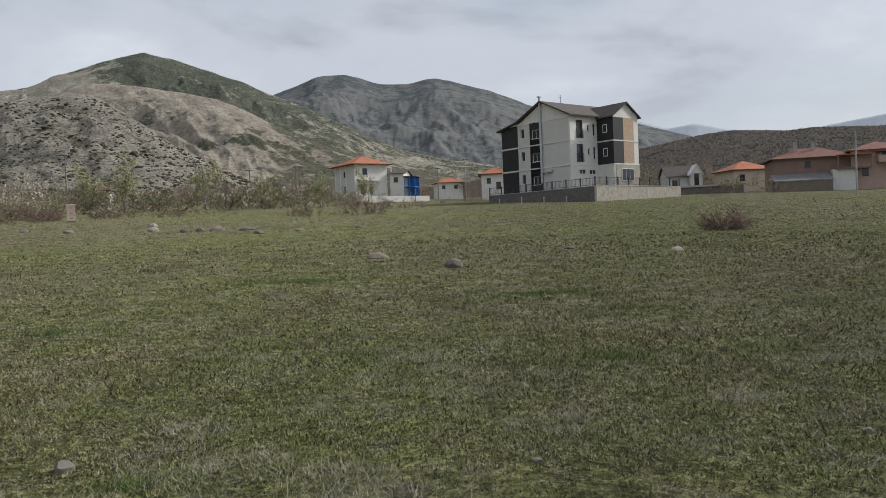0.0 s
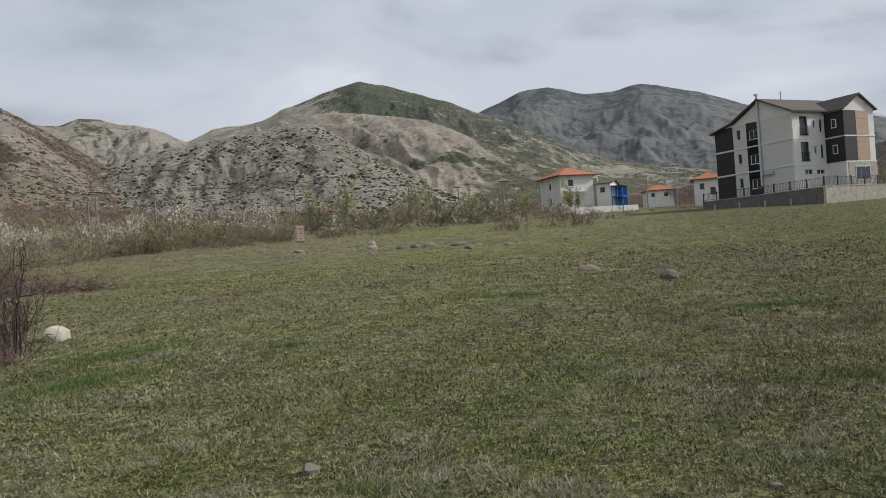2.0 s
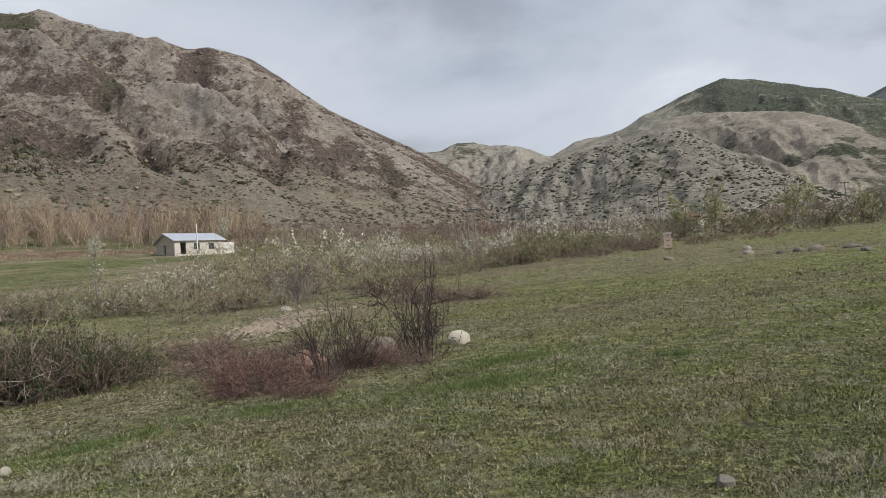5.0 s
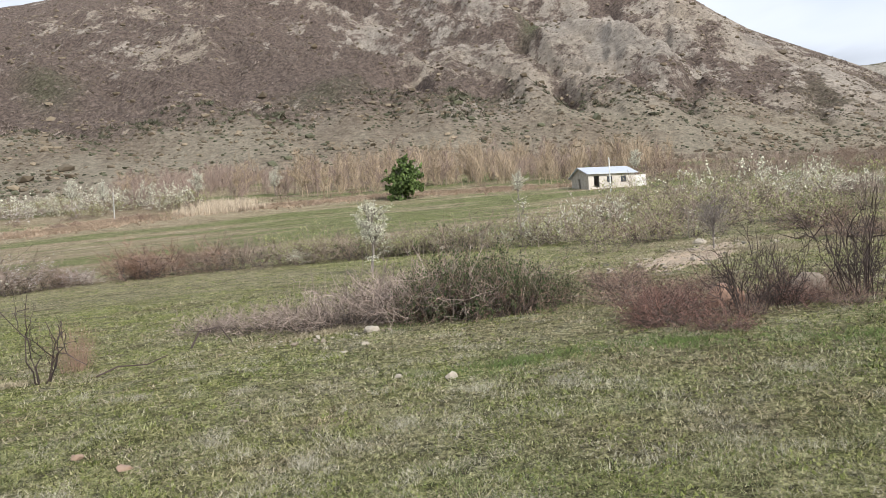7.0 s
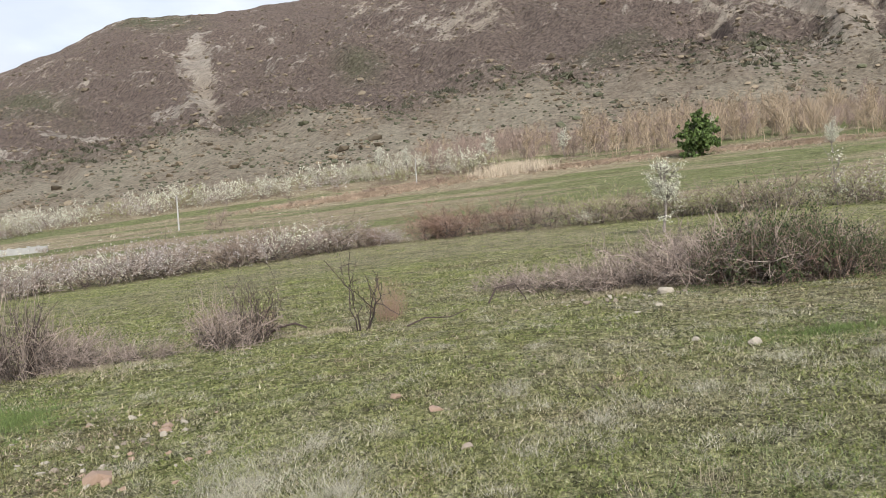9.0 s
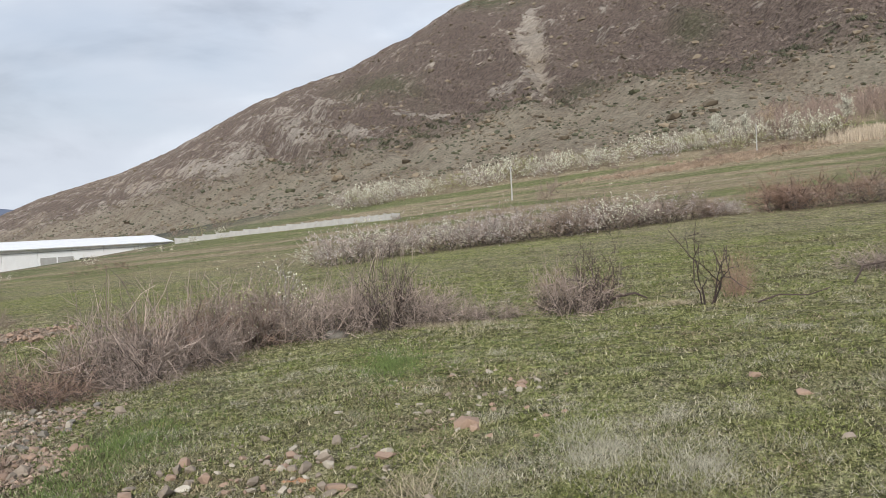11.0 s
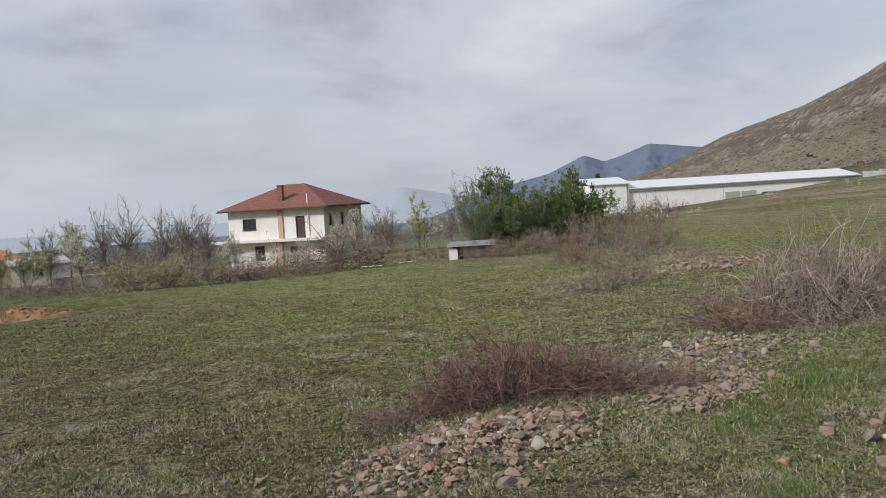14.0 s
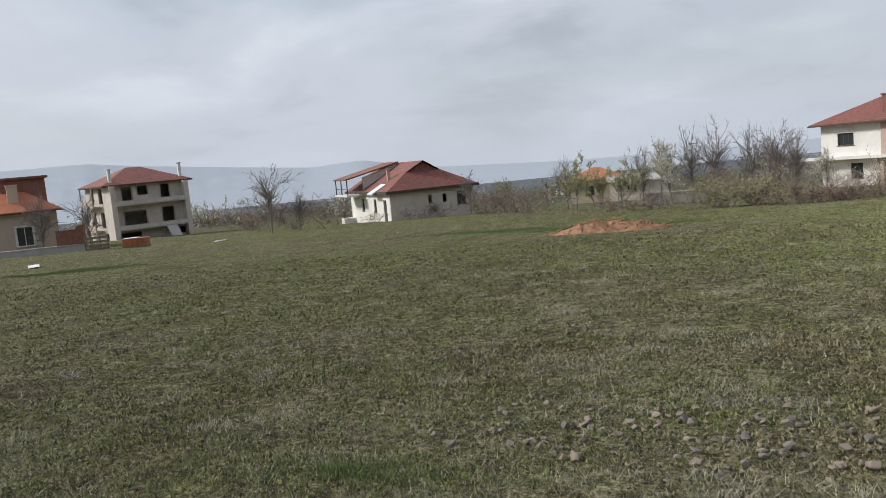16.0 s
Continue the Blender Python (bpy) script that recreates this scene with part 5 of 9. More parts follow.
simple_house("white_house", -3.9, 150, -5, 5.0, 7, 3.7, 1.3, WHITE, ORANGE, "white house with orange roof partly hidden", F=[(1.0, 1.8, 2.0, 3.0), (2.8, 3.7, 0.9, 2.2)], z=9.0)
t = simple_house("white_gabled_house", -17.1, 184, -2, 7.0, 7, 3.2, 2.2, GREYWALL, DARKROOF, "grey and white gabled house with dark slate roof", F=[(1.0, 2.2, 0.8, 2.2)], z=9.4, kind="x")
part("porch_gable", boxes((1.0, 3.6, -5.6, -4.01, -2, 3.4)), GREYWALL, t)
gable_roof(t, 2.6, 3.0, 3.4, 1.9, 0.25, FRAME, "y", 0, 0.14, 2.3, -4.4, WHITE)
part("arched_window", boxes((1.8, 2.8, -5.66, -5.605, 0.2, 3.4)), GLASS, t)
simple_house("orange_cottage", -21.6, 172, 8, 8.2, 8, 3.2, 2.0, BEIGE, ORANGE, "low beige house with bright orange roof", F=[(1.2, 2.4, 1.0, 2.3)], z=9.0)
simple_house("orange_cottage", -22.9, 190, -12, 6, 6, 4.6, 1.8, WHITE, ORANGE, "white gabled house with bright orange roof", F=[(2.4, 4.0, 1.4, 3.0)], z=9.0, kind="y", chim=((1, 0, 2.2),))
t = simple_house("brown_house", -25.3, 146, -14, 12.6, 9, 4.5, 1.9, BROWNWALL, BROWNROOF, "large brown house with red-brown hipped roof", F=[(5.0, 5.9, 3.0, 4.0), (10.6, 11.7, 0.6, 2.0)], z=7.4, chim=((-2.2, -1.5, 3.0), (0.8, -1.0, 2.8)))
part("balcony_slab", boxes((3.2, 8.4, -6.6, -4.51, 2.3, 2.5)), BROWNWALL, t)
part("balcony_roof", boxes((3.2, 8.6, -6.8, -4.51, 4.5, 4.65)), ORANGE, t)
for x in (3.3, 8.2):
    part("balcony_post", boxes((x, x + 0.18, -6.6, -6.42, 2.5, 4.5)), BROWNWALL, t)
part("ground_floor_wall", boxes((2.6, 6.29, -6.0, -4.51, -1.5, 2.3)), WHITE, t)
bm = bmesh.new()
prism(bm, [(0, -4.52, 2.0), (0, -8.6, 0.7), (0, -8.6, 0.55), (0, -4.52, 1.85)], (-6.8, 0, 0), (9.0, 0, 0))
p = part("lean_to_roof", bm, PLASTIC, t, "sagging grey plastic sheeting over the lean-to")
part("lean_to_front", boxes((-6.7, 2.1, -8.5, -8.35, -1.5, 0.55)), OLDWOOD, t)
t = simple_house("pink_house", -29.3, 148, -16, 9.5, 9, 5.0, 1.6, PINKWALL, BROWNROOF, "pink two-storey house with brown roof and balcony", F=[(1.6, 2.6, 0.9, 2.3), (4.6, 6.0, 3.0, 4.6), (7.0, 8.2, 0.2, 2.4)], z=7.6)
part("balcony_slab", boxes((-1, 4.5, -6.2, -4.51, 2.9, 3.1), (-1, 4.5, -6.2, -6.1, 3.1, 4.0)), PINKWALL, t)
part("balcony_roof", boxes((-1.2, 4.7, -6.4, -4.51, 4.6, 4.8)), BROWNROOF, t)
t = thing("long_shed", spot(-18.7, 128, -16), "long low shed with pale flat roof", "shed")
part("wall", boxes((-5.5, 5.0, -1.5, 1.5, -1, 1.1)), DARKSTONE, t)
part("roof", boxes((-5.8, 5.3, -1.8, 1.8, 1.1, 1.35)), CONCRETE, t)
simple_house("hill_house", 20.5, 420, 20, 7, 7, 3, 2, WHITE, ORANGE, "tiny white house on the hillside", F=[(2, 3, 1, 2)])
simple_house("red_hut", 23.6, 150, 10, 4.0, 4.0, 2.4, 1.2, WHITE, RED, "small white hut with red roof among shrubs", F=[(1.4, 2.2, 0.8, 1.8)])
simple_house("far_farmhouse", 9.6, 330, 5, 11, 6, 3.0, 1.4, WHITE, BROWNROOF, "small pale farmhouse far up the slope", F=[(2, 3.5, 1, 2.2), (6, 7.5, 1, 2.2)])


def metal_house():
    w, d, e = 8.6, 7.2, 2.35
    t = thing("metal_roofed_house", corner_pose(59.8, 136, 84.0, -w / 2, -d / 2, 11.4), "low stone house with shiny metal roof", "house")
    F = [(1.0, 2.0, 0.0, 1.9), (3.4, 4.4, 0.8, 1.8), (6.0, 7.0, 0.8, 1.8)]
    shell_house(t, w, d, -1.5, e, {"F": PLASTER, "L": RUBBLEWALL, "R": WHITE, "B": PLASTER}, {"F": F, "L": [(3.0, 3.8, 0.0, 1.8)]})
    for h in F[1:]:
        window(t, "F", w, d, *h, FRAME_DARK, 1)
    gable_roof(t, w, d, e, 1.3, 0.45, METAL, "x", wallmat=RUBBLEWALL)
    part("annex", boxes((w / 2 + 0.003, w / 2 + 2.4, -d / 2 + 0.5, d / 2 - 2, -1.5, 1.9)), WHITE, t)


metal_house()


WHITEROOF = paint("white_sheet_roof", (0.70, 0.71, 0.73), 0.06, rough=0.5, dirt=(0.55, 0.55, 0.55))


def warehouse():
    z = -3.4
    x0, y0 = at(150.7, 156)
    x1, y1 = at(148.5, 150)
    ang = math.degrees(math.atan2(y1 - y0, x1 - x0))
    a, b = at(148.4, 150), at(133.9, 168)
    turn = math.degrees(math.atan2(b[1] - a[1], b[0] - a[0]))
    L = math.hypot(b[0] - a[0], b[1] - a[1])
    t = thing("warehouse", pose(a[0], a[1], z, 0, 0, turn + 180), "long white sheet-metal warehouse with low roofs", "warehouse")
    # local x runs back along the wing (negative), y towards the meadow is positive
    for i in range(int(L / 6) + 1):
        p = -min(6 * (i + 1), L)
        part("wall_panel", boxes((p + 0.03, -6 * i - 0.03, -0.2, 0.0, -2, 4.3)), WHITEMETAL, t)
    bm = bmesh.new()
    prism(bm, [(0, 0.5, 4.2), (0, -7, 5.6), (0, -14.5, 4.2), (0, -14.5, 4.35), (0, -7, 5.76), (0, 0.5, 4.36)], (-L - 0.4, 0, 0), (L + 0.4, 0, 0))
    part("wing_roof", bm, WHITEROOF, t, "pale corrugated metal roof")
    part("back_wall", boxes((-L, 0, -14.2, -14.0, -2, 4.3)), WHITEMETAL, t)
    part("end_wall", boxes((-L - 0.2, -L, -14, 0, -2, 4.3)), WHITEMETAL, t)
    part("gutter", boxes((-L, 0, 0.5, 0.62, 4.16, 4.3)), CONCRETE, t)
    part("eaves_band", boxes((-L, -0.3, 0.004, 0.05, 3.6, 3.7)), CONCRETE, t)
    part("tall_block", boxes((0.02, 7.0, -15, 0.6, -2, 5.3)), WHITEMETAL, t)
    bm = bmesh.new()
    prism(bm, [(0, 1.0, 5.25), (0, -7.2, 6.5), (0, -15.4, 5.25), (0, -15.4, 5.4), (0, -7.2, 6.66), (0, 1.0, 5.41)], (-0.4, 0, 0), (7.8, 0, 0))
    part("block_roof", bm, WHITEROOF, t)
    part("downpipe", boxes((0.3, 0.45, 0.61, 0.75, -2, 5.2)), CONCRETE, t)
    part("wall_lamp", boxes((3.2, 3.5, 0.61, 0.85, 4.1, 4.4)), IRON, t)
    for p in (-L * 0.45, -L * 0.52):
        part("loading_door", boxes((p - 1.4, p + 1.4, 0.004, 0.06, 0.2, 2.6)), CONCRETE, t)
    part("hatch", boxes((-L * 0.6 - 1, -L * 0.6 + 1, 0.004, 0.07, 1.2, 2.2)), IRON, t)


warehouse()


def field_wall():
    """The long low wall that runs on from the warehouse across the slope."""
    pts = [(133.6, 158), (129, 146), (124, 132), (120.8, 123), (118.0, 116)]
    t = thing("field_wall", pose(0, 0, 0), "long low pale concrete wall across the slope", "wall")
    for (a, b) in zip(pts, pts[1:]):
        n = 5
        for i in range(n):
            p = at(a[0] + (b[0] - a[0]) * i / n, a[1] + (b[1] - a[1]) * i / n)
            q = at(a[0] + (b[0] - a[0]) * (i + 0.985) / n, a[1] + (b[1] - a[1]) * (i + 0.985) / n)
            L = math.hypot(q[0] - p[0], q[1] - p[1])
            z = max(float(land(*p)), float(land(*q)))
            s = part("wall_section", boxes((0, L, -0.12, 0.12, -1.0, 0.85), (0, 0.3, -0.16, 0.16, -1.0, 0.95)), CONCRETE, t)
            s.matrix_basis = pose(p[0], p[1], z, 0, 0, math.degrees(math.atan2(q[1] - p[1], q[0] - p[0])))


field_wall()


DARKBOARD = paint("grey_old_boards", (0.12, 0.10, 0.085), 0.3, 3.0)
DULLTIN = paint("dull_tin", (0.33, 0.33, 0.335), 0.2, dirt=(0.25, 0.18, 0.13), rough=0.6, metal=0.3)


def shed():
    t = thing("garden_shed", corner_pose(159.9, 45.5, 158.0, 0, -1.0, None) @ Matrix.Diagonal((0.8, 0.8, 0.68, 1)), "ramshackle board shed with corrugated metal roof", "shed")
    for i in range(14):
        if i not in (2, 3):
            part("board", boxes((-1.4 + 0.2 * i, -1.225 + 0.2 * i + 0.02 * (i % 2), -1.0, -0.96 - 0.015 * (i % 3), -0.3, 0.9 + 0.07 * (i * 7 % 4) / 3)), DARKBOARD, t)
    part("side_wall", boxes((-1.4, -1.36, -0.95, 1.0, -0.3, 1.0), (1.36, 1.4, -0.95, 1.0, -0.3, 1.0), (-1.35, 1.35, 0.96, 1.0, -0.3, 1.0)), OLDWOOD, t)
    part("door", boxes((-1.6, -1.0, -1.08, -1.02, -0.2, 0.9)), FRAME, t, "pale door panel")
    for i in range(24):
        bm = bmesh.new()
        x = -1.75 + 0.145 * i
        prism(bm, [(x, 0, 1.02), (x + 0.07, 0, 1.06), (x + 0.14, 0, 1.02), (x + 0.14, 0, 1.035), (x + 0.07, 0, 1.075), (x, 0, 1.035)], (0, -1.3, 0), (0, 2.7, 0.25))
        part("roof_corrugation", bm, DULLTIN, t)
    for i in range(5):
        f = thing("fence_stake", spot(161.5 + 0.8 * i, 47), "rough wooden fence stake", "post", "fence stakes by the shed")
        part("shaft", boxes((-0.04, 0.04, -0.04, 0.04, -0.3, 1.1)), WOODPOLE, f)
        part("rail", boxes((-0.4, 0.42, -0.07, -0.04, 0.7, 0.78)), WOODPOLE, f)


shed()
simple_house("low_outbuilding", 188.6, 92, 180, 6, 4, 2.2, 0.4, PLASTER, CONCRETE, "low grey outbuilding with flat roof", F=[(2.0, 3.0, 1.0, 1.7)], kind="x")
simple_house("orange_roof_hut", 191.5, 96, 185, 6, 5, 2.6, 1.4, BEIGE, ORANGE, "small house with orange roof behind trees", F=[(2.0, 3.0, 1.0, 2.0)])
t = thing("concrete_platform", spot(186.0, 62, 184), "low bare concrete wall by the trees", "wall")
part("slab", boxes((-2.2, 2.2, -0.2, 0.2, -0.5, 0.8)), CONCRETE, t)
part("coping", boxes((-2.3, 2.3, -0.25, 0.25, 0.8, 0.88)), CONCRETE, t)

# ---------------------------------------------------------------- poles and wires


def pole(az, d, h, label="tall weathered wooden utility pole", r=0.11, mat=None, arms=1):
    t = thing("utility_pole", spot(az, d, az), label, "pole", "utility poles")
    bm = bmesh.new()
    bmesh.ops.create_cone(bm, cap_ends=True, segments=10, radius1=r, radius2=r * 0.7, depth=h + 0.6, matrix=Matrix.Translation((0, 0, h / 2 - 0.3)))
    part("shaft", bm, mat or WOODPOLE, t)
    for k in range(arms):
        a = part("crossarm", boxes((-0.7, 0.7, -0.16, -0.08, h - 0.35 - 0.5 * k, h - 0.25 - 0.5 * k)), IRON, t)
        for x in (-0.6, 0.0, 0.6):
            part("insulator", boxes((x - 0.04, x + 0.04, -0.16, -0.08, h - 0.25 - 0.5 * k, h - 0.1 - 0.5 * k)), FRAME, a)
    x, y = at(az, d)
    return Vector((x, y, float(land(x, y)) + h - 0.2))


tops = [pole(25.4, 118, 7.4), pole(17.2, 128, 7.2), pole(10.4, 150, 7.2), pole(7.9, 160, 7.0)]
pole(38.6, 92, 5.5), pole(39.1, 92.5, 5.3), pole(34.9, 100, 5.5), pole(13.6, 150, 6.5)
pole(-1.8, 150, 8.0, "street lamp pole with two arms", 0.1, CONCRETE)
pole(0.2, 175, 7.5)
pole(-27.8, 90.7, 6.5, "pale concrete utility pole", 0.12, CONCRETE, 0)
pole(58.3, 125.8, 5.4, "white painted pole by the metal-roofed house", 0.12, FRAME, 0)
pole(109.8, 121.4, 5.2, "slender concrete pole in the lower field", 0.14, CONCRETE, 0)
pole(93.0, 150, 5.0, "slender leaning pole by the trees", 0.12, CONCRETE, 0)


def wire(a, b, sag, r=0.018):
    cu = bpy.data.curves.new("wire", "CURVE")
    cu.dimensions = "3D"
    cu.bevel_depth = r
    cu.bevel_resolution = 0
    sp = cu.splines.new("POLY")
    sp.points.add(14)
    for i in range(15):
        f = i / 14
        p = a.lerp(b, f) - Vector((0, 0, sag * 4 * f * (1 - f)))
        sp.points[i].co = (*p, 1)
    cu.materials.append(IRON)
    tagged(new("overhead_wire", cu), "thin sagging overhead power wire", "wire", "overhead wires")


for a, b in zip(tops, tops[1:]):
    for k in (0.0, -0.35):
        wire(a + Vector((0, 0, k)), b + Vector((0, 0, k)), 0.7)
wire(tops[0] + Vector((-38, -20, 0.5)), tops[0], 1.0)

# ---------------------------------------------------------------- plants: materials
TWIG_GREY = paint("grey_twigs", (0.225, 0.175, 0.14), 0.25, 2.0, spread=0.6)
TWIG_BRAMBLE = paint("bramble_canes", (0.285, 0.225, 0.19), 0.3, 1.2, spread=0.55)
# near-black brown that paints the shade inside the bushes
TWIG_SHADE = paint("inner_twig_shade", (0.085, 0.066, 0.056), 0.25, 2.0, spread=0.4)
TWIG_MAROON = paint("maroon_twigs", (0.17, 0.095, 0.075), 0.25, 2.0, spread=0.75)
TWIG_BROWN = paint("red_brown_twigs", (0.20, 0.135, 0.105), 0.25, 2.0, spread=0.65)
TWIG_DARK = paint("dark_bark", (0.06, 0.042, 0.036), 0.2, 2.0, spread=0.35)
TWIG_TAN = paint("tan_twigs", (0.36, 0.28, 0.195), 0.2, 2.0, spread=0.35)
TWIG_MAUVE = paint("mauve_twigs", (0.28, 0.21, 0.172), 0.2, 2.0, spread=0.35)
TWIG_RUST = paint("rusty_stalks", (0.28, 0.18, 0.13), 0.2, 2.0, spread=0.35)
BARK = paint("grey_bark", (0.22, 0.19, 0.17), 0.25, 3.0, spread=0.2)
LEAF = paint("fresh_leaves", (0.10, 0.15, 0.04), 0.25, 2.0, spread=0.6)
LEAF_DARK = paint("dark_leaves", (0.055, 0.08, 0.026), 0.25, 2.0, spread=0.75)
LEAF_OLIVE = paint("olive_leaves", (0.31, 0.315, 0.14), 0.25, 2.0, spread=0.45)
LEAF_YELLOW = paint("yellow_green_buds", (0.42, 0.42, 0.22), 0.2, 2.0, spread=0.4)
BLOSSOM = paint("white_blossom", (0.66, 0.65, 0.52), 0.1, 2.0, spread=0.3)
BLOSSOM_GREY = paint("grey_pink_blossom", (0.6, 0.55, 0.53), 0.12, 2.0, spread=0.35)
REED = paint("pale_reeds", (0.48, 0.40, 0.30), 0.15, 2.0, spread=0.3)
GRASS = paint("short_grass", (0.215, 0.245, 0.078), 0.25, 0.7, spread=0.55)
GRASS_LUSH = paint("lush_grass", (0.115, 0.16, 0.045), 0.2, 0.7, spread=0.45)
STRAW = paint("dry_grass", (0.31, 0.265, 0.18), 0.2, 0.7, spread=0.5)
HERB = paint("grey_herbs", (0.37, 0.345, 0.265), 0.15, 0.7, spread=0.5)
DARK_STALK = paint("dark_stalks", (0.09, 0.08, 0.055), 0.2, 0.7, spread=0.5)
STONE = paint("field_stone", (0.24, 0.195, 0.15), 0.25, 4.0, grain=40.0, dirt=(0.20, 0.17, 0.14))
STONE_PALE = paint("pale_stone", (0.35, 0.31, 0.25), 0.15, 4.0, grain=40.0)
STONE_OCHRE = paint("ochre_stone", (0.27, 0.165, 0.115), 0.25, 4.0, grain=40.0)
STONE_CREAM = paint("cream_stone", (0.49, 0.44, 0.36), 0.12, 4.0, grain=40.0)
STONE_PINK = paint("pink_stone", (0.29, 0.20, 0.145), 0.2, 4.0, grain=40.0)
STONE_GREY = paint("grey_stone", (0.165, 0.148, 0.122), 0.25, 4.0, grain=40.0)
SOIL = paint("red_soil", (0.33, 0.18, 0.10), 0.3, 3.0, grain=12.0, bumpy=0.8, bd=0.05)

# ---------------------------------------------------------------- plants: shapes


def unit(v):
    return v / np.maximum(np.linalg.norm(v, axis=-1, keepdims=True), 1e-9)


def tubes(paths, r0, r1, sides=3):
    """Tapered tubes along (n, k, 3) paths; for hair-thin twigs (sides=2) flat ribbons."""
    n, k, _ = paths.shape
    if sides == 2:
        rad = (np.asarray(r0).reshape(-1, 1) * (1 - np.linspace(0, 1, k)) + np.asarray(r1).reshape(-1, 1) * np.linspace(0, 1, k))[..., None]
        d = unit(np.cross(paths[:, -1] - paths[:, 0], GRAD[: 3 * n].reshape(n, 3) - np.pi))[:, None]
        v = np.stack([paths - rad * d * 1.25, paths + rad * d * 1.25], 2).reshape(-1, 3)
        i, j = np.meshgrid(np.arange(n), np.arange(k - 1), indexing="ij")
        b = (i * k + j) * 2
        return v, np.stack([b, b + 1, b + 3, b + 2], -1).reshape(-1, 4)
    t = unit(np.gradient(paths, axis=1))
    ref = np.where(np.abs(t[..., 2:3]) > 0.9, np.array([1.0, 0, 0]), np.array([0, 0, 1.0]))
    u = unit(np.cross(t, ref))
    w = np.cross(t, u)
    rad = (np.asarray(r0).reshape(-1, 1) * (1 - np.linspace(0, 1, k)) + np.asarray(r1).reshape(-1, 1) * np.linspace(0, 1, k))[..., None]
    rings = [paths + rad * (np.cos(a) * u + np.sin(a) * w) for a in np.linspace(0, 2 * np.pi, sides, endpoint=False)]
    v = np.stack(rings, 2).reshape(-1, 3)
    i, j, s = np.meshgrid(np.arange(n), np.arange(k - 1), np.arange(sides), indexing="ij")
    b = (i * k + j) * sides
    s2 = (s + 1) % sides
    f = np.stack([b + s, b + s2, b + sides + s2, b + sides + s], -1).reshape(-1, 4)
    return v, f


def branch(rs, P, n, length, k, spread, up, bend, tmin=0.25):
    """n side shoots from the paths P."""
    i = rs.randint(0, len(P), n)
    t = rs.uniform(tmin, 1.0, n) * (P.shape[1] - 1)
    a = np.minimum(t.astype(int), P.shape[1] - 2)
    f = (t - a)[:, None]
    p = P[i, a] * (1 - f) + P[i, a + 1] * f
    d = unit(P[i, a + 1] - P[i, a])
    d = unit(d + spread * rs.normal(size=(n, 3)) + np.array([0, 0, up]))
    L = length * rs.uniform(0.45, 1.0, n)[:, None, None]
    s = np.linspace(0, 1, k)[None, :, None]
    curve = rs.normal(size=(n, 1, 3)) * bend
    return p[:, None] + L * (d[:, None] * s + curve * s * s) + rs.normal(size=(n, k, 3)) * (0.05 * L * s)


def stems(rs, n, h, base, lean, k, droop, wiggle=0.05):
    a = rs.uniform(0, 2 * np.pi, n)
    r = base * np.sqrt(rs.uniform(0, 1, n))
    p = np.stack([np.cos(a) * r, np.sin(a) * r, np.full(n, -0.05)], 1)
    out = np.stack([np.cos(a), np.sin(a), np.zeros(n)], 1) * (r / max(base, 1e-6))[:, None] * lean + rs.normal(size=(n, 3)) * lean * 0.45
    d = unit(out + np.array([0, 0, 1.0]))
    d[:, 2] = np.abs(d[:, 2])
    L = (h * rs.uniform(0.6, 1.1, n))[:, None, None]
    s = np.linspace(0, 1, k)[None, :, None]
    flat = d * np.array([1, 1, 0])
    g = np.array([0, 0, -1.0]) * droop + flat * droop * 0.8
    return p[:, None] + L * (d[:, None] * s + g[:, None] * s * s) + rs.normal(size=(n, k, 3)) * wiggle * L * s


def flakes(rs, pts, size, flat=0.0):
    """Small four-cornered leaves or petals at the points."""
    n = len(pts)
    d = unit(rs.normal(size=(n, 3)) * np.array([1, 1, 1 - flat]))
    e = unit(np.cross(d, rs.normal(size=(n, 3))))
    s = (size * rs.uniform(0.6, 1.4, n))[:, None]
    v = np.stack([pts - d * s, pts + e * s * 0.55, pts + d * s, pts - e * s * 0.55], 1).reshape(-1, 3)
    f = np.arange(4 * n).reshape(-1, 4)
    return v, f


def join(*parts):
    vs, fs, o = [], [], 0
    for v, f in parts:
        vs.append(v)
        fs.append(f + o)
        o += len(v)
    return np.concatenate(vs), np.concatenate(fs)


def along(rs, P, n, tmin=0.4):
    i = rs.randint(0, len(P), n)
    t = rs.uniform(tmin, 1, n) * (P.shape[1] - 1)
    a = np.minimum(t.astype(int), P.shape[1] - 2)
    f = (t - a)[:, None]
    return P[i, a] * (1 - f) + P[i, a + 1] * f


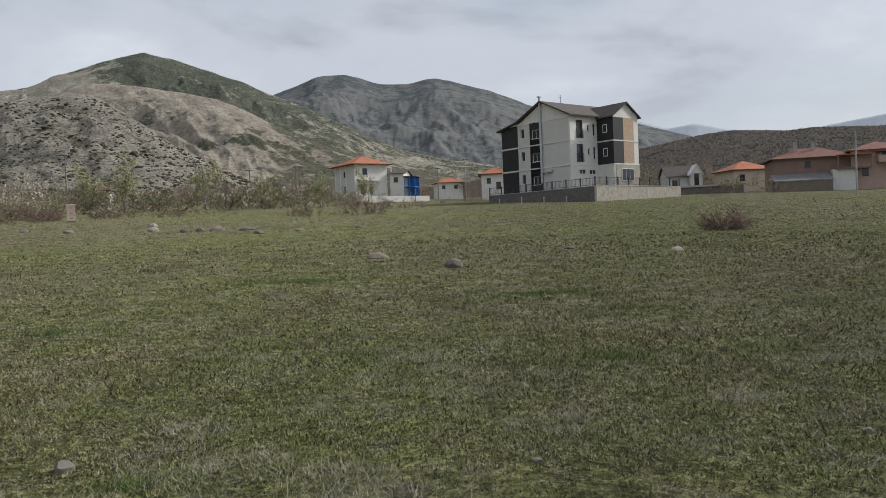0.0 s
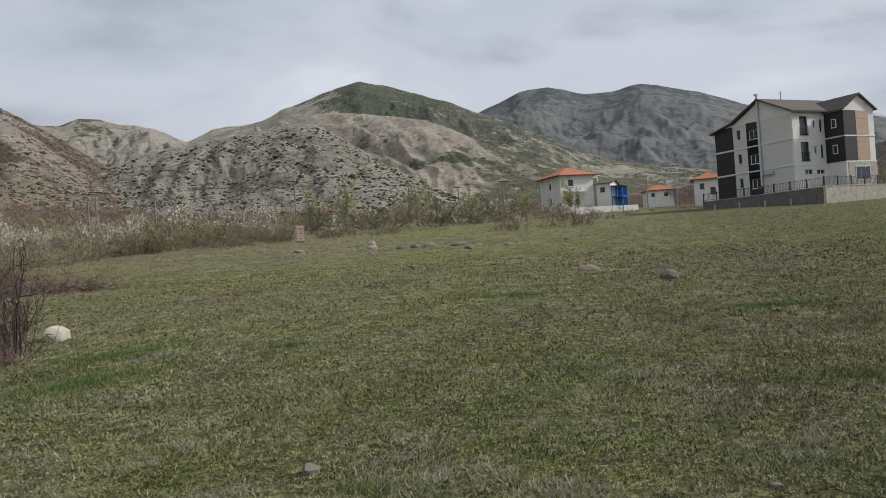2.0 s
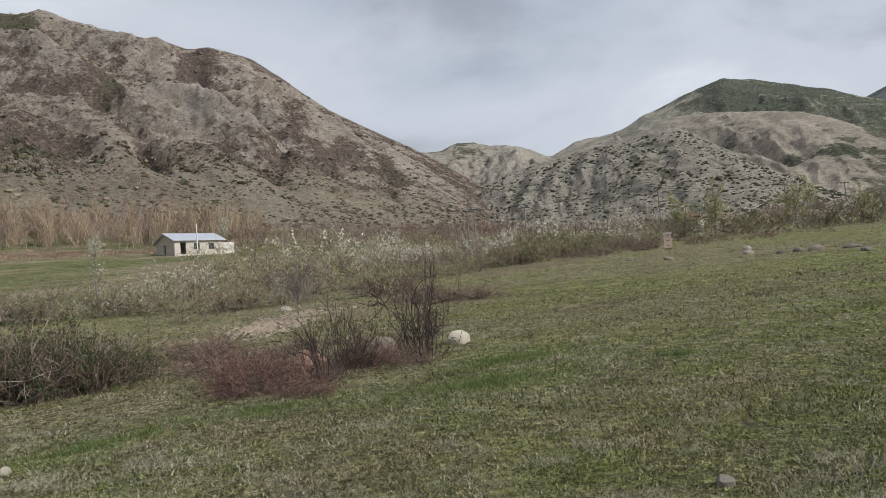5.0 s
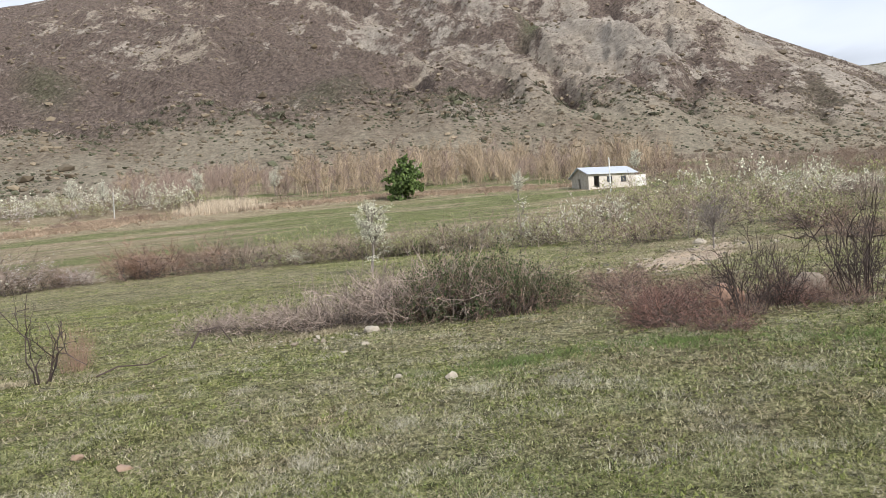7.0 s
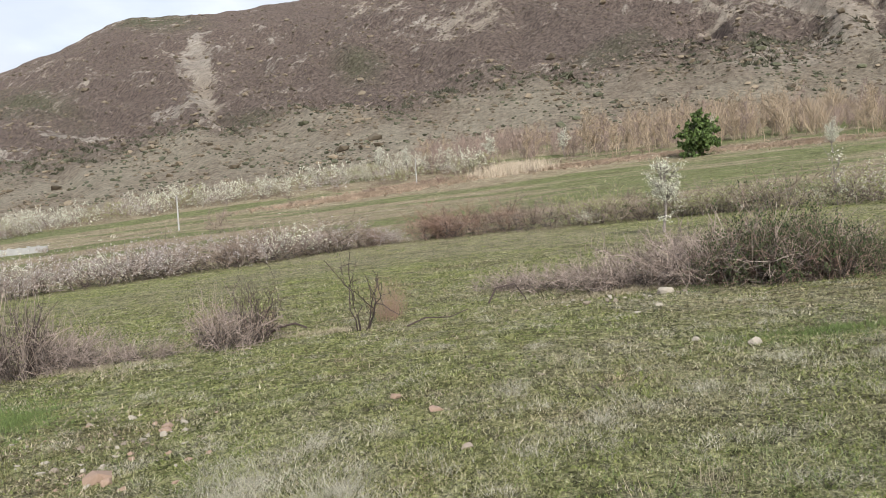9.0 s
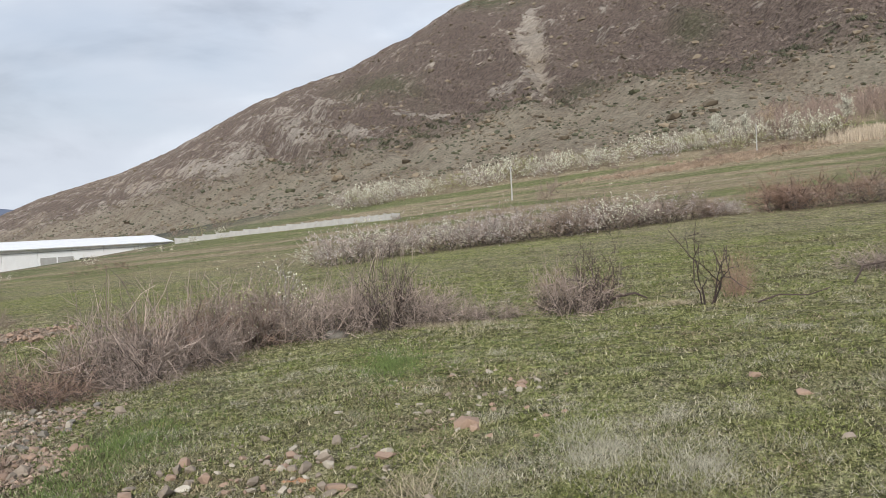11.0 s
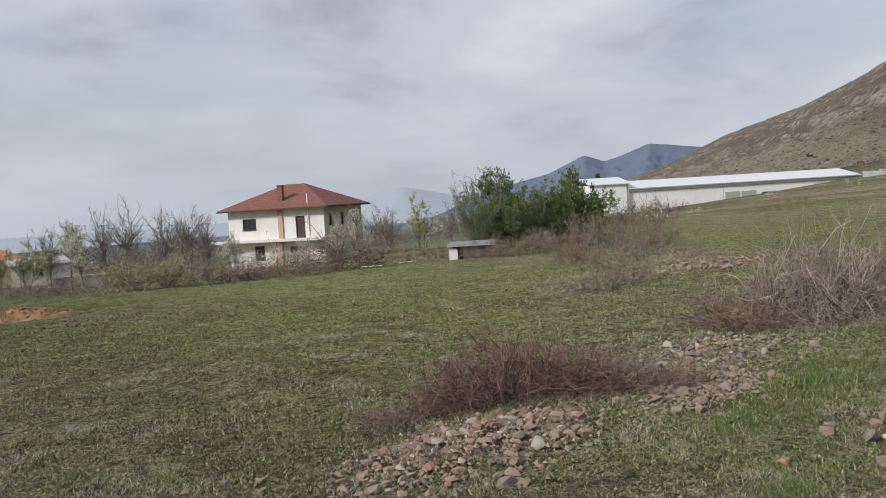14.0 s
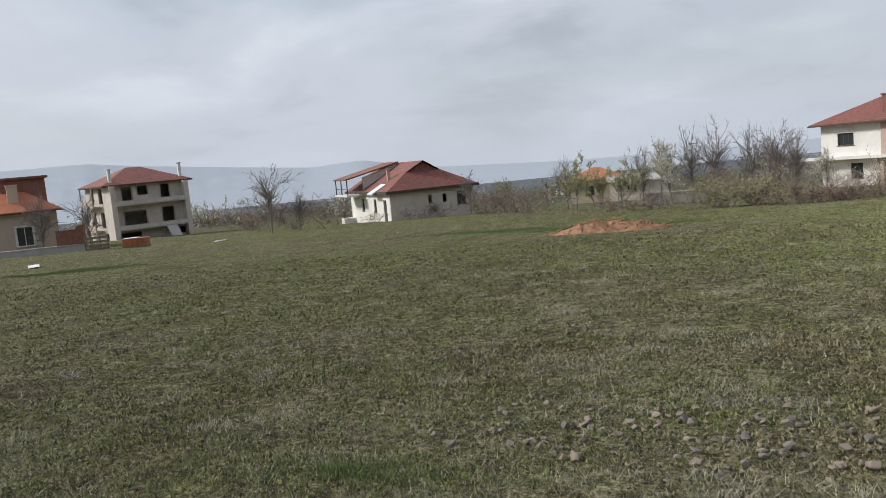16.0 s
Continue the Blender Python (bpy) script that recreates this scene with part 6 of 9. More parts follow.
def shrub(name, seed, mat, label, n0=30, n1=160, n2=420, base=0.45, lean=0.55, droop=0.18, up=0.15, wood=0.011, fine=1.0, wiggle=0.05, flower=None, leaf=None, nf=0, fsize=0.03, group="", k2=3, core=0):
    """A shrub one metre high: stems, side shoots and twigs, with blossom or leaves where it has them; core: inner twigs
    in a shade colour.
    """
    rs = np.random.RandomState(seed)
    s0 = stems(rs, n0, 0.95, base, lean, 6, droop, wiggle)
    s1 = branch(rs, s0, n1, 0.5, 4, 0.8, up, 0.3)
    s2 = branch(rs, s1, n2, 0.26, k2, 0.95, up * 0.4, 0.3)
    for q in (s0, s1, s2):
        q[..., 2] = np.maximum(q[..., 2], -0.06)
    v, f = join(tubes(s1, np.full(n1, wood * 0.5 * fine), np.full(n1, wood * 0.25 * fine), 2), tubes(s2, np.full(n2, wood * 0.32 * fine), np.full(n2, wood * 0.14 * fine), 2))
    ob = tagged(mesh_obj(name, *tubes(s0, np.full(n0, wood), np.full(n0, wood * 0.4)), mat), label, "shrub", group)
    # added inner twigs, coloured dark for the shade within the bush
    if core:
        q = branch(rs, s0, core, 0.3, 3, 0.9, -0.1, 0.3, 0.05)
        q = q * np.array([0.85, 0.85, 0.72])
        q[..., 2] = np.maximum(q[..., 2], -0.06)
        tagged(mesh_obj("shade_stem_mass", *tubes(q, np.full(core, wood * 0.8), np.full(core, wood * 0.4), 2), TWIG_SHADE, ob), kind="stuff")
    tagged(mesh_obj("twig_mass", v, f, mat, ob), kind="stuff")
    if nf:
        fl = flakes(rs, np.concatenate((along(rs, s2, nf * 2 // 3, 0.3), along(rs, s1, nf // 3, 0.5))) + rs.normal(size=(nf * 2 // 3 + nf // 3, 3)) * 0.012, fsize)
        mesh_obj("blossom" if flower else "foliage", *fl, flower or leaf, ob)
    return ob


def tree(name, seed, bark, label, h=1.0, n1=26, n2=130, n3=420, crown=0.35, up=0.55, clear=0.25, thick=0.022, fine=1.0, flower=None, leaf=None, nf=0, fsize=0.02, trunks=1, narrow=1.0, group=""):
    """A tree one metre high, to be scaled: tapered trunk, limbs, twigs, and a loose crown of blossom or leaves."""
    rs = np.random.RandomState(seed)
    base = tagged(new(name), label, "tree", group)
    t0 = stems(rs, trunks, 0.86 * h, 0.02 if trunks == 1 else 0.08, 0.08 if trunks == 1 else 0.3, 8, 0.02, 0.025)
    mesh_obj("trunk", *tubes(t0, np.full(trunks, thick), np.full(trunks, thick * 0.25), 7), bark, base, True)
    b1 = branch(rs, t0, n1, crown, 5, 0.75 * narrow, up, 0.18, clear)
    b2 = branch(rs, b1, n2, crown * 0.55, 4, 0.55 * narrow, up * 0.5, 0.2)
    b3 = branch(rs, b2, n3, crown * 0.3, 2, 0.6 * narrow, up * 0.3, 0.2)
    v, f = join(tubes(b1, np.full(n1, thick * 0.38), np.full(n1, thick * 0.14)), tubes(b2, np.full(n2, thick * 0.16 * fine), np.full(n2, thick * 0.07 * fine), 2), tubes(b3, np.full(n3, thick * 0.085 * fine), np.full(n3, thick * 0.045 * fine), 2))
    mesh_obj("crown", v, f, bark, base)
    if nf:
        pts = np.concatenate((along(rs, b3, nf * 3 // 4, 0.3), along(rs, b2, nf // 4, 0.4)))
        fl = flakes(rs, pts + rs.normal(size=pts.shape) * 0.015, fsize)
        mesh_obj("blossom" if flower else "foliage", *fl, flower or leaf, base)
    return base


def conifer(x, y, h, label):
    """A small conical fir: drooping whorled branches set with short needle sprays."""
    rs = np.random.RandomState(451)
    t = tagged(new("fir_tree"), label, "tree")
    t.matrix_basis = pose(x, y, float(land(x, y)))
    stem = np.array([[[0, 0, -0.2], [0.02, 0, 0.5 * h], [0, 0.02, h]]])
    mesh_obj("trunk", *tubes(stem, [0.02 * h], [0.004 * h], 7), BARK, t, True)
    n = 130
    f = rs.uniform(0.08, 0.99, n)
    a = rs.uniform(0, 2 * np.pi, n)
    reach = (0.04 + 0.24 * (1 - f)) * h * rs.uniform(0.7, 1.15, n)
    s = np.linspace(0, 1, 4)[None, :]
    P = np.stack([np.cos(a)[:, None] * reach[:, None] * s, np.sin(a)[:, None] * reach[:, None] * s, (f * h)[:, None] + reach[:, None] * (0.25 * s - 0.4 * s * s)], -1)
    mesh_obj("crown", *tubes(P, np.full(n, 0.006 * h), np.full(n, 0.002 * h), 2), BARK, t)
    mesh_obj("foliage", *flakes(rs, along(rs, P, 2400, 0.1) + rs.normal(size=(2400, 3)) * 0.012 * h, 0.02 * h), LEAF_DARK, t)


VR = random.Random(11)
FIRST = {}


def plant(kind, x, y, size, wide=1.0, turn=None, label=""):
    """Set a plant of that kind on the ground; the first is the built one, the rest are copies."""
    if kind.startswith("mid_") and math.hypot(x, y) > 75 and kind.replace("mid_", "far_") in KINDS:
        kind = kind.replace("mid_", "far_")
    lst = KINDS[kind]
    k = VR.randrange(len(lst))
    m = pose(x, y, float(land(x, y)) - 0.02, 0, 0, VR.uniform(0, 360) if turn is None else turn) @ Matrix.Diagonal((size * wide, size * wide, size, 1))
    src = lst[k]
    if src.name not in FIRST:
        FIRST[src.name] = True
        src.matrix_basis = m
        ob = src
    else:
        keep = src.scale.copy()
        src.scale = (1, 1, 1)
        ob = copy_thing(src, m)
        src.scale = keep
    if label:
        tagged(ob, label)
    return ob


KINDS = {
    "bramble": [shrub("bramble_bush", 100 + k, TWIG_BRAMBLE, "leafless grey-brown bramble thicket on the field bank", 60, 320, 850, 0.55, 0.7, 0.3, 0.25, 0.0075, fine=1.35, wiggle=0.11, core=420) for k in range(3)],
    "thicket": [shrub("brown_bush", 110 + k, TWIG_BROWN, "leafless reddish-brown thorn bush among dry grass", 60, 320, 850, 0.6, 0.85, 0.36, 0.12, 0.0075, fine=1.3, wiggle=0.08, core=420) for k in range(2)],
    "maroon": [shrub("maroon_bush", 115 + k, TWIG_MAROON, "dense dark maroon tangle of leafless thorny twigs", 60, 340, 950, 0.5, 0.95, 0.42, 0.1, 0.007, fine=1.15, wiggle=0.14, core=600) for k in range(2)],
    "upright": [shrub("upright_bush", 120 + k, TWIG_DARK, "dark upright leafless stems growing from a stony bank", 26, 110, 240, 0.32, 0.6, 0.04, 0.4, 0.011, fine=1.1, wiggle=0.09) for k in range(2)],
    "bramble_green": [shrub("green_bramble", 130, TWIG_BROWN, "bramble thicket with many small dark green leaves", 70, 420, 1100, 0.5, 0.75, 0.28, 0.2, 0.007, leaf=LEAF_DARK, nf=9000, fsize=0.018, fine=1.2, wiggle=0.08, core=500)],
    "mid_bare": [shrub("bare_shrub", 140 + k, TWIG_GREY, "bare grey-brown shrub in a hedgerow", 16, 90, 560, 0.6, 0.5, 0.2, 0.2, 0.0065, fine=1.6, k2=2, wiggle=0.09, core=120) for k in range(3)],
    "mid_brown": [shrub("rusty_shrub", 150 + k, TWIG_BROWN, "leafless rust-brown shrub in a hedgerow", 16, 90, 560, 0.62, 0.5, 0.2, 0.2, 0.0065, fine=1.6, k2=2, wiggle=0.09, core=120) for k in range(3)],
    "mid_blossom": [shrub("blossom_shrub", 160 + k, TWIG_BRAMBLE, "blackthorn shrub veiled in greyish white blossom", 12, 80, 360, 0.5, 0.55, 0.2, 0.2, 0.007, flower=BLOSSOM_GREY, nf=1300, fsize=0.014, fine=1.4, k2=2, core=90) for k in range(3)],
    "mid_olive": [shrub("budding_shrub", 170 + k, TWIG_BRAMBLE, "shrub in first yellowish green leaf", 12, 80, 360, 0.5, 0.55, 0.2, 0.2, 0.007, leaf=LEAF_OLIVE, nf=1500, fsize=0.02, fine=1.4, k2=2, core=90) for k in range(3)],
    "mid_white": [shrub("white_blossom_shrub", 180 + k, TWIG_BRAMBLE, "shrub covered in white spring blossom", 12, 80, 320, 0.5, 0.5, 0.15, 0.25, 0.007, flower=BLOSSOM, nf=1000, fsize=0.021, fine=1.4, k2=2, core=90) for k in range(2)],
    "mid_rust": [shrub("rust_red_shrub", 155 + k, TWIG_RUST, "dense rust-red leafless shrub in a hedgerow", 16, 110, 640, 0.62, 0.5, 0.2, 0.2, 0.0065, fine=1.6, k2=2, wiggle=0.09, core=120) for k in range(2)],
    "mid_green": [shrub("green_shrub", 157 + k, TWIG_BROWN, "dense shrub in dull green leaf", 14, 90, 300, 0.55, 0.55, 0.2, 0.2, 0.007, leaf=LEAF, nf=1500, fsize=0.02, fine=1.3, k2=2, core=90) for k in range(2)],
    "far_bare": [shrub("bare_shrub", 340 + k, TWIG_GREY, "bare grey-brown shrub in a hedgerow", 7, 46, 300, 0.6, 0.6, 0.28, 0.12, 0.006, fine=2.6, k2=2, wiggle=0.08) for k in range(2)],
    "far_brown": [shrub("rusty_shrub", 350 + k, TWIG_BROWN, "leafless rust-brown shrub in a hedgerow", 7, 46, 300, 0.65, 0.6, 0.28, 0.12, 0.006, fine=2.6, k2=2, wiggle=0.08) for k in range(2)],
    "far_blossom": [shrub("blossom_shrub", 360 + k, TWIG_GREY, "blackthorn shrub veiled in greyish white blossom", 7, 40, 180, 0.5, 0.55, 0.2, 0.2, 0.006, flower=BLOSSOM_GREY, nf=380, fsize=0.026, fine=2.4, k2=2) for k in range(2)],
    "far_olive": [shrub("budding_shrub", 370 + k, TWIG_GREY, "shrub in first yellowish green leaf", 7, 40, 180, 0.5, 0.55, 0.2, 0.2, 0.006, leaf=LEAF_OLIVE, nf=380, fsize=0.03, fine=2.4, k2=2) for k in range(2)],
    "far_white": [shrub("white_blossom_shrub", 380 + k, TWIG_GREY, "shrub covered in white spring blossom", 7, 40, 180, 0.5, 0.5, 0.15, 0.25, 0.006, flower=BLOSSOM, nf=480, fsize=0.035, fine=2.4, k2=2) for k in range(2)],
    "sprinkled": [shrub("flowering_shrub", 185, TWIG_BRAMBLE, "dry shrub sprinkled with small white blossom", 34, 220, 600, 0.45, 0.5, 0.15, 0.25, 0.006, fine=1.4, flower=BLOSSOM, nf=330, fsize=0.011)],
    "rust": [shrub("rust_clump", 190, TWIG_RUST, "clump of rusty dry stalks", 90, 120, 160, 0.4, 0.4, 0.1, 0.5, 0.004)],
    "blossom_tree": [tree("blossom_tree", 200 + k, BARK, "small fruit tree in white blossom", nf=3600, flower=BLOSSOM, fsize=0.010, crown=0.32, clear=0.42, fine=1.3) for k in range(2)],
    "bare_tree": [tree("bare_tree", 210 + k, BARK, "leafless grey tree with fine twigs", n1=26, n2=150, n3=800, crown=0.40, up=0.42, clear=0.3, thick=0.017, fine=1.25) for k in range(3)],
    "bud_tree": [tree("budding_tree", 220 + k, BARK, "young tree in yellow-green bud", nf=3600, leaf=LEAF_YELLOW, fsize=0.014, crown=0.34, trunks=3, clear=0.2, thick=0.014, fine=2) for k in range(2)],
    "poplar": [tree("poplar", 230 + k, TWIG_TAN, "slender poplar in pale tan bud", n1=16, n2=70, n3=150, crown=0.26, up=0.6, clear=0.22, thick=0.011, nf=300, leaf=TWIG_TAN, fsize=0.012, narrow=0.95, fine=3.0) for k in range(3)],
    "grey_poplar": [tree("bare_poplar", 240 + k, TWIG_MAUVE, "bare young tree in a dense grove", n1=16, n2=70, n3=160, crown=0.27, up=0.6, clear=0.15, thick=0.011, narrow=0.95, fine=3.2) for k in range(3)],
    "green_bush": [tree("evergreen_bush", 250, BARK, "dense dark green round bush", n1=70, n2=320, n3=600, crown=0.45, up=-0.05, clear=0.0, nf=9000, leaf=LEAF, fsize=0.045, thick=0.012, trunks=7)],
    "leafy_tree": [tree("leafy_tree", 260 + k, BARK, "large shrubby tree in new green leaf", n1=70, n2=300, n3=700, crown=0.34, up=0.35, clear=0.05, nf=11000, leaf=LEAF, fsize=0.014, trunks=6, thick=0.012) for k in range(2)],
    "willow": [tree("grey_green_tree", 270, BARK, "tall shrubby tree with thin olive foliage", n1=70, n2=300, n3=800, crown=0.36, up=0.55, clear=0.05, nf=9000, leaf=LEAF, fsize=0.0085, trunks=6, thick=0.012)],
    "thorn": [shrub("thorn_bush", 280, TWIG_DARK, "black crooked thorn stems, nearly bare", 7, 16, 26, 0.14, 0.35, 0.0, 0.35, 0.013, wiggle=0.09)],
    "sapling": [tree("blossoming_sapling", 290, BARK, "slender sapling with scattered white blossom", n1=16, n2=44, n3=70, crown=0.2, up=0.9, clear=0.1, thick=0.007, flower=BLOSSOM, nf=170, fsize=0.008, fine=2)],
}

# ---------------------------------------------------------------- plants: the near bank
for x, y, s, w in ((-15.2, 2.3, 0.75, 1.0), (-14.9, 3.0, 0.95, 0.9), (-14.2, 3.9, 1.0, 0.9), (-13.7, 4.6, 1.1, 0.9), (-16.2, 1.4, 0.6, 1.1), (-15.6, 4.2, 1.2, 1.0), (-14.8, 5.9, 1.1, 1.0)):
    plant("bramble", x, y, 1.12 * s, w)
plant("bramble_green", -13.4, 4.9, 1.45, 0.62)
plant("bramble_green", -12.9, 5.4, 1.2, 0.6)
plant("bramble_green", -13.7, 4.3, 1.1, 0.6)
plant("bramble_green", -13.3, 6.3, 0.75, 0.9)
for x, y, s, w in ((-12.2, 7.4, 0.5, 1.3), (-11.2, 7.4, 0.4, 1.2), (-11.9, 8.8, 0.6, 1.2), (-9.2, 7.2, 0.34, 1.3), (-8.6, 8.6, 0.3, 1.2), (-9.6, 8.4, 0.4, 1.2), (-13.6, 8.2, 0.6, 1.2), (-10.4, 9.6, 0.45, 1.2), (-9.2, 8.9, 0.4, 1.3), (-16.4, 19.2, 0.8, 1.5), (-18.5, 19.8, 0.85, 1.5),
                   (-23.5, 23.4, 1.1, 1.4), (-15.0, 8.9, 0.65, 1.2)):
    plant("thicket", x, y, s, w)
for x, y, s, w in ((-9.1, 7.2, 1.1, 0.6), (-9.3, 8.0, 0.9, 0.6), (-8.9, 9.1, 1.4, 0.55), (-9.4, 9.6, 0.9, 0.6)):
    plant("upright", x, y, s, w)
for x, y, s, w in ((-9.4, 6.2, 0.75, 0.8), (-10.0, 6.6, 0.85, 0.75), (-8.5, 6.3, 0.42, 1.0), (-9.4, 8.2, 0.6, 0.9), (-11.3, 7.4, 0.5, 1.1)):
    plant("maroon", x, y, s, w)
plant("thorn", -13.46, -2.14, 1.35, 0.8)
plant("rust", -14.1, -1.7, 0.6, 0.8)
plant("rust", -14.6, -1.7, 0.9, 0.6)
for x, y, s, w, k in ((-13.2, -4.3, 1.05, 0.6, "bramble"), (-14.1, -4.4, 0.8, 0.8, "thicket"), (-12.4, -7.5, 1.5, 0.5, "bramble"), (-12.8, -6.5, 0.55, 1.1, "bramble"), (-11.9, -9.6, 1.2, 0.6, "bramble"), (-11.3, -9.4, 1.0, 0.75, "mid_olive"), (-8.1, -9.3, 1.15, 0.7, "bramble"), (-8.8, -9.6, 1.45, 0.6, "bramble"),
                      (-9.6, -9.7, 1.3, 0.6, "thicket"), (-9.2, -9.0, 0.8, 0.8, "bramble"), (-10.5, -9.6, 1.3, 0.6, "bramble"), (-11.6, -8.2, 0.9, 0.8, "bramble"), (-6.9, -9.2, 0.5, 1.1, "thicket"), (-12.8, -8.6, 1.1, 0.7, "bramble"), (-7.4, -9.9, 0.8, 0.8, "thicket"),
                      (-17.2, 0.6, 0.55, 1.2, "bramble"), (-12.9, -5.6, 0.45, 1.2, "bramble"), (-11.0, -9.2, 1.1, 0.5, "thicket"), (-12.2, -7.2, 1.3, 0.4, "upright"), (-13.4, -3.9, 1.1, 0.5, "upright"), (-7.9, -8.7, 0.5, 1.0, "bramble"), (-10.0, -9.0, 0.55, 1.0, "sprinkled"), (-13.3, -7.0, 0.9, 0.7, "bramble")):
    plant(k, x, y, 1.05 * s, w)
plant("sapling", -11.5, -8.9, 2.7, 0.9)
plant("sprinkled", -11.2, -9.2, 1.2, 0.9)
plant("sprinkled", -10.7, -9.4, 1.0, 0.8)
for x, y, s, w in ((-3.3, -7.6, 0.62, 0.9), (-2.8, -7.6, 0.92, 0.7), (-2.45, -7.6, 0.55, 0.9), (-3.0, -8.0, 0.85, 0.7), (-3.7, -7.3, 0.4, 1.1), (-2.1, -7.5, 0.3, 1.0)):
    plant("maroon", x, y, s, w)
for x, y, s, w in ((-4.2, -6.8, 0.32, 1.3), (-3.9, -7.5, 0.5, 1.1), (-1.6, -7.2, 0.3, 1.0)):
    plant("thicket", x, y, s, w)
for x, y, s in ((-8.6, -16.4, 0.6), (-9.6, -16.9, 0.7), (-10.4, -17.6, 0.65), (-11.6, -20.8, 0.8), (-12.4, -23.0, 0.8), (-14.5, -24.0, 0.8), (-16.5, -26.5, 1.0), (-13.6, -26.5, 0.9), (-18.0, -29.0, 1.1), (-15.0, -28.5, 0.9), (-16.0, -23.0, 0.7), (-19.5, -31.5, 1.2)):
    plant(VR.choice(("mid_bare", "mid_brown")), x, y, s, 1.0)
# low growth in front of the leafy trees by the shed
for x, y, s, k in ((-15.2, -41.2, 0.9, "mid_bare"), (-15.9, -39.6, 0.7, "mid_brown"), (-17.0, -40.0, 1.1, "mid_bare"), (-17.8, -39.4, 1.0, "mid_brown"), (-18.6, -38.4, 1.3, "mid_bare"), (-19.6, -37.8, 1.2, "mid_brown"),
                   (-20.0, -36.6, 1.5, "mid_bare"), (-21.2, -36.4, 1.3, "mid_green"), (-22.4, -37.2, 1.4, "mid_bare"), (-23.8, -37.6, 1.2, "mid_olive"), (-21.0, -32.0, 1.0, "mid_green"), (-21.6, -33.4, 1.2, "mid_bare"), (-16.4, -41.6, 1.4, "mid_brown"), (-19.0, -40.2, 1.6, "mid_bare")):
    plant(k, x, y, s, 0.9)
plant("maroon", 9.6, 26.9, 1.2, 0.75, label="dark brown leafless bush alone in the meadow")
plant("bare_tree", -20.1, 15.5, 1.9, 0.9)
plant("sapling", -34.1, 15.8, 4.8, 0.9)
plant("sapling", -26.5, 19.5, 2.6, 1.2)
plant("blossom_tree", -30.3, 7.4, 2.8, 1.15)
plant("mid_olive", -24.7, 14.7, 1.2, 1.0)

conifer(*at(150.4, 176), 9.0, "small dark fir rising behind the warehouse")

# ---------------------------------------------------------------- plants: hedgerows


def hedge(kinds, line, step, size, jitter=1.2, wide=1.0):
    for (x0, y0), (x1, y1) in zip(line, line[1:]):
        n = max(1, int(math.hypot(x1 - x0, y1 - y0) / step))
        for i in range(n):
            f = (i + VR.random()) / n
            plant(VR.choice(kinds), x0 + (x1 - x0) * f + VR.uniform(-jitter, jitter), y0 + (y1 - y0) * f + VR.uniform(-jitter, jitter), size * VR.uniform(0.45, 1.15), wide * VR.uniform(0.9, 1.25))


hedge(("mid_blossom", "mid_blossom", "mid_blossom", "mid_white", "mid_bare"), ((-36.5, -24.5), (-42, -15.5), (-45, -10.5), (-49, -4.0)), 0.7, 2.1)
hedge(("mid_brown",), ((-39.5, -20.5), (-50, -3.0)), 2.2, 1.3)
hedge(("mid_rust", "mid_rust", "mid_brown"), ((-48.5, -3.4), (-47, 0.5), (-46, 2.5)), 0.6, 1.9)
hedge(("mid_green", "mid_olive"), ((-44, 8.0), (-40, 12.5), (-38.5, 14.5)), 0.8, 1.7)
hedge(("mid_olive", "mid_white", "mid_bare", "mid_olive"), ((-45, 3.5), (-41, 10.0), (-36, 16.0), (-31, 19.0)), 0.8, 1.8)
hedge(("mid_bare", "mid_olive", "mid_brown", "mid_bare"), ((-31, 17.0), (-27, 19.0), (-24, 22.0)), 1.2, 1.6)
hedge(("mid_bare", "mid_olive", "mid_green", "mid_white"), ((-40, 24.0), (-44, 40.0), (-46, 56.0)), 1.5, 2.4, 4.0)
hedge(("mid_bare", "mid_olive", "mid_green", "mid_olive", "mid_brown"), ((-28, 25), (-32, 38), (-34, 52), (-33, 66)), 1.1, 1.9, 1.6)
hedge(("mid_olive", "mid_green", "mid_olive", "mid_white"), ((-45, 58), (-38, 74), (-24, 92), (-14, 100)), 1.5, 2.7, 3.0)
hedge(("mid_brown",), ((-32, 46), (-29, 62), (-20, 76)), 1.5, 0.95, 1.5, 1.3)
hedge(("mid_bare", "mid_olive"), ((-60, 62), (-45, 90), (-30, 112), (-12, 130)), 2.2, 3.2, 4.0)
for x, y, s in ((-31.5, 78, 5.0), (-24, 105, 5.0), (-18, 118, 5.5)):
    plant("bud_tree", x, y, s, 0.9)
for x, y, s in ((-45, 66, 3.2), (-52, 48, 3.4), (-50, 42, 3.0), (-58, 52, 3.6), (-54, 34, 2.6), (-50, 36, 3.2), (-62, 40, 3.6)):
    plant("mid_white" if y > 44 else "mid_olive", x, y, s, 0.9)
for x, y, s, k in ((-9.8, 58.5, 1.15, "mid_brown"), (-11.0, 59, 1.0, "mid_brown"), (-6.3, 60, 1.8, "mid_brown"), (-5.4, 62, 1.5, "mid_bare"), (-4.3, 77, 1.4, "mid_brown"), (-2.6, 80, 1.2, "mid_bare"), (-8.5, 82, 1.8, "mid_bare"), (-12, 84, 2.0, "mid_olive"),
                   (40.7, 106.5, 3.4, "mid_olive"), (43.0, 104, 2.0, "mid_bare"), (37.5, 107, 2.0, "mid_brown"), (44.5, 100, 1.4, "mid_bare")):
    plant(k, x, y, s, 1.0)

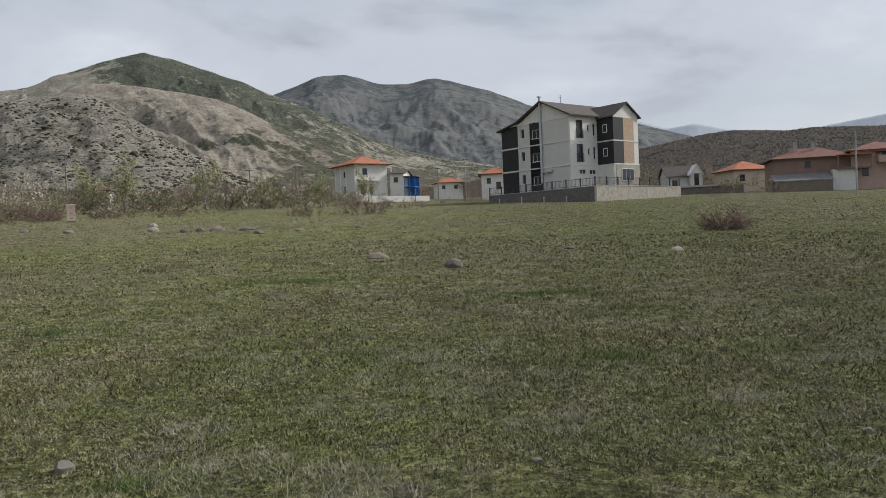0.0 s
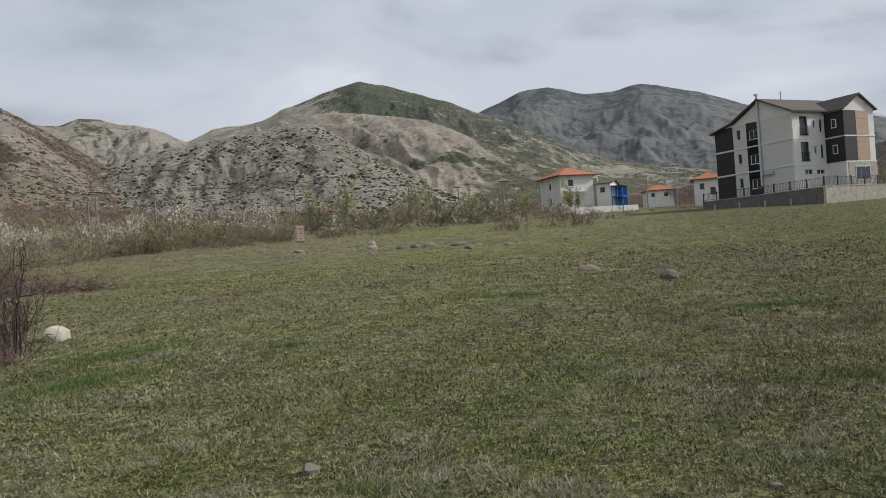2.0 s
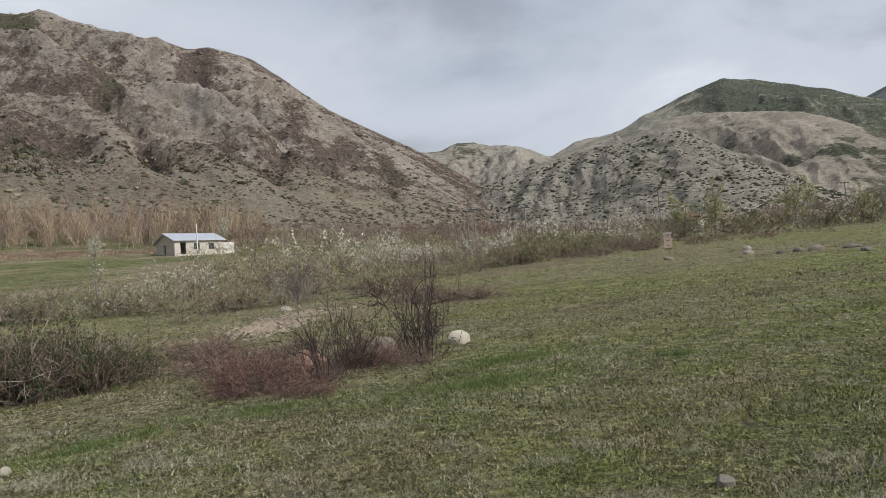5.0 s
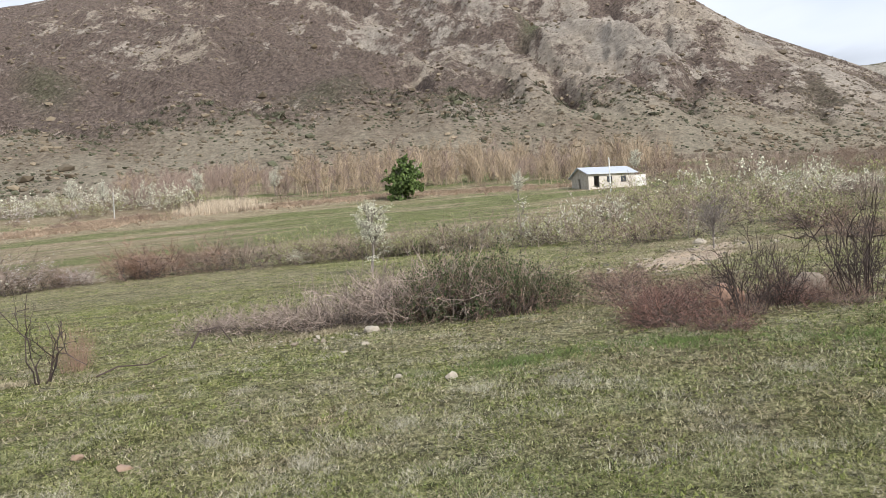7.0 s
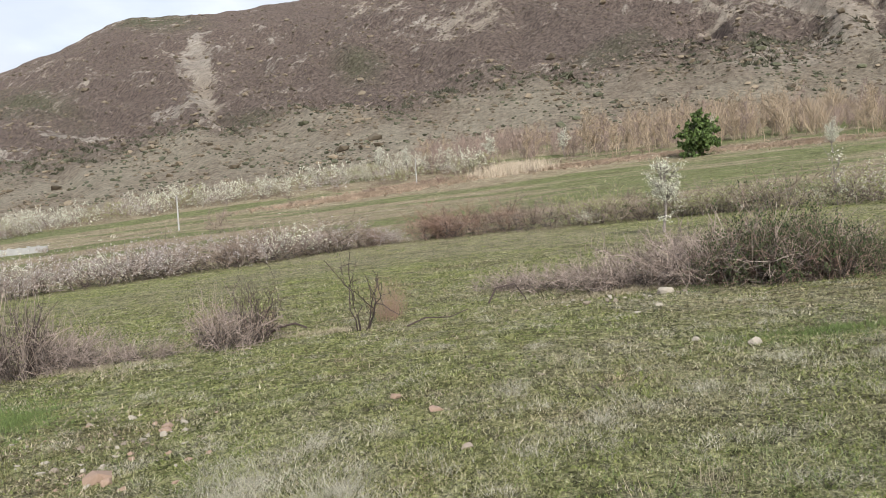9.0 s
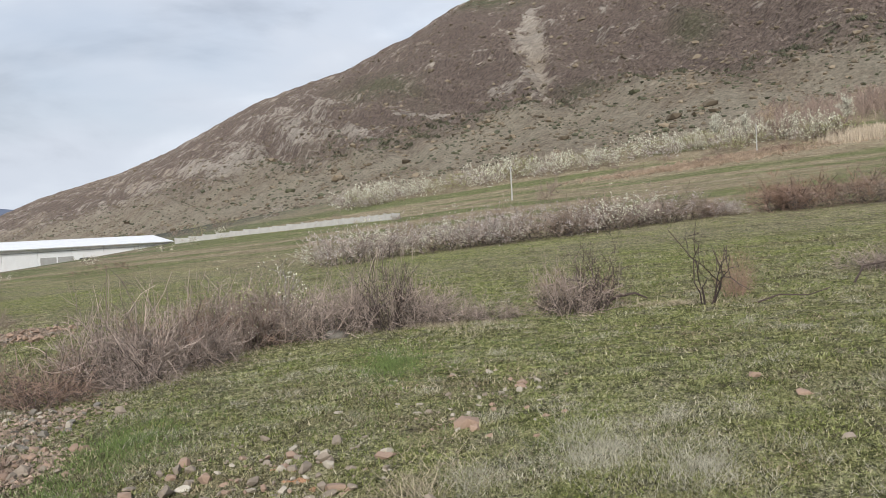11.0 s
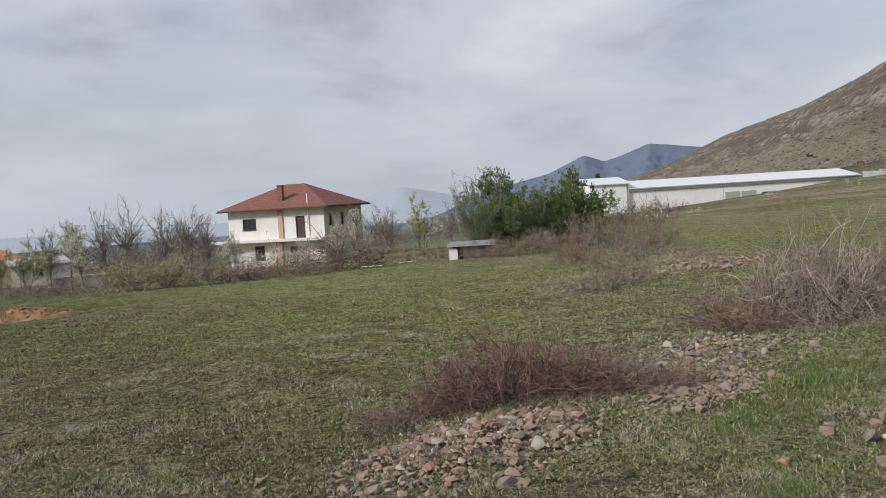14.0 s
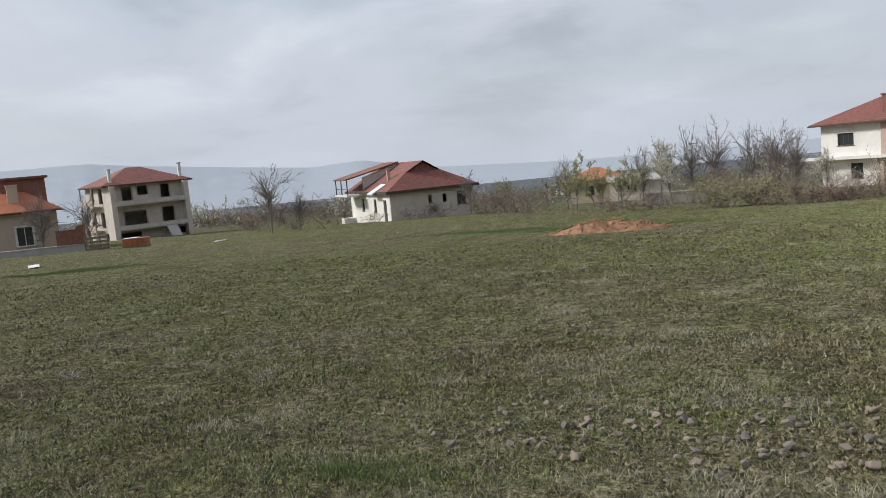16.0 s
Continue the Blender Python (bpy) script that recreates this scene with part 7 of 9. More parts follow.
for x, y, s, k in ((-29.8, 99.6, 6.4, "bud_tree"), (-12.7, 132, 5.0, "bud_tree"), (-41, 92, 4.6, "bud_tree"), (-17, 86, 2.8, "mid_olive"), (-56, 110, 4.2, "mid_white"), (-57.6, 89, 3.4, "mid_white"), (-33, 91, 3.2, "mid_olive"), (-47.3, -73.2, 2.7, "mid_brown"), (-49.5, -74.5, 2.2, "mid_brown"), (-66, 49.5, 3.4, "mid_white"), (-69, 68, 3.2, "mid_white"),
                   (-38, 84, 3.0, "mid_green"), (-22, 96, 3.0, "mid_green"), (-46, 100, 3.4, "mid_green")):
    plant(k, x, y, s, 1.0)
hedge(("mid_brown", "mid_bare", "mid_bare"), (at(9, 118), at(4, 122), at(-3, 118)), 1.6, 1.0, 1.5)

# ---------------------------------------------------------------- plants: the far side of the fields
plant("green_bush", -135.6, 41.2, 6.4, 0.9)
plant("mid_bare", -95.3, -28.8, 4.0, 0.7, label="lone dark bare bush in the lower field")
for i in range(110):
    a, d = VR.uniform(55, 81), VR.uniform(158, 215)
    if abs(a - 58.1) > 3.2 or d > 170:
        plant(VR.choice(("poplar", "poplar", "grey_poplar")), *at(a, d), VR.uniform(5.0, 11.5), VR.uniform(0.8, 1.2))
for i in range(80):
    plant(VR.choice(("grey_poplar", "grey_poplar", "poplar")), *at(VR.uniform(74, 93), VR.uniform(165, 225)), VR.uniform(4.5, 8.5), VR.uniform(0.9, 1.3))
for i in range(60):
    plant(VR.choice(("grey_poplar", "mid_bare", "mid_brown", "mid_brown")), *at(VR.uniform(36, 57), VR.uniform(130, 220)), VR.uniform(3.0, 5.5), 0.9)
for i in range(190):
    a = VR.uniform(88, 122)
    plant(VR.choice(("mid_white", "mid_white", "mid_blossom", "mid_olive")), *at(a, 172 + (a - 90) * 0.6 + VR.uniform(-14, 14)), VR.uniform(2.4, 4.6), 1.0)
for i in range(50):
    plant(VR.choice(("mid_olive", "mid_bare", "mid_blossom")), *at(VR.uniform(105, 140), VR.uniform(190, 270)), VR.uniform(1.6, 3.0), 1.0)
for a, d, s in ((87.6, 178, 7.0), (93.6, 180, 6.5), (95.5, 178, 7.0), (82.2, 176, 6.5), (56.5, 160, 6.0), (64.8, 120, 5.0), (72, 172, 6.0)):
    plant("blossom_tree", *at(a, d), s, 0.9)
rs = np.random.RandomState(77)
pts = []
for i in range(3000):
    a, d = radians(rs.normal(86.0, 1.25)), rs.normal(149, 3)
    x, y = -math.sin(a) * d, math.cos(a) * d
    pts.append((x, y, float(height(x, y)) - 0.1))
pts = np.array(pts)
path = pts[:, None] + np.array([0, 0, 1.0]) * (rs.uniform(0.5, 2.2, len(pts))[:, None, None] * np.linspace(0, 1, 3)[None, :, None]) + rs.normal(size=(len(pts), 3, 3)) * 0.3 * np.linspace(0, 1, 3)[None, :, None]
tagged(mesh_obj("reed_bed", *tubes(path, np.full(len(pts), 0.03), np.full(len(pts), 0.015), 2), REED), "stand of tall pale dry reeds", "reeds", kind="stuff")

# ---------------------------------------------------------------- plants: the houses in the south
for x, y, s, w, k in ((-19.5, -50.5, 6.3, 0.75, "willow"), (-21.5, -51.5, 5.6, 0.75, "leafy_tree"), (-23.5, -51.0, 4.8, 0.8, "willow"), (-26.6, -52.5, 5.2, 0.85, "leafy_tree"), (-29, -54, 4.0, 0.8, "leafy_tree"), (-18.5, -49, 4.6, 0.9, "willow"), (-20.5, -48.5, 3.6, 1.0, "leafy_tree"), (-25.0, -50.5, 3.8, 1.0, "leafy_tree"), (-22.3, -49.0, 4.2, 1.0, "willow"), (-27.8, -51.0, 3.4, 1.0, "leafy_tree"),
                      (-29.5, -51, 2.8, 1.0, "mid_bare"), (-31.5, -50, 2.4, 1.0, "mid_brown"), (-25, -46, 2.2, 1.0, "mid_bare"), (-21, -44, 1.5, 1.0, "mid_brown"), (-27, -44, 1.5, 1.0, "mid_bare"), (-23, -41, 1.2, 1.0, "mid_bare"),
                      (-9.9, -46.5, 2.8, 1.1, "mid_brown"), (-8.9, -46.0, 2.4, 1.0, "mid_brown"), (-12.7, -60, 4.3, 0.8, "blossom_tree"), (-11.0, -58, 3.6, 0.8, "blossom_tree"), (-16, -62, 4.6, 0.8, "bare_tree"), (-14.5, -58, 3.6, 0.9, "bare_tree"),
                      (-6.2, -50, 2.3, 0.9, "mid_white"), (-7.6, -51, 2.2, 0.9, "mid_blossom"), (-3.2, -52, 2.0, 0.9, "mid_blossom"), (-5.4, -44, 1.3, 1.2, "mid_bare"), (-3.8, -44.5, 1.3, 1.2, "mid_brown"), (-6.8, -44, 1.2, 1.2, "mid_bare"),
                      (-0.4, -52, 5.0, 0.75, "bare_tree"), (1.2, -54, 5.4, 0.75, "bare_tree"), (3.4, -56, 5.3, 0.75, "bare_tree"), (-1.6, -56, 5.0, 0.7, "bare_tree"), (5.0, -60, 5.2, 0.75, "bare_tree"), (7.4, -60, 4.8, 0.85, "blossom_tree"), (6.2, -57, 4.2, 0.85, "blossom_tree"),
                      (10.3, -60, 3.6, 0.9, "bud_tree"), (12.2, -62, 3.8, 0.9, "bud_tree"), (9.0, -63, 5.2, 0.75, "bare_tree"), (15.2, -64, 4.8, 0.8, "bare_tree"), (13.7, -60, 3.6, 0.8, "bud_tree"), (1.8, -46, 2.2, 1.2, "mid_olive"), (0.6, -47, 2.0, 1.2, "mid_olive"), (3.2, -47, 1.8, 1.2, "mid_olive"),
                      (-1.4, -44.5, 1.5, 1.2, "mid_brown"), (-2.4, -45, 1.5, 1.2, "mid_bare"), (7.0, -50, 1.5, 1.2, "mid_bare"), (9.0, -51, 1.3, 1.2, "mid_bare"), (18, -62, 2.0, 1.1, "mid_bare"), (21, -66, 2.2, 1.1, "mid_bare"), (24, -70, 2.6, 1.0, "mid_brown"),
                      (26.5, -71.5, 4.6, 0.7, "bare_tree"), (44.0, -63.6, 6.8, 0.95, "bare_tree"), (41.6, -64.8, 4.0, 0.8, "bare_tree"), (51, -74, 3.5, 0.8, "bare_tree"), (48.5, -75, 2.4, 1.0, "mid_bare"), (53, -72, 2.6, 1.0, "mid_bare"), (57, -80, 3.0, 1.0, "mid_brown"),
                      (30, -74, 2.2, 1.0, "mid_bare"), (33, -71, 1.5, 1.2, "mid_brown"), (36, -70, 1.4, 1.2, "mid_bare"), (39, -67, 1.4, 1.2, "mid_brown"), (42, -66, 1.5, 1.2, "mid_bare"),
                      (62.0, -53.5, 6.4, 0.85, "bare_tree"), (58.8, -56, 5.4, 0.85, "bare_tree")):
    plant(k, x, y, s, w)
for i in range(110):
    a, d = VR.uniform(150, 240), VR.uniform(95, 230)
    if not (199 < a < 228 and d < 125):
        plant(VR.choice(("grey_poplar", "mid_bare", "mid_olive", "mid_brown", "mid_white")), *at(a, d), VR.uniform(2.5, 5.5), 1.0)
hedge(("mid_bare", "mid_brown", "mid_olive"), ((-72, -100), (-55, -92), (-42, -70), (-34, -58)), 3.0, 2.2, 4.0)
for i in range(34):
    plant(VR.choice(("bare_tree", "grey_poplar", "mid_brown", "mid_bare")), *at(VR.uniform(-3, 16), VR.uniform(200, 330)), VR.uniform(4, 8), 0.9)
for i in range(12):
    plant("poplar", *at(VR.uniform(-22, -15), VR.uniform(240, 300)), VR.uniform(8, 13), 0.6)
for i in range(16):
    plant(VR.choice(("bare_tree", "mid_olive", "grey_poplar")), *at(VR.uniform(-34, -14), VR.uniform(170, 260)), VR.uniform(3.5, 7), 0.9)

hedge(("mid_brown", "mid_bare", "mid_white", "mid_bare"), (at(171, 50), at(166, 51), at(160, 54), at(157, 50)), 1.0, 1.05, 1.5)
hedge(("mid_bare", "mid_olive", "mid_brown"), (at(181, 47), at(176, 46), at(171, 47)), 1.1, 0.85, 1.2)
for a, d, s, k in ((163.5, 66, 4.2, "bud_tree"), (161.2, 70, 4.0, "bare_tree"), (166.5, 72, 4.4, "bare_tree"), (178.5, 60, 4.0, "bare_tree"), (180, 62, 4.4, "bare_tree"), (176.6, 58, 3.2, "blossom_tree")):
    plant(k, *at(a, d), s, 0.9)
for i in range(46):
    plant(VR.choice(("mid_olive", "mid_brown", "mid_bare", "mid_white")), *at(VR.uniform(112, 148), VR.uniform(62, 185)), VR.uniform(0.5, 1.4), 1.2)
for i in range(40):
    plant(VR.choice(("mid_olive", "mid_brown", "mid_bare")), *at(VR.uniform(56, 104), VR.uniform(138, 165)), VR.uniform(0.7, 2.0), 1.3)
for lst in KINDS.values():
    for src in lst:
        if src.name not in FIRST:
            for child in list(src.children):
                bpy.data.objects.remove(child)
            bpy.data.objects.remove(src)

# ---------------------------------------------------------------- stones


def stone_mesh(seed, flat=0.7, n=21):
    """A rough field stone about one metre across: the hull of scattered points, some facets worn flat."""
    rs = np.random.RandomState(seed)
    p = unit(rs.normal(size=(n, 3)))
    lump = 0.16 * fbm(p[:, :1] * 1.3 + seed, p[:, 1:2] * 1.3 + p[:, 2:], 3, seed) if n > 40 else rs.uniform(-0.05, 0.05, (n, 1))
    p = p * (0.47 + lump) * np.array([1.0, rs.uniform(0.7, 0.95), flat])
    bm = bmesh.new()
    for q in p:
        bm.verts.new(q)
    bmesh.ops.convex_hull(bm, input=bm.verts)
    bmesh.ops.delete(bm, geom=[v for v in bm.verts if not v.link_faces], context="VERTS")
    me = bpy.data.meshes.new("stone")
    bm.to_mesh(me)
    bm.free()
    return me


EARTH = paint("brown_earth", (0.19, 0.14, 0.10), 0.3, 3.0, grain=25.0, bumpy=1.0, bd=0.04)
STONES = {}
for key, mat in (("mixed", STONE), ("pale", STONE_PALE), ("pink", STONE_PINK), ("grey", STONE_GREY), ("cream", STONE_CREAM), ("ochre", STONE_OCHRE)):
    STONES[key] = []
    for k in range(4):
        me = stone_mesh(500 + k + 10 * len(STONES), (0.75, 0.6, 0.85, 0.5)[k])
        me.materials.append(mat)
        STONES[key].append(me)
BOULDERS = {}
for key, mat in (("mixed", STONE), ("pale", STONE_PALE), ("grey", STONE_GREY), ("pink", STONE_PINK), ("cream", STONE_CREAM), ("ochre", STONE_OCHRE)):
    BOULDERS[key] = []
    for k in range(2):
        me = stone_mesh(600 + k + 10 * len(BOULDERS), (0.85, 0.65)[k], 150)
        me.materials.append(mat)
        BOULDERS[key].append(me)
SR = random.Random(5)


def rock(x, y, s, key, label, tall=1.0, sink=0.25):
    ob = new("rock", SR.choice((BOULDERS if s > 0.28 else STONES)[key]))
    ob.matrix_basis = pose(x, y, float(land(x, y)) + s * (0.32 - sink) * tall, SR.uniform(-12, 12), SR.uniform(-12, 12), SR.uniform(0, 360)) @ Matrix.Diagonal((s, s, s * tall, 1))
    return tagged(ob, label, "rock")


for x, y, s, key, label, tall in (
        (-1.65, 19.6, 0.62, "mixed", "weathered grey field rock in short grass", 0.55), (0.2, 16.6, 0.5, "grey", "dark rough rock lying in the meadow", 0.8), (-2.32, 4.68, 0.15, "grey", "small grey stone half sunk in turf", 1.0),
        (5.6, 18.9, 0.34, "pale", "pale flat stone in the meadow", 0.6), (4.2, 20.5, 0.24, "mixed", "small stone in the meadow", 0.7), (3.3, 20.6, 0.3, "grey", "dark stone in the meadow", 0.5), (2.2, 22.1, 0.22, "pale", "small pale stone in the meadow", 0.6),
        (-16.6, 45.2, 0.6, "pale", "pale block of stone at the field edge", 0.8), (-10.9, 38.0, 0.8, "mixed", "grey boulder in a line of stones", 0.7), (-11.8, 38.4, 0.6, "grey", "dark boulder in a line of stones", 0.7), (-9.6, 38.6, 0.9, "grey", "long grey boulder lying in grass", 0.5),
        (-8.0, 34.2, 0.6, "grey", "dark boulder in a line of stones", 0.6), (-6.5, 36.0, 0.5, "mixed", "grey stone in a line of stones", 0.6), (-18.5, 39.0, 0.7, "mixed", "grey boulder at the field edge", 0.6), (-21.5, 40.4, 0.6, "grey", "dark boulder at the field edge", 0.6),
        (-12.3, 37.5, 0.5, "grey", "dark stone beside dry grass", 0.8), (-4.8, 23.4, 0.3, "mixed", "small stone in the meadow", 0.6), (-14.4, 39.2, 0.6, "pale", "square pale stone at the field edge", 0.8), (-4.0, 38.0, 0.5, "grey", "dark stone in the meadow", 0.6),
        (-9.35, 10.5, 0.46, "cream", "rounded cream-white boulder beside the bushes", 1.35), (-10.2, 9.4, 0.75, "mixed", "grey boulder among dark stems", 1.0), (-10.2, 7.75, 0.6, "ochre", "ochre boulder among brown twigs", 1.5),
        (-13.4, 3.0, 0.3, "pale", "pale stone at the foot of the bramble", 0.9), (-8.5, 2.65, 0.16, "pale", "small white stone in the grass", 0.9), (-9.05, 2.2, 0.12, "pale", "small white stone in the grass", 0.8), (-6.0, -3.1, 0.14, "pink", "small pinkish stone in the turf", 0.8),
        (-6.47, -3.85, 0.1, "pale", "small white stone in thin grass", 0.8), (-11.6, -8.0, 0.55, "grey", "grey lump of old concrete under the bush", 0.6), (-13.2, -8.2, 0.4, "pale", "pale stone under the bush", 0.6), (-23.2, 17.4, 0.5, "pale", "pale stone on the stony bank", 0.8),
        (-5.9, -0.4, 0.13, "mixed", "brown stone in the grass", 0.9), (-6.11, -3.2, 0.26, "pink", "upright pink stone standing in the turf", 1.2), (-7.56, -3.24, 0.14, "pink", "small pinkish stone in the turf", 0.8), (-4.14, -4.97, 0.17, "pink", "flat pinkish stone in thin grass", 0.7),
        (-4.37, -4.66, 0.15, "cream", "pale cream stone among pink rubble", 0.8), (-4.11, -3.97, 0.2, "pink", "pinkish stone among rubble", 0.7), (-4.53, -3.49, 0.2, "pink", "flat pinkish slab in bare soil", 0.5), (-4.12, -3.2, 0.18, "pink", "pinkish stone among rubble", 0.8), (-5.33, -3.54, 0.15, "pale", "pale stone in thin grass", 0.6),
        (-7.7, -3.27, 0.15, "pink", "small pinkish stone in the turf", 0.7), (-3.47, -4.63, 0.11, "ochre", "small ochre stone in the grass", 0.9), (-2.45, -6.6, 0.2, "pale", "large pale stone on the rubble heap", 0.8), (-12.02, 2.54, 0.16, "pale", "pale stone at the bank's edge", 0.7), (-11.6, 2.12, 0.14, "pale", "pale stone at the bank's edge", 0.7),
        (-8.15, 0.37, 0.11, "mixed", "brown stone in the grass", 0.8), (-7.16, -0.66, 0.16, "pink", "pinkish stone in the grass", 0.8), (-7.82, -1.08, 0.14, "pink", "pinkish stone in the grass", 0.8), (-5.24, -3.5, 0.2, "pink", "pinkish stone in thin grass", 0.7), (-6.54, -4.74, 0.11, "pale", "pale stone in thin grass", 0.7), (2.6, 4.9, 0.1, "grey", "dark stone in the grass", 0.8), (0.5, 4.6, 0.1, "grey", "dark stone half sunk in turf", 0.8)):
    rock(x, y, s, key, label, tall)

heaps = [  # name, label, centre, radii, heading, stones, least and greatest size, heap height, kinds
    ("rubble_heap", "heap of pale and pinkish rubble stones", (-2.1, -6.2), (1.3, 0.75), 25, 300, 0.035, 0.15, 0.08, ("mixed", "pink", "pale", "pink", "ochre")),
    ("rubble_spread", "spread of grey stones across the turf", (0.3, -5.7), (2.3, 0.8), 0, 300, 0.035, 0.11, 0.03, ("grey", "grey", "mixed", "mixed")),
    ("rubble_spread", "loose pinkish stones in bare soil", (-4.5, -4.0), (1.3, 0.75), 60, 150, 0.03, 0.16, 0.02, ("pink", "mixed", "mixed", "pale")),
    ("rubble_spread", "stones scattered beside the bushes", (-5.7, -8.2), (1.3, 0.8), 30, 150, 0.05, 0.18, 0.05, ("mixed", "pale", "grey")),
    ("rubble_spread", "pinkish rubble in dry grass", (-4.4, -6.6), (0.9, 0.45), 30, 120, 0.05, 0.16, 0.05, ("pink", "mixed", "mixed")),
    ("rubble_heap", "red-brown rubble heap among scrub", (-14.0, -19.2), (2.2, 1.4), 30, 240, 0.08, 0.26, 0.18, ("pink", "pink", "mixed")),
    ("rubble_spread", "pale stones on the dry bank", (-19.5, 14.5), (6.0, 1.8), 129, 260, 0.04, 0.24, 0.03, ("mixed", "pale", "pale", "grey")),
    ("rubble_spread", "row of stones along the field edge", (-9.8, -17.6), (1.6, 0.6), 20, 70, 0.06, 0.2, 0.06, ("mixed", "pink", "grey")),
    ("rubble_spread", "scattered small stones in thin turf", (-7.0, -3.6), (1.6, 0.9), 20, 110, 0.03, 0.1, 0.0, ("mixed", "pale", "pink")),
    ("rubble_spread", "scattered stones on the bank's edge", (-13.6, 2.6), (2.2, 0.5), 100, 40, 0.05, 0.16, 0.0, ("pale", "mixed")),
]
for name, label, (cx, cy), (ra, rb), turn, n, lo, hi, top, keys in heaps:
    h = thing(name, pose(cx, cy, float(land(cx, cy))), label, "rubble")
    ca, sa = math.cos(radians(turn)), math.sin(radians(turn))
    for i in range(n):
        a, q = SR.uniform(0, 2 * math.pi), math.sqrt(SR.random()) * SR.choice((0.75, 1.0, 1.0, 1.35))
        u, v = ra * q * math.cos(a), rb * q * math.sin(a)
        dx, dy = ca * u - sa * v, sa * u + ca * v
        s = lo + (hi - lo) * SR.random() ** 1.9
        z = float(land(cx + dx, cy + dy)) - float(land(cx, cy)) + max(0, 1 - q) * top * SR.uniform(0.3, 1.3) + s * SR.uniform(-0.15, 0.2)
        o = new("stone", SR.choice(STONES[SR.choice(keys)]))
        o.parent = h
        o.matrix_basis = pose(dx, dy, z, SR.uniform(-25, 25), SR.uniform(-25, 25), SR.uniform(0, 360)) @ Matrix.Diagonal((s, s * SR.uniform(0.7, 1), s * SR.uniform(0.6, 1), 1))

# gravel between the larger stones
gr = np.random.RandomState(61)
gv = []
for name, label, (cx, cy), (ra, rb), turn, n, lo, hi, top, keys in heaps[:1] + heaps[3:6]:
    k = 1000 if n >= 150 else 600
    a, q = gr.uniform(0, 2 * np.pi, k), np.sqrt(gr.uniform(0, 1, k)) * gr.choice((0.8, 1.0, 1.3), k)
    u, v = ra * q * np.cos(a), rb * q * np.sin(a)
    ca, sa = math.cos(radians(turn)), math.sin(radians(turn))
    px, py = cx + ca * u - sa * v, cy + sa * u + ca * v
    c = np.stack([px, py, land(px, py) + np.maximum(0, 1 - q) * top * 0.9 + 0.012], 1)
    corner = unit(np.array([[1, 0, -0.4], [-0.5, 0.9, -0.4], [-0.5, -0.9, -0.4], [0.1, 0.1, 0.45]], float)) * np.array([1, 1, 0.6])
    spin = gr.uniform(0, 2 * np.pi, k)
    rx2 = np.cos(spin)[:, None] * corner[None, :, 0] - np.sin(spin)[:, None] * corner[None, :, 1]
    ry2 = np.sin(spin)[:, None] * corner[None, :, 0] + np.cos(spin)[:, None] * corner[None, :, 1]
    shape = np.stack([rx2, ry2, np.broadcast_to(corner[None, :, 2], rx2.shape)], -1) * gr.uniform(0.6, 1.2, (k, 4, 1))
    gv.append((c[:, None] + shape * (0.01 + 0.028 * gr.uniform(0, 1, (k, 1, 1)) ** 2)).reshape(-1, 3))
gv = np.concatenate(gv)
tri = np.array([[0, 1, 3], [1, 2, 3], [2, 0, 3], [0, 2, 1]])
gf = (np.arange(len(gv) // 4) * 4)[:, None, None] + tri[None]
GRAVEL = paint("gravel", (0.25, 0.185, 0.14), 0.25, 4.0, grain=40.0, spread=0.45)
tagged(mesh_obj("gravel", gv, gf.reshape(-1, 3), GRAVEL), "loose gravel chips among the rubble", "gravel", kind="stuff")

# ---------------------------------------------------------------- soil heap, hives, litter


def soil_heap(x, y, rx, ry, h, turn, label, seed, name="soil_mound", mat=SOIL):
    n, m = 22, 60
    rr, aa = np.meshgrid(np.linspace(0, 1, n), np.linspace(0, 2 * np.pi, m, endpoint=False), indexing="ij")
    edge = 1 + 0.22 * fbm(np.cos(aa) * 1.6 + seed, np.sin(aa) * 1.6, 4, seed)
    px, py = rx * rr * edge * np.cos(aa), ry * rr * edge * np.sin(aa)
    c, s = math.cos(radians(turn)), math.sin(radians(turn))
    wx, wy = x + c * px - s * py, y + s * px + c * py
    lump = fbm(wx * 1.6, wy * 1.6, 5, seed, True)
    z = land(wx, wy) + h * (1 - rr ** 2) * (0.55 + 0.6 * lump) + 0.10 * fbm(wx * 5, wy * 5, 3, seed) * (1 - rr ** 6) - 0.05
    i, j = np.meshgrid(np.arange(n - 1), np.arange(m), indexing="ij")
    k = (j + 1) % m
    f = np.stack([i * m + j, (i + 1) * m + j, (i + 1) * m + k, i * m + k], -1).reshape(-1, 4)
    return tagged(mesh_obj(name, np.stack([wx.ravel(), wy.ravel(), z.ravel()], 1), f, mat), label, "soil", kind="stuff" if name == "earth_patch" else "")


mound = soil_heap(5.6, -29.6, 2.3, 1.0, 0.45, 8, "low heap of orange-red dug soil", 3)
CLODS = []
for k in range(3):
    me = stone_mesh(560 + k, 0.8)
    me.materials.append(SOIL)
    CLODS.append(me)
for i in range(240):
    a, q = SR.uniform(0, 2 * math.pi), math.sqrt(SR.random())
    x, y = 5.6 + 2.3 * q * math.cos(a), -29.6 + 1.0 * q * math.sin(a) + 0.3 * q * math.cos(a)
    s = SR.uniform(0.03, 0.13)
    o = new("clod", SR.choice(CLODS))
    o.parent = mound
    o.matrix_basis = pose(x, y, float(land(x, y)) + 0.42 * (1 - q * q) + 0.02, SR.uniform(0, 90), SR.uniform(0, 90), 0) @ Matrix.Diagonal((s, s, s, 1))
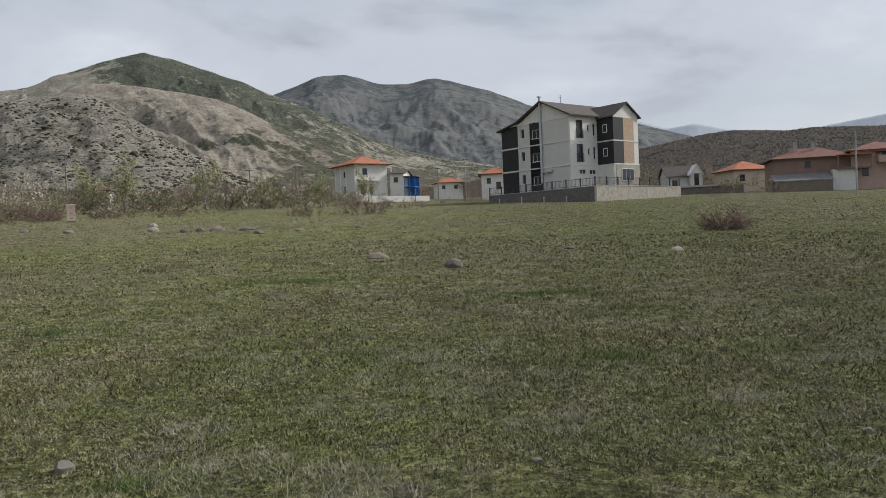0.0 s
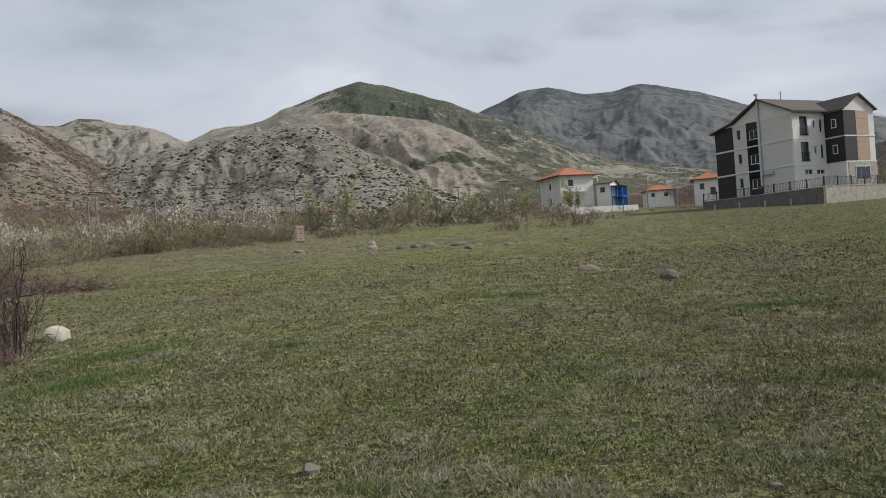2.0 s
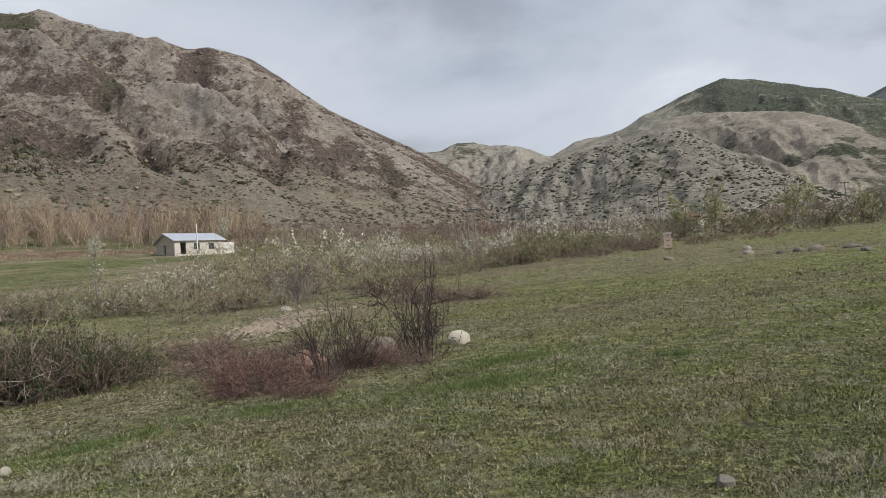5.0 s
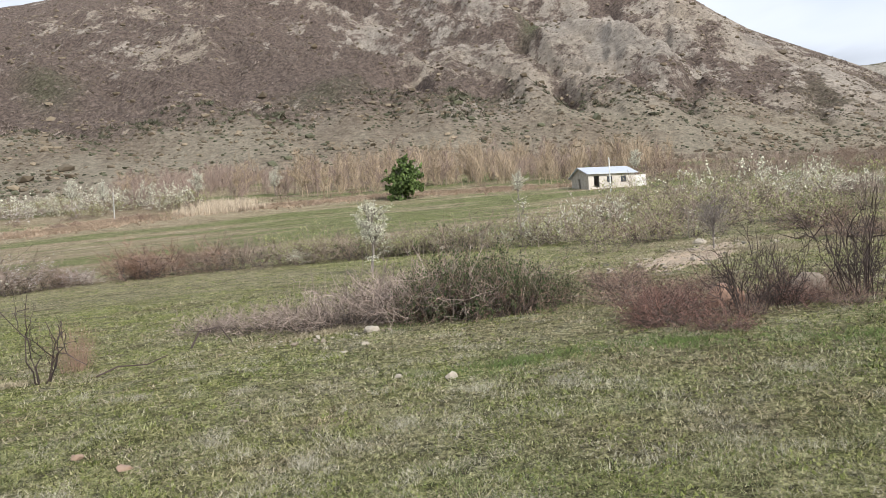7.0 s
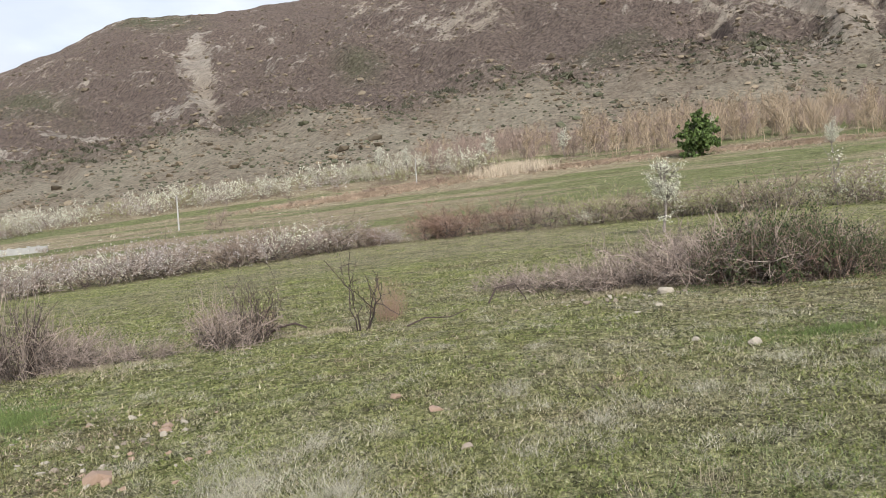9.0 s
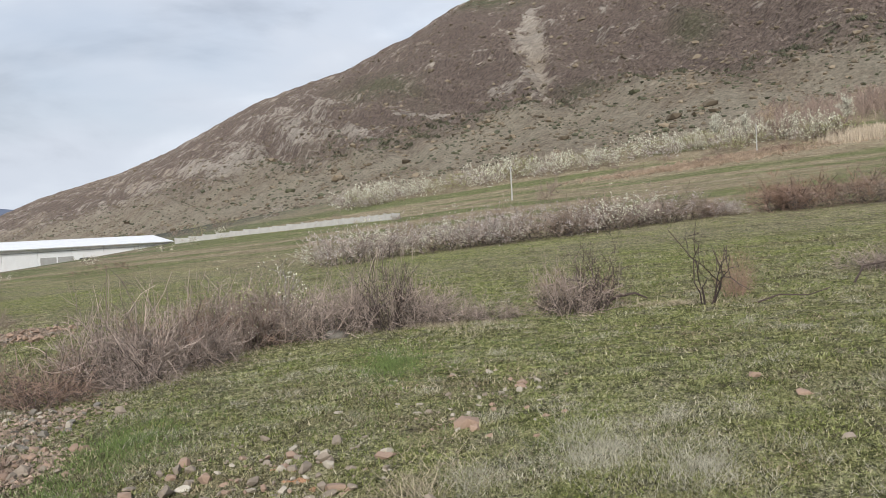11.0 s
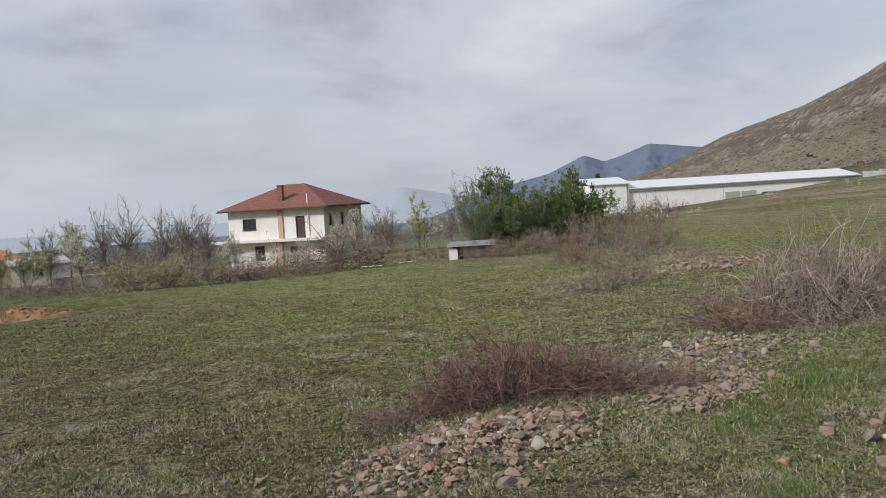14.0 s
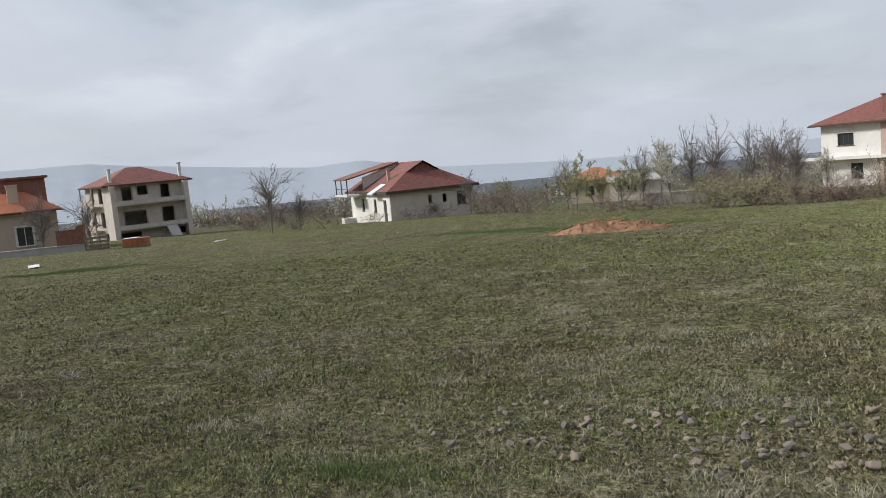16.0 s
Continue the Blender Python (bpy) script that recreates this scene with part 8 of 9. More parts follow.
soil_heap(-4.7, -3.9, 1.1, 0.5, 0.03, 40, "bare patch of reddish earth", 4)
soil_heap(-14.2, -19.4, 1.9, 1.0, 0.22, 30, "bank of red-brown earth", 5, "soil_mound", EARTH)
for x, y, rx, ry, h, turn, seed in ((-2.2, -6.4, 1.5, 0.75, 0.10, 25, 6), (-4.4, -6.6, 0.9, 0.45, 0.06, 30, 8), (-5.7, -8.2, 1.1, 0.6, 0.06, 30, 9), (-9.8, -17.6, 1.5, 0.5, 0.06, 20, 10), (-10.3, 8.3, 1.9, 1.1, 0.08, 35, 11), (-13.0, 8.2, 1.3, 0.8, 0.06, 20, 12)):
    soil_heap(x, y, rx, ry, h, turn, "crumbly brown earth with loose stones and twigs", seed, "earth_patch", EARTH)


PALEPINK = paint("faded_pink_paint", (0.62, 0.47, 0.39), 0.1)
DRYEARTH = paint("dry_stony_earth", (0.32, 0.25, 0.185), 0.3, 2.0, grain=20.0, bumpy=1.0, bd=0.05)
soil_heap(-19.5, 14.5, 6.2, 1.8, 0.10, 129, "dry stony bank of pale earth", 13, "earth_patch", DRYEARTH)
hive = thing("beehive_stack", spot(25.2, 62, 25), "stack of faded pink wooden beehive boxes", "beehive")
for k in range(3):
    bx = part("hive_box", boxes((-0.28, 0.28, -0.25, 0.25, 0.1 + 0.36 * k, 0.44 + 0.36 * k)), PALEPINK, hive)
    part("hand_slot", boxes((-0.1, 0.1, -0.262, -0.252, 0.26 + 0.36 * k, 0.31 + 0.36 * k)), FRAME_DARK, bx)
part("lid", boxes((-0.32, 0.32, -0.29, 0.29, 1.18, 1.26)), WHITE, hive)
part("stand", boxes((-0.28, 0.28, -0.25, 0.25, -0.2, 0.1)), OLDWOOD, hive)

for x, y, s in ((33.0, -28.0, 0.7), (37.4, -47.6, 0.5), (-10.5, -45.5, 0.6), (-12.6, -46.0, 0.5)):
    t = thing("litter_sheet", pose(x, y, float(land(x, y)) + 0.05, 0, 0, SR.uniform(0, 180)), "crumpled white plastic sheet on the grass", "litter")
    g = 9
    gx, gy = np.meshgrid(np.linspace(-1, 1, g), np.linspace(-0.35, 0.35, g), indexing="ij")
    gz = 0.10 * np.abs(fbm(gx * 2.2 + x, gy * 4 + y, 3, 7)) + 0.02
    i, j = np.meshgrid(np.arange(g - 1), np.arange(g - 1), indexing="ij")
    f = np.stack([i * g + j, (i + 1) * g + j, (i + 1) * g + j + 1, i * g + j + 1], -1).reshape(-1, 4)
    top = np.stack([gx.ravel() * s, gy.ravel() * s, gz.ravel()], 1)
    low = top - np.array([0, 0, 0.03])
    o = mesh_obj("sheet", np.concatenate((top, low)), np.concatenate((f, f[:, ::-1] + g * g)), FRAME, t)

t = thing("brick_pallet", spot(223.6, 68, 210), "pallet of orange bricks under a white sheet", "bricks")
part("pallet", boxes((-1.0, 1.0, -0.5, 0.5, 0.0, 0.15)), OLDWOOD, t)
for i in range(5):
    for k in range(3):
        part("brick_block", boxes((-0.95 + 0.39 * i, -0.59 + 0.39 * i, -0.45, 0.45, 0.16 + 0.2 * k, 0.35 + 0.2 * k)), ORANGE, t)
part("cover_sheet", boxes((-0.9, 0.2, -0.48, 0.48, 0.76, 0.80)), FRAME, t)
t = thing("wooden_crate", spot(226.0, 70, 220), "open wooden slat crate", "crate")
for k in range(4):
    part("slat", boxes((-0.9, 0.9, -0.45, -0.42, 0.05 + 0.3 * k, 0.2 + 0.3 * k)), OLDWOOD, t)
for k in range(4):
    part("batten", boxes((-0.9 + 0.56 * k, -0.8 + 0.56 * k, -0.41, -0.36, 0.0, 1.15)), OLDWOOD, t)


def log_branch(pts, r, label):
    cu = bpy.data.curves.new("branch", "CURVE")
    cu.dimensions = "3D"
    cu.bevel_depth = r
    cu.bevel_resolution = 2
    sp = cu.splines.new("POLY")
    sp.points.add(len(pts) - 1)
    for i, (x, y, z) in enumerate(pts):
        sp.points[i].co = (x, y, float(land(x, y)) + z, 1)
        sp.points[i].radius = 1.0 - 0.6 * i / len(pts)
    cu.materials.append(TWIG_DARK)
    tagged(new("fallen_branch", cu), label, "branch")


log_branch([(-13.9, -3.9, 0.02), (-13.85, -3.6, 0.16), (-13.8, -3.3, 0.20), (-13.8, -3.1, 0.10)], 0.028, "dark crooked dead branch on the bank")
log_branch([(-12.95, -1.3, 0.03), (-13.1, -1.0, 0.10), (-13.3, -0.6, 0.05), (-13.5, -0.3, 0.12)], 0.014, "blackened dead branch lying on the bank")
log_branch([(-14.9, 0.1, 0.02), (-14.95, 0.25, 0.28), (-14.9, 0.6, 0.34), (-14.9, 0.8, 0.04)], 0.02, "bent dead bramble stem")

# ---------------------------------------------------------------- scrub on the hills


def on_slope(grid, n, seed, lo, hi, keep):
    """n points on a hillside where keep(cover, foot) is true."""
    rs = np.random.RandomState(seed)
    x = grid[0]
    ns, na = x.shape
    m = n * 8
    i = rs.uniform(lo, hi, m) * (ns - 9)
    j = rs.uniform(0.0, 0.995, m) * (na - 1)
    a, b = i.astype(int), j.astype(int)
    f, g = i - a, j - b
    p = np.stack([q[a, b] * (1 - f) * (1 - g) + q[a + 1, b] * f * (1 - g) + q[a, b + 1] * (1 - f) * g + q[a + 1, b + 1] * f * g for q in grid], 1)
    return rs, p[keep(p[:, 3] + rs.normal(size=m) * 0.05, p[:, 4])][:n, :3]


def hill_scrub(name, grid, n, seed, size, mat, label, keep, lo=0.03, hi=0.98, spikes=6):
    """Leafless scrub: loose brushes of thin upright sprays."""
    rs, p = on_slope(grid, n, seed, lo, hi, keep)
    s = size * rs.lognormal(0, 0.3, len(p))
    c = np.repeat(p, spikes, 0)
    ss = np.repeat(s, spikes)[:, None]
    root = c + rs.normal(size=c.shape) * ss * np.array([0.4, 0.4, 0.05])
    tip = c + rs.normal(size=c.shape) * ss * np.array([0.5, 0.5, 0.0]) + np.array([0, 0, 1.0]) * ss * rs.uniform(0.4, 1.0, (len(c), 1))
    side = unit(rs.normal(size=c.shape) * np.array([1, 1, 0.3])) * ss * 0.17
    v = np.stack([root - side, root + side, tip], 1).reshape(-1, 3)
    tagged(mesh_obj(name, v, np.arange(len(v)).reshape(-1, 3), mat), label, "scrub", kind="stuff")


def hill_bushes(name, grid, n, seed, size, mat, label, keep, lo=0.02, hi=0.98, clumped=-9.0):
    """Low cushion bushes dotted over open slopes."""
    rs, p = on_slope(grid, n, seed, lo, hi, keep)
    drift = fbm(p[:, 0] / 38, p[:, 1] / 38, 4, seed + 61) + 0.8 * fbm(p[:, 0] / 9, p[:, 1] / 9, 2, seed + 67)
    drift = drift + rs.normal(size=len(p)) * 0.12
    p, drift = p[drift > clumped], drift[drift > clumped]
    bm = bmesh.new()
    bmesh.ops.create_icosphere(bm, subdivisions=1, radius=0.5)
    base = np.array([v.co[:] for v in bm.verts])
    tri = np.array([[v.index for v in f.verts] for f in bm.faces])
    bm.free()
    k, n = len(base), len(p)
    s = size * rs.lognormal(0, 0.5, n)[:, None, None]
    v = base[None] * rs.uniform(0.55, 1.45, (n, k, 1)) * np.array([1.25, 1.25, 0.75]) * s + p[:, None] + np.array([0, 0, 0.12]) * s
    f = tri[None] + (np.arange(n) * k)[:, None, None]
    tagged(mesh_obj(name, v.reshape(-1, 3), f.reshape(-1, 3), mat), label, "scrub", kind="stuff")


def far_wood(name, az, dist, n, size, sprays, mat, label, seed):
    """A far leafless wood: trees as loose sprays of thin upright twigs on a short stem."""
    rs = np.random.RandomState(seed)
    a, d = np.radians(rs.uniform(*az, n)), rs.uniform(*dist, n)
    x, y = -np.sin(a) * d, np.cos(a) * d
    s = size * rs.uniform(0.4, 1.3, n) * (1 + 0.45 * fbm(x / 30, y / 30, 3, seed))
    c = np.repeat(np.stack([x, y, land(x, y) - 0.2], 1), sprays, 0)
    ss = np.repeat(s, sprays)[:, None]
    k = len(c)
    root = c + np.array([0, 0, 1.0]) * ss * rs.uniform(0.0, 0.55, (k, 1)) + rs.normal(size=(k, 3)) * ss * np.array([0.05, 0.05, 0])
    tip = root + (rs.normal(size=(k, 3)) * np.array([0.17, 0.17, 0.08]) + np.array([0, 0, 0.38])) * ss
    tip[:, 2] = np.maximum(tip[:, 2], root[:, 2] + 0.1)
    ang = rs.uniform(0, 2 * np.pi, k)
    side = np.stack([np.cos(ang), np.sin(ang), np.zeros(k)], 1) * ss * 0.007
    v = np.stack([root - side, root + side, tip], 1).reshape(-1, 3)
    tagged(mesh_obj(name, v, np.arange(3 * k).reshape(-1, 3), mat), label, "wood", kind="stuff")


far_wood("north_wood", (-5, 19), (235, 380), 900, 6.0, 36, TWIG_MAUVE, "belt of bare brown woodland behind the houses", 321)
far_wood("west_grove", (60, 94), (172, 250), 480, 6.0, 64, TWIG_MAUVE, "grove of bare young trees at the field's far edge", 322)
far_wood("poplar_grove", (54, 78), (165, 240), 230, 7.5, 80, TWIG_TAN, "poplar grove in pale tan bud", 323)
far_wood("poplar_row", (-21.5, -12.5), (285, 330), 34, 8.5, 40, TWIG_TAN, "row of slender pale poplars below the wooded hill", 326)
far_wood("gorge_thicket", (26, 57), (130, 300), 1100, 3.2, 26, TWIG_GREY, "grey-brown thicket towards the gorge", 324)
far_wood("plain_trees", (148, 242), (170, 520), 900, 4.5, 18, TWIG_GREY, "scattered bare trees on the plain", 325)
SCRUB_BROWN = paint("hill_scrub_brown", (0.205, 0.162, 0.135), 0.2, 0.02, spread=0.3)
SCRUB_RUST = paint("hill_bush_brown", (0.165, 0.13, 0.088), 0.25, 0.02, spread=0.35)
SCRUB_GREEN = paint("hill_scrub_green", (0.17, 0.175, 0.11), 0.25, 0.02, spread=0.3)
SCRUB_OLIVE = paint("hill_scrub_olive", (0.145, 0.128, 0.10), 0.25, 0.02, spread=0.25)
SCRUB_DARK = paint("hill_bush_dark", (0.085, 0.086, 0.05), 0.25, 0.02, spread=0.3)
hill_scrub("hill_scrub", build_hills[0], 27000, 301, 1.7, SCRUB_BROWN, "leafless mauve-brown scrub over the mountainside", lambda c, f: (c > 0.44) & (f < 0.5), 0.06, 0.99, 6)
hill_bushes("slope_bushes", build_hills[0], 14000, 308, 1.35, SCRUB_RUST, "rounded brown bushes dotted over the rocky slope", lambda c, f: (c > 0.2) & (c < 0.9) & (f < 0.6), 0.05, 0.99)
hill_bushes("hill_bushes", build_hills[0], 17000, 302, 1.0, SCRUB_DARK, "dull green cushion bushes in drifts on the lower slope", lambda c, f: f > 0.1, 0.01, 0.5, clumped=0.06)
hill_bushes("foot_bushes", build_hills[0], 15000, 309, 1.25, SCRUB_RUST, "low brown bushes in drifts on the lower slope", lambda c, f: f > 0.06, 0.01, 0.5, clumped=0.08)
hill_scrub("hill_junipers", build_hills[0], 900, 307, 2.0, SCRUB_DARK, "dark green junipers at the foot of the mountain", lambda c, f: (f > 0.02) & (f < 0.7), 0.08, 0.3, 14)
hill_bushes("badland_bushes", build_hills[4], 5200, 303, 1.25, SCRUB_DARK, "dark bushes dotted over the badland hill", lambda c, f: c > 0.3)
hill_scrub("ridge_wood", build_hills[2], 9000, 304, 1.9, SCRUB_GREEN, "dull green woodland on the far crest", lambda c, f: c > 0.42, 0.45, 1.0, 5)
hill_scrub("hill_wood", build_hills[7], 20000, 305, 1.35, SCRUB_OLIVE, "bare brown woodland on the low hill", lambda c, f: c > 0.2, 0.05, 1.0, 5)
hill_scrub("foothill_wood", build_hills[2], 6000, 306, 2.8, SCRUB_BROWN, "leafless brown woods at the foot of the hills", lambda c, f: c > 0.35, 0.02, 0.35, 5)

# ---------------------------------------------------------------- grass
RUSTY = paint("rusty_bracken", (0.38, 0.29, 0.21), 0.2, 0.3, spread=0.35)
TUSSOCK = paint("tussock_grass", (0.19, 0.205, 0.09), 0.25, 0.7, spread=0.5)


def tufts(name, mat, label, seed, count, rmin, rmax, blades, hgt, width, spread, patch, thresh, az0=-40, az1=245, lean=0.55):
    """Tufts of blades over the meadow, thinning with distance; patch: size of the drifts they grow in."""
    rs = np.random.RandomState(seed)
    m = count * 4
    r = np.exp(rs.uniform(math.log(rmin), math.log(rmax), m))
    a = np.radians(rs.uniform(az0, az1, m))
    x, y = -np.sin(a) * r, np.cos(a) * r
    keep = fbm(x / patch, y / patch, 4, seed) + rs.normal(size=m) * 0.12 > thresh
    keep &= ~((x < -15.5) & (r > 20) & (rs.uniform(size=m) < 0.35))
    x, y, r = x[keep][:count], y[keep][:count], r[keep][:count]
    n = len(x)
    z = land(x, y)
    grow = 0.5 + 0.9 * rs.uniform(size=n)
    wide = 1 + r / 12
    c = np.repeat(np.stack([x, y, z - 0.012], 1), blades, 0)
    g = np.repeat(grow, blades)[:, None]
    w = np.repeat(wide, blades)[:, None]
    k = len(c)
    root = c + rs.normal(size=(k, 3)) * np.array([spread, spread, 0]) * (0.6 + 0.4 * w)
    d = rs.normal(size=(k, 3)) * np.array([lean, lean, 0]) + np.array([0, 0, 1.0])
    tip = root + d * hgt * g * rs.uniform(0.5, 1.1, (k, 1))
    ang = rs.uniform(0, 2 * np.pi, k)
    side = np.stack([np.cos(ang), np.sin(ang), np.zeros(k)], 1) * width * w * 0.5
    v = np.stack([root - side, root + side, tip], 1).reshape(-1, 3)
    tagged(mesh_obj(name, v, np.arange(3 * k).reshape(-1, 3), mat), label, "grass", kind="stuff")


def turf_material():
    """Grazed tussocks: each its own mix of green, grey herb and straw."""
    m, nt, b = nodes("turf_tussocks")
    g = nt.nodes.new("ShaderNodeNewGeometry")
    island = g.outputs["Random Per Island"]
    green = ramp(nt, island, ((0.0, (0.06, 0.07, 0.025)), (0.3, (0.11, 0.125, 0.038)), (0.65, (0.165, 0.182, 0.062)), (1.0, (0.215, 0.222, 0.095))))
    grey = ramp(nt, island, ((0.0, (0.07, 0.062, 0.036)), (0.3, (0.13, 0.118, 0.07)), (0.65, (0.205, 0.185, 0.12)), (1.0, (0.29, 0.26, 0.175))))
    c = mixc(nt, rng(nt, tex(nt, 0.9, 6, 0.7, off=(5, 2, 0)), 0.44, 0.58), green, grey)
    c = scaled(nt, c, rng(nt, tex(nt, 120.0, 3, 0.8), 0.36, 0.64, 0.5, 1.5))
    nt.links.new(c, b.inputs["Base Color"])
    b.inputs["Roughness"].default_value = 1.0
    b.inputs["Specular IOR Level"].default_value = 0.1
    return m


def tussocks(name, label, seed, count, rmin, rmax, az0=-40, az1=320):
    """Low ragged cushions of turf, three facets each, crowded over the meadow."""
    rs = np.random.RandomState(seed)
    m = count * 2
    r = np.exp(rs.uniform(math.log(rmin), math.log(rmax), m))
    a = np.radians(rs.uniform(az0, az1, m))
    x, y = -np.sin(a) * r, np.cos(a) * r
    keep = (fbm(x / 0.7, y / 0.7, 4, seed) + rs.normal(size=m) * 0.2 > -0.1) & (rs.uniform(size=m) > (r - 40) / 60)
    x, y, r = x[keep][:count], y[keep][:count], r[keep][:count]
    n = len(x)
    rad = rs.uniform(0.006, 0.018, n) * (1 + r / 10)
    hgt = rs.uniform(0.007, 0.022, n) * (1 + r / 40)
    t = np.linspace(0, 2 * np.pi, 3, endpoint=False)[None] + rs.uniform(0, 1, (n, 1))
    rr = rad[:, None] * rs.uniform(0.6, 1.3, (n, 3))
    z = land(x, y)
    ring = np.stack([x[:, None] + np.cos(t) * rr, y[:, None] + np.sin(t) * rr, z[:, None] - 0.015 + hgt[:, None] * rs.uniform(0, 0.5, (n, 3))], -1)
    top = np.stack([x + rs.normal(size=n) * rad * 0.3, y + rs.normal(size=n) * rad * 0.3, z + hgt], 1)
    v = np.concatenate((ring, top[:, None]), 1).reshape(-1, 3)
    tri = np.array([[k, (k + 1) % 3, 3] for k in range(3)])
    f = (np.arange(n) * 4)[:, None, None] + tri[None]
    tagged(mesh_obj(name, v, f.reshape(-1, 3), turf_material()), label, "grass", kind="stuff")


def leaf_material():
    """Blades of turf: green, grey-green and straw side by side, each blade its own tone, in drifts; a darkening towards
    the east is painted in.
    """
    m, nt, b = nodes("turf_blades")
    g = nt.nodes.new("ShaderNodeNewGeometry")
    island = g.outputs["Random Per Island"]
    green = ramp(nt, island, ((0.0, (0.028, 0.036, 0.01)), (0.4, (0.10, 0.122, 0.03)), (0.75, (0.23, 0.26, 0.08)), (1.0, (0.36, 0.36, 0.18))))
    grey = ramp(nt, island, ((0.0, (0.04, 0.036, 0.024)), (0.4, (0.155, 0.147, 0.096)), (0.75, (0.35, 0.335, 0.235)), (1.0, (0.54, 0.505, 0.39))))
    straw = ramp(nt, island, ((0.0, (0.05, 0.036, 0.022)), (0.45, (0.19, 0.145, 0.09)), (1.0, (0.46, 0.38, 0.26))))
    c = mixc(nt, rng(nt, tex(nt, 1.1, 6, 0.7, off=(5, 2, 0)), 0.45, 0.6), green, grey)
    c = mixc(nt, rng(nt, tex(nt, 0.35, 6, 0.7, off=(8, 3, 0)), 0.46, 0.62, 0, 0.85), c, straw)
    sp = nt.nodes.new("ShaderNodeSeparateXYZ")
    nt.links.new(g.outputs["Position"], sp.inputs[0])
    # eastward brightness falloff, painted into the blades' colour
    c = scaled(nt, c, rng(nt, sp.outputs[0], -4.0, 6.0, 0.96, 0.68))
    nt.links.new(c, b.inputs["Base Color"])
    b.inputs["Roughness"].default_value = 0.9
    b.inputs["Specular IOR Level"].default_value = 0.15
    return m


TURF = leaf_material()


def blades(name, label, seed, count, rmin, rmax, az0=-34, az1=237):
    """Single blades of grazed turf strewn over the meadow, larger with distance."""
    rs = np.random.RandomState(seed)
    r = np.exp(rs.uniform(math.log(rmin), math.log(rmax), count))
    a = np.radians(rs.uniform(az0, az1, count))
    x, y = -np.sin(a) * r, np.cos(a) * r
    clump = fbm(x / 0.22, y / 0.22, 3, seed) + 0.6 * fbm(x / 1.3, y / 1.3, 3, seed + 5)
    keep = clump + rs.normal(size=count) * 0.35 > -0.25
    x, y, r, clump = x[keep], y[keep], r[keep], clump[keep]
    n = len(x)
    size = 0.012 * (0.45 + np.minimum(r, 9) / 5.5 + np.maximum(r - 9, 0) / 22) * rs.uniform(0.6, 1.5, n) * (1 + 0.7 * np.clip(clump, 0, 1))
    root = np.stack([x, y, land(x, y) - 0.006], 1)
    tilt = rs.normal(size=(n, 3)) * np.array([1.1, 1.1, 0]) + np.array([0, 0, 0.75])
    tip = root + unit(tilt) * (size * 1.7)[:, None]
    ang = rs.uniform(0, 2 * np.pi, n)
    side = np.stack([np.cos(ang), np.sin(ang), np.zeros(n)], 1) * (size * 0.25 * (1 + np.maximum(r - 9, 0) / 25))[:, None]
    v = np.stack([root - side, root + side, tip], 1).reshape(-1, 3)
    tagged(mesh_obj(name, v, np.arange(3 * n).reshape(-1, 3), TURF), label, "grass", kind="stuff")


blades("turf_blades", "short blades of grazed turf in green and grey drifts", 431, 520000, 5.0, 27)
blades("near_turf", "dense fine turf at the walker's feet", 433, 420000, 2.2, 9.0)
tussocks("turf_tussocks", "crowded low tussocks of grazed turf", 421, 150000, 4.5, 95, -34, 237)
tufts("short_grass", GRASS, "short grazed green grass", 401, 14000, 1.8, 20, 6, 0.026, 0.005, 0.055, 2.2, -0.3, lean=1.0)
tufts("lush_grass", GRASS_LUSH, "fresh green grass in patches", 402, 8000, 3.0, 30, 8, 0.045, 0.005, 0.05, 2.6, 0.16, lean=0.8)
tufts("dry_grass", STRAW, "dry straw-coloured grass", 403, 14000, 2.2, 30, 7, 0.034, 0.004, 0.055, 1.7, -0.1, lean=1.1)
tufts("grey_herbs", HERB, "fine grey clumps of dry herb stalks", 404, 3200, 2.4, 20, 64, 0.058, 0.0030, 0.065, 1.0, 0.12, lean=0.85)
tufts("dark_tufts", DARK_STALK, "dark thin stalks in the turf", 405, 12000, 2.2, 22, 7, 0.026, 0.006, 0.06, 1.1, 0.08, lean=1.4)
tufts("green_tussocks", TUSSOCK, "dull green tussocks in the turf", 407, 4500, 2.2, 34, 26, 0.05, 0.005, 0.06, 1.3, 0.05, lean=0.9)
tufts("tall_stalks", STRAW, "tall dry grass stalks", 406, 300, 3.0, 25, 10, 0.19, 0.003, 0.05, 2.0, 0.25, lean=0.35)


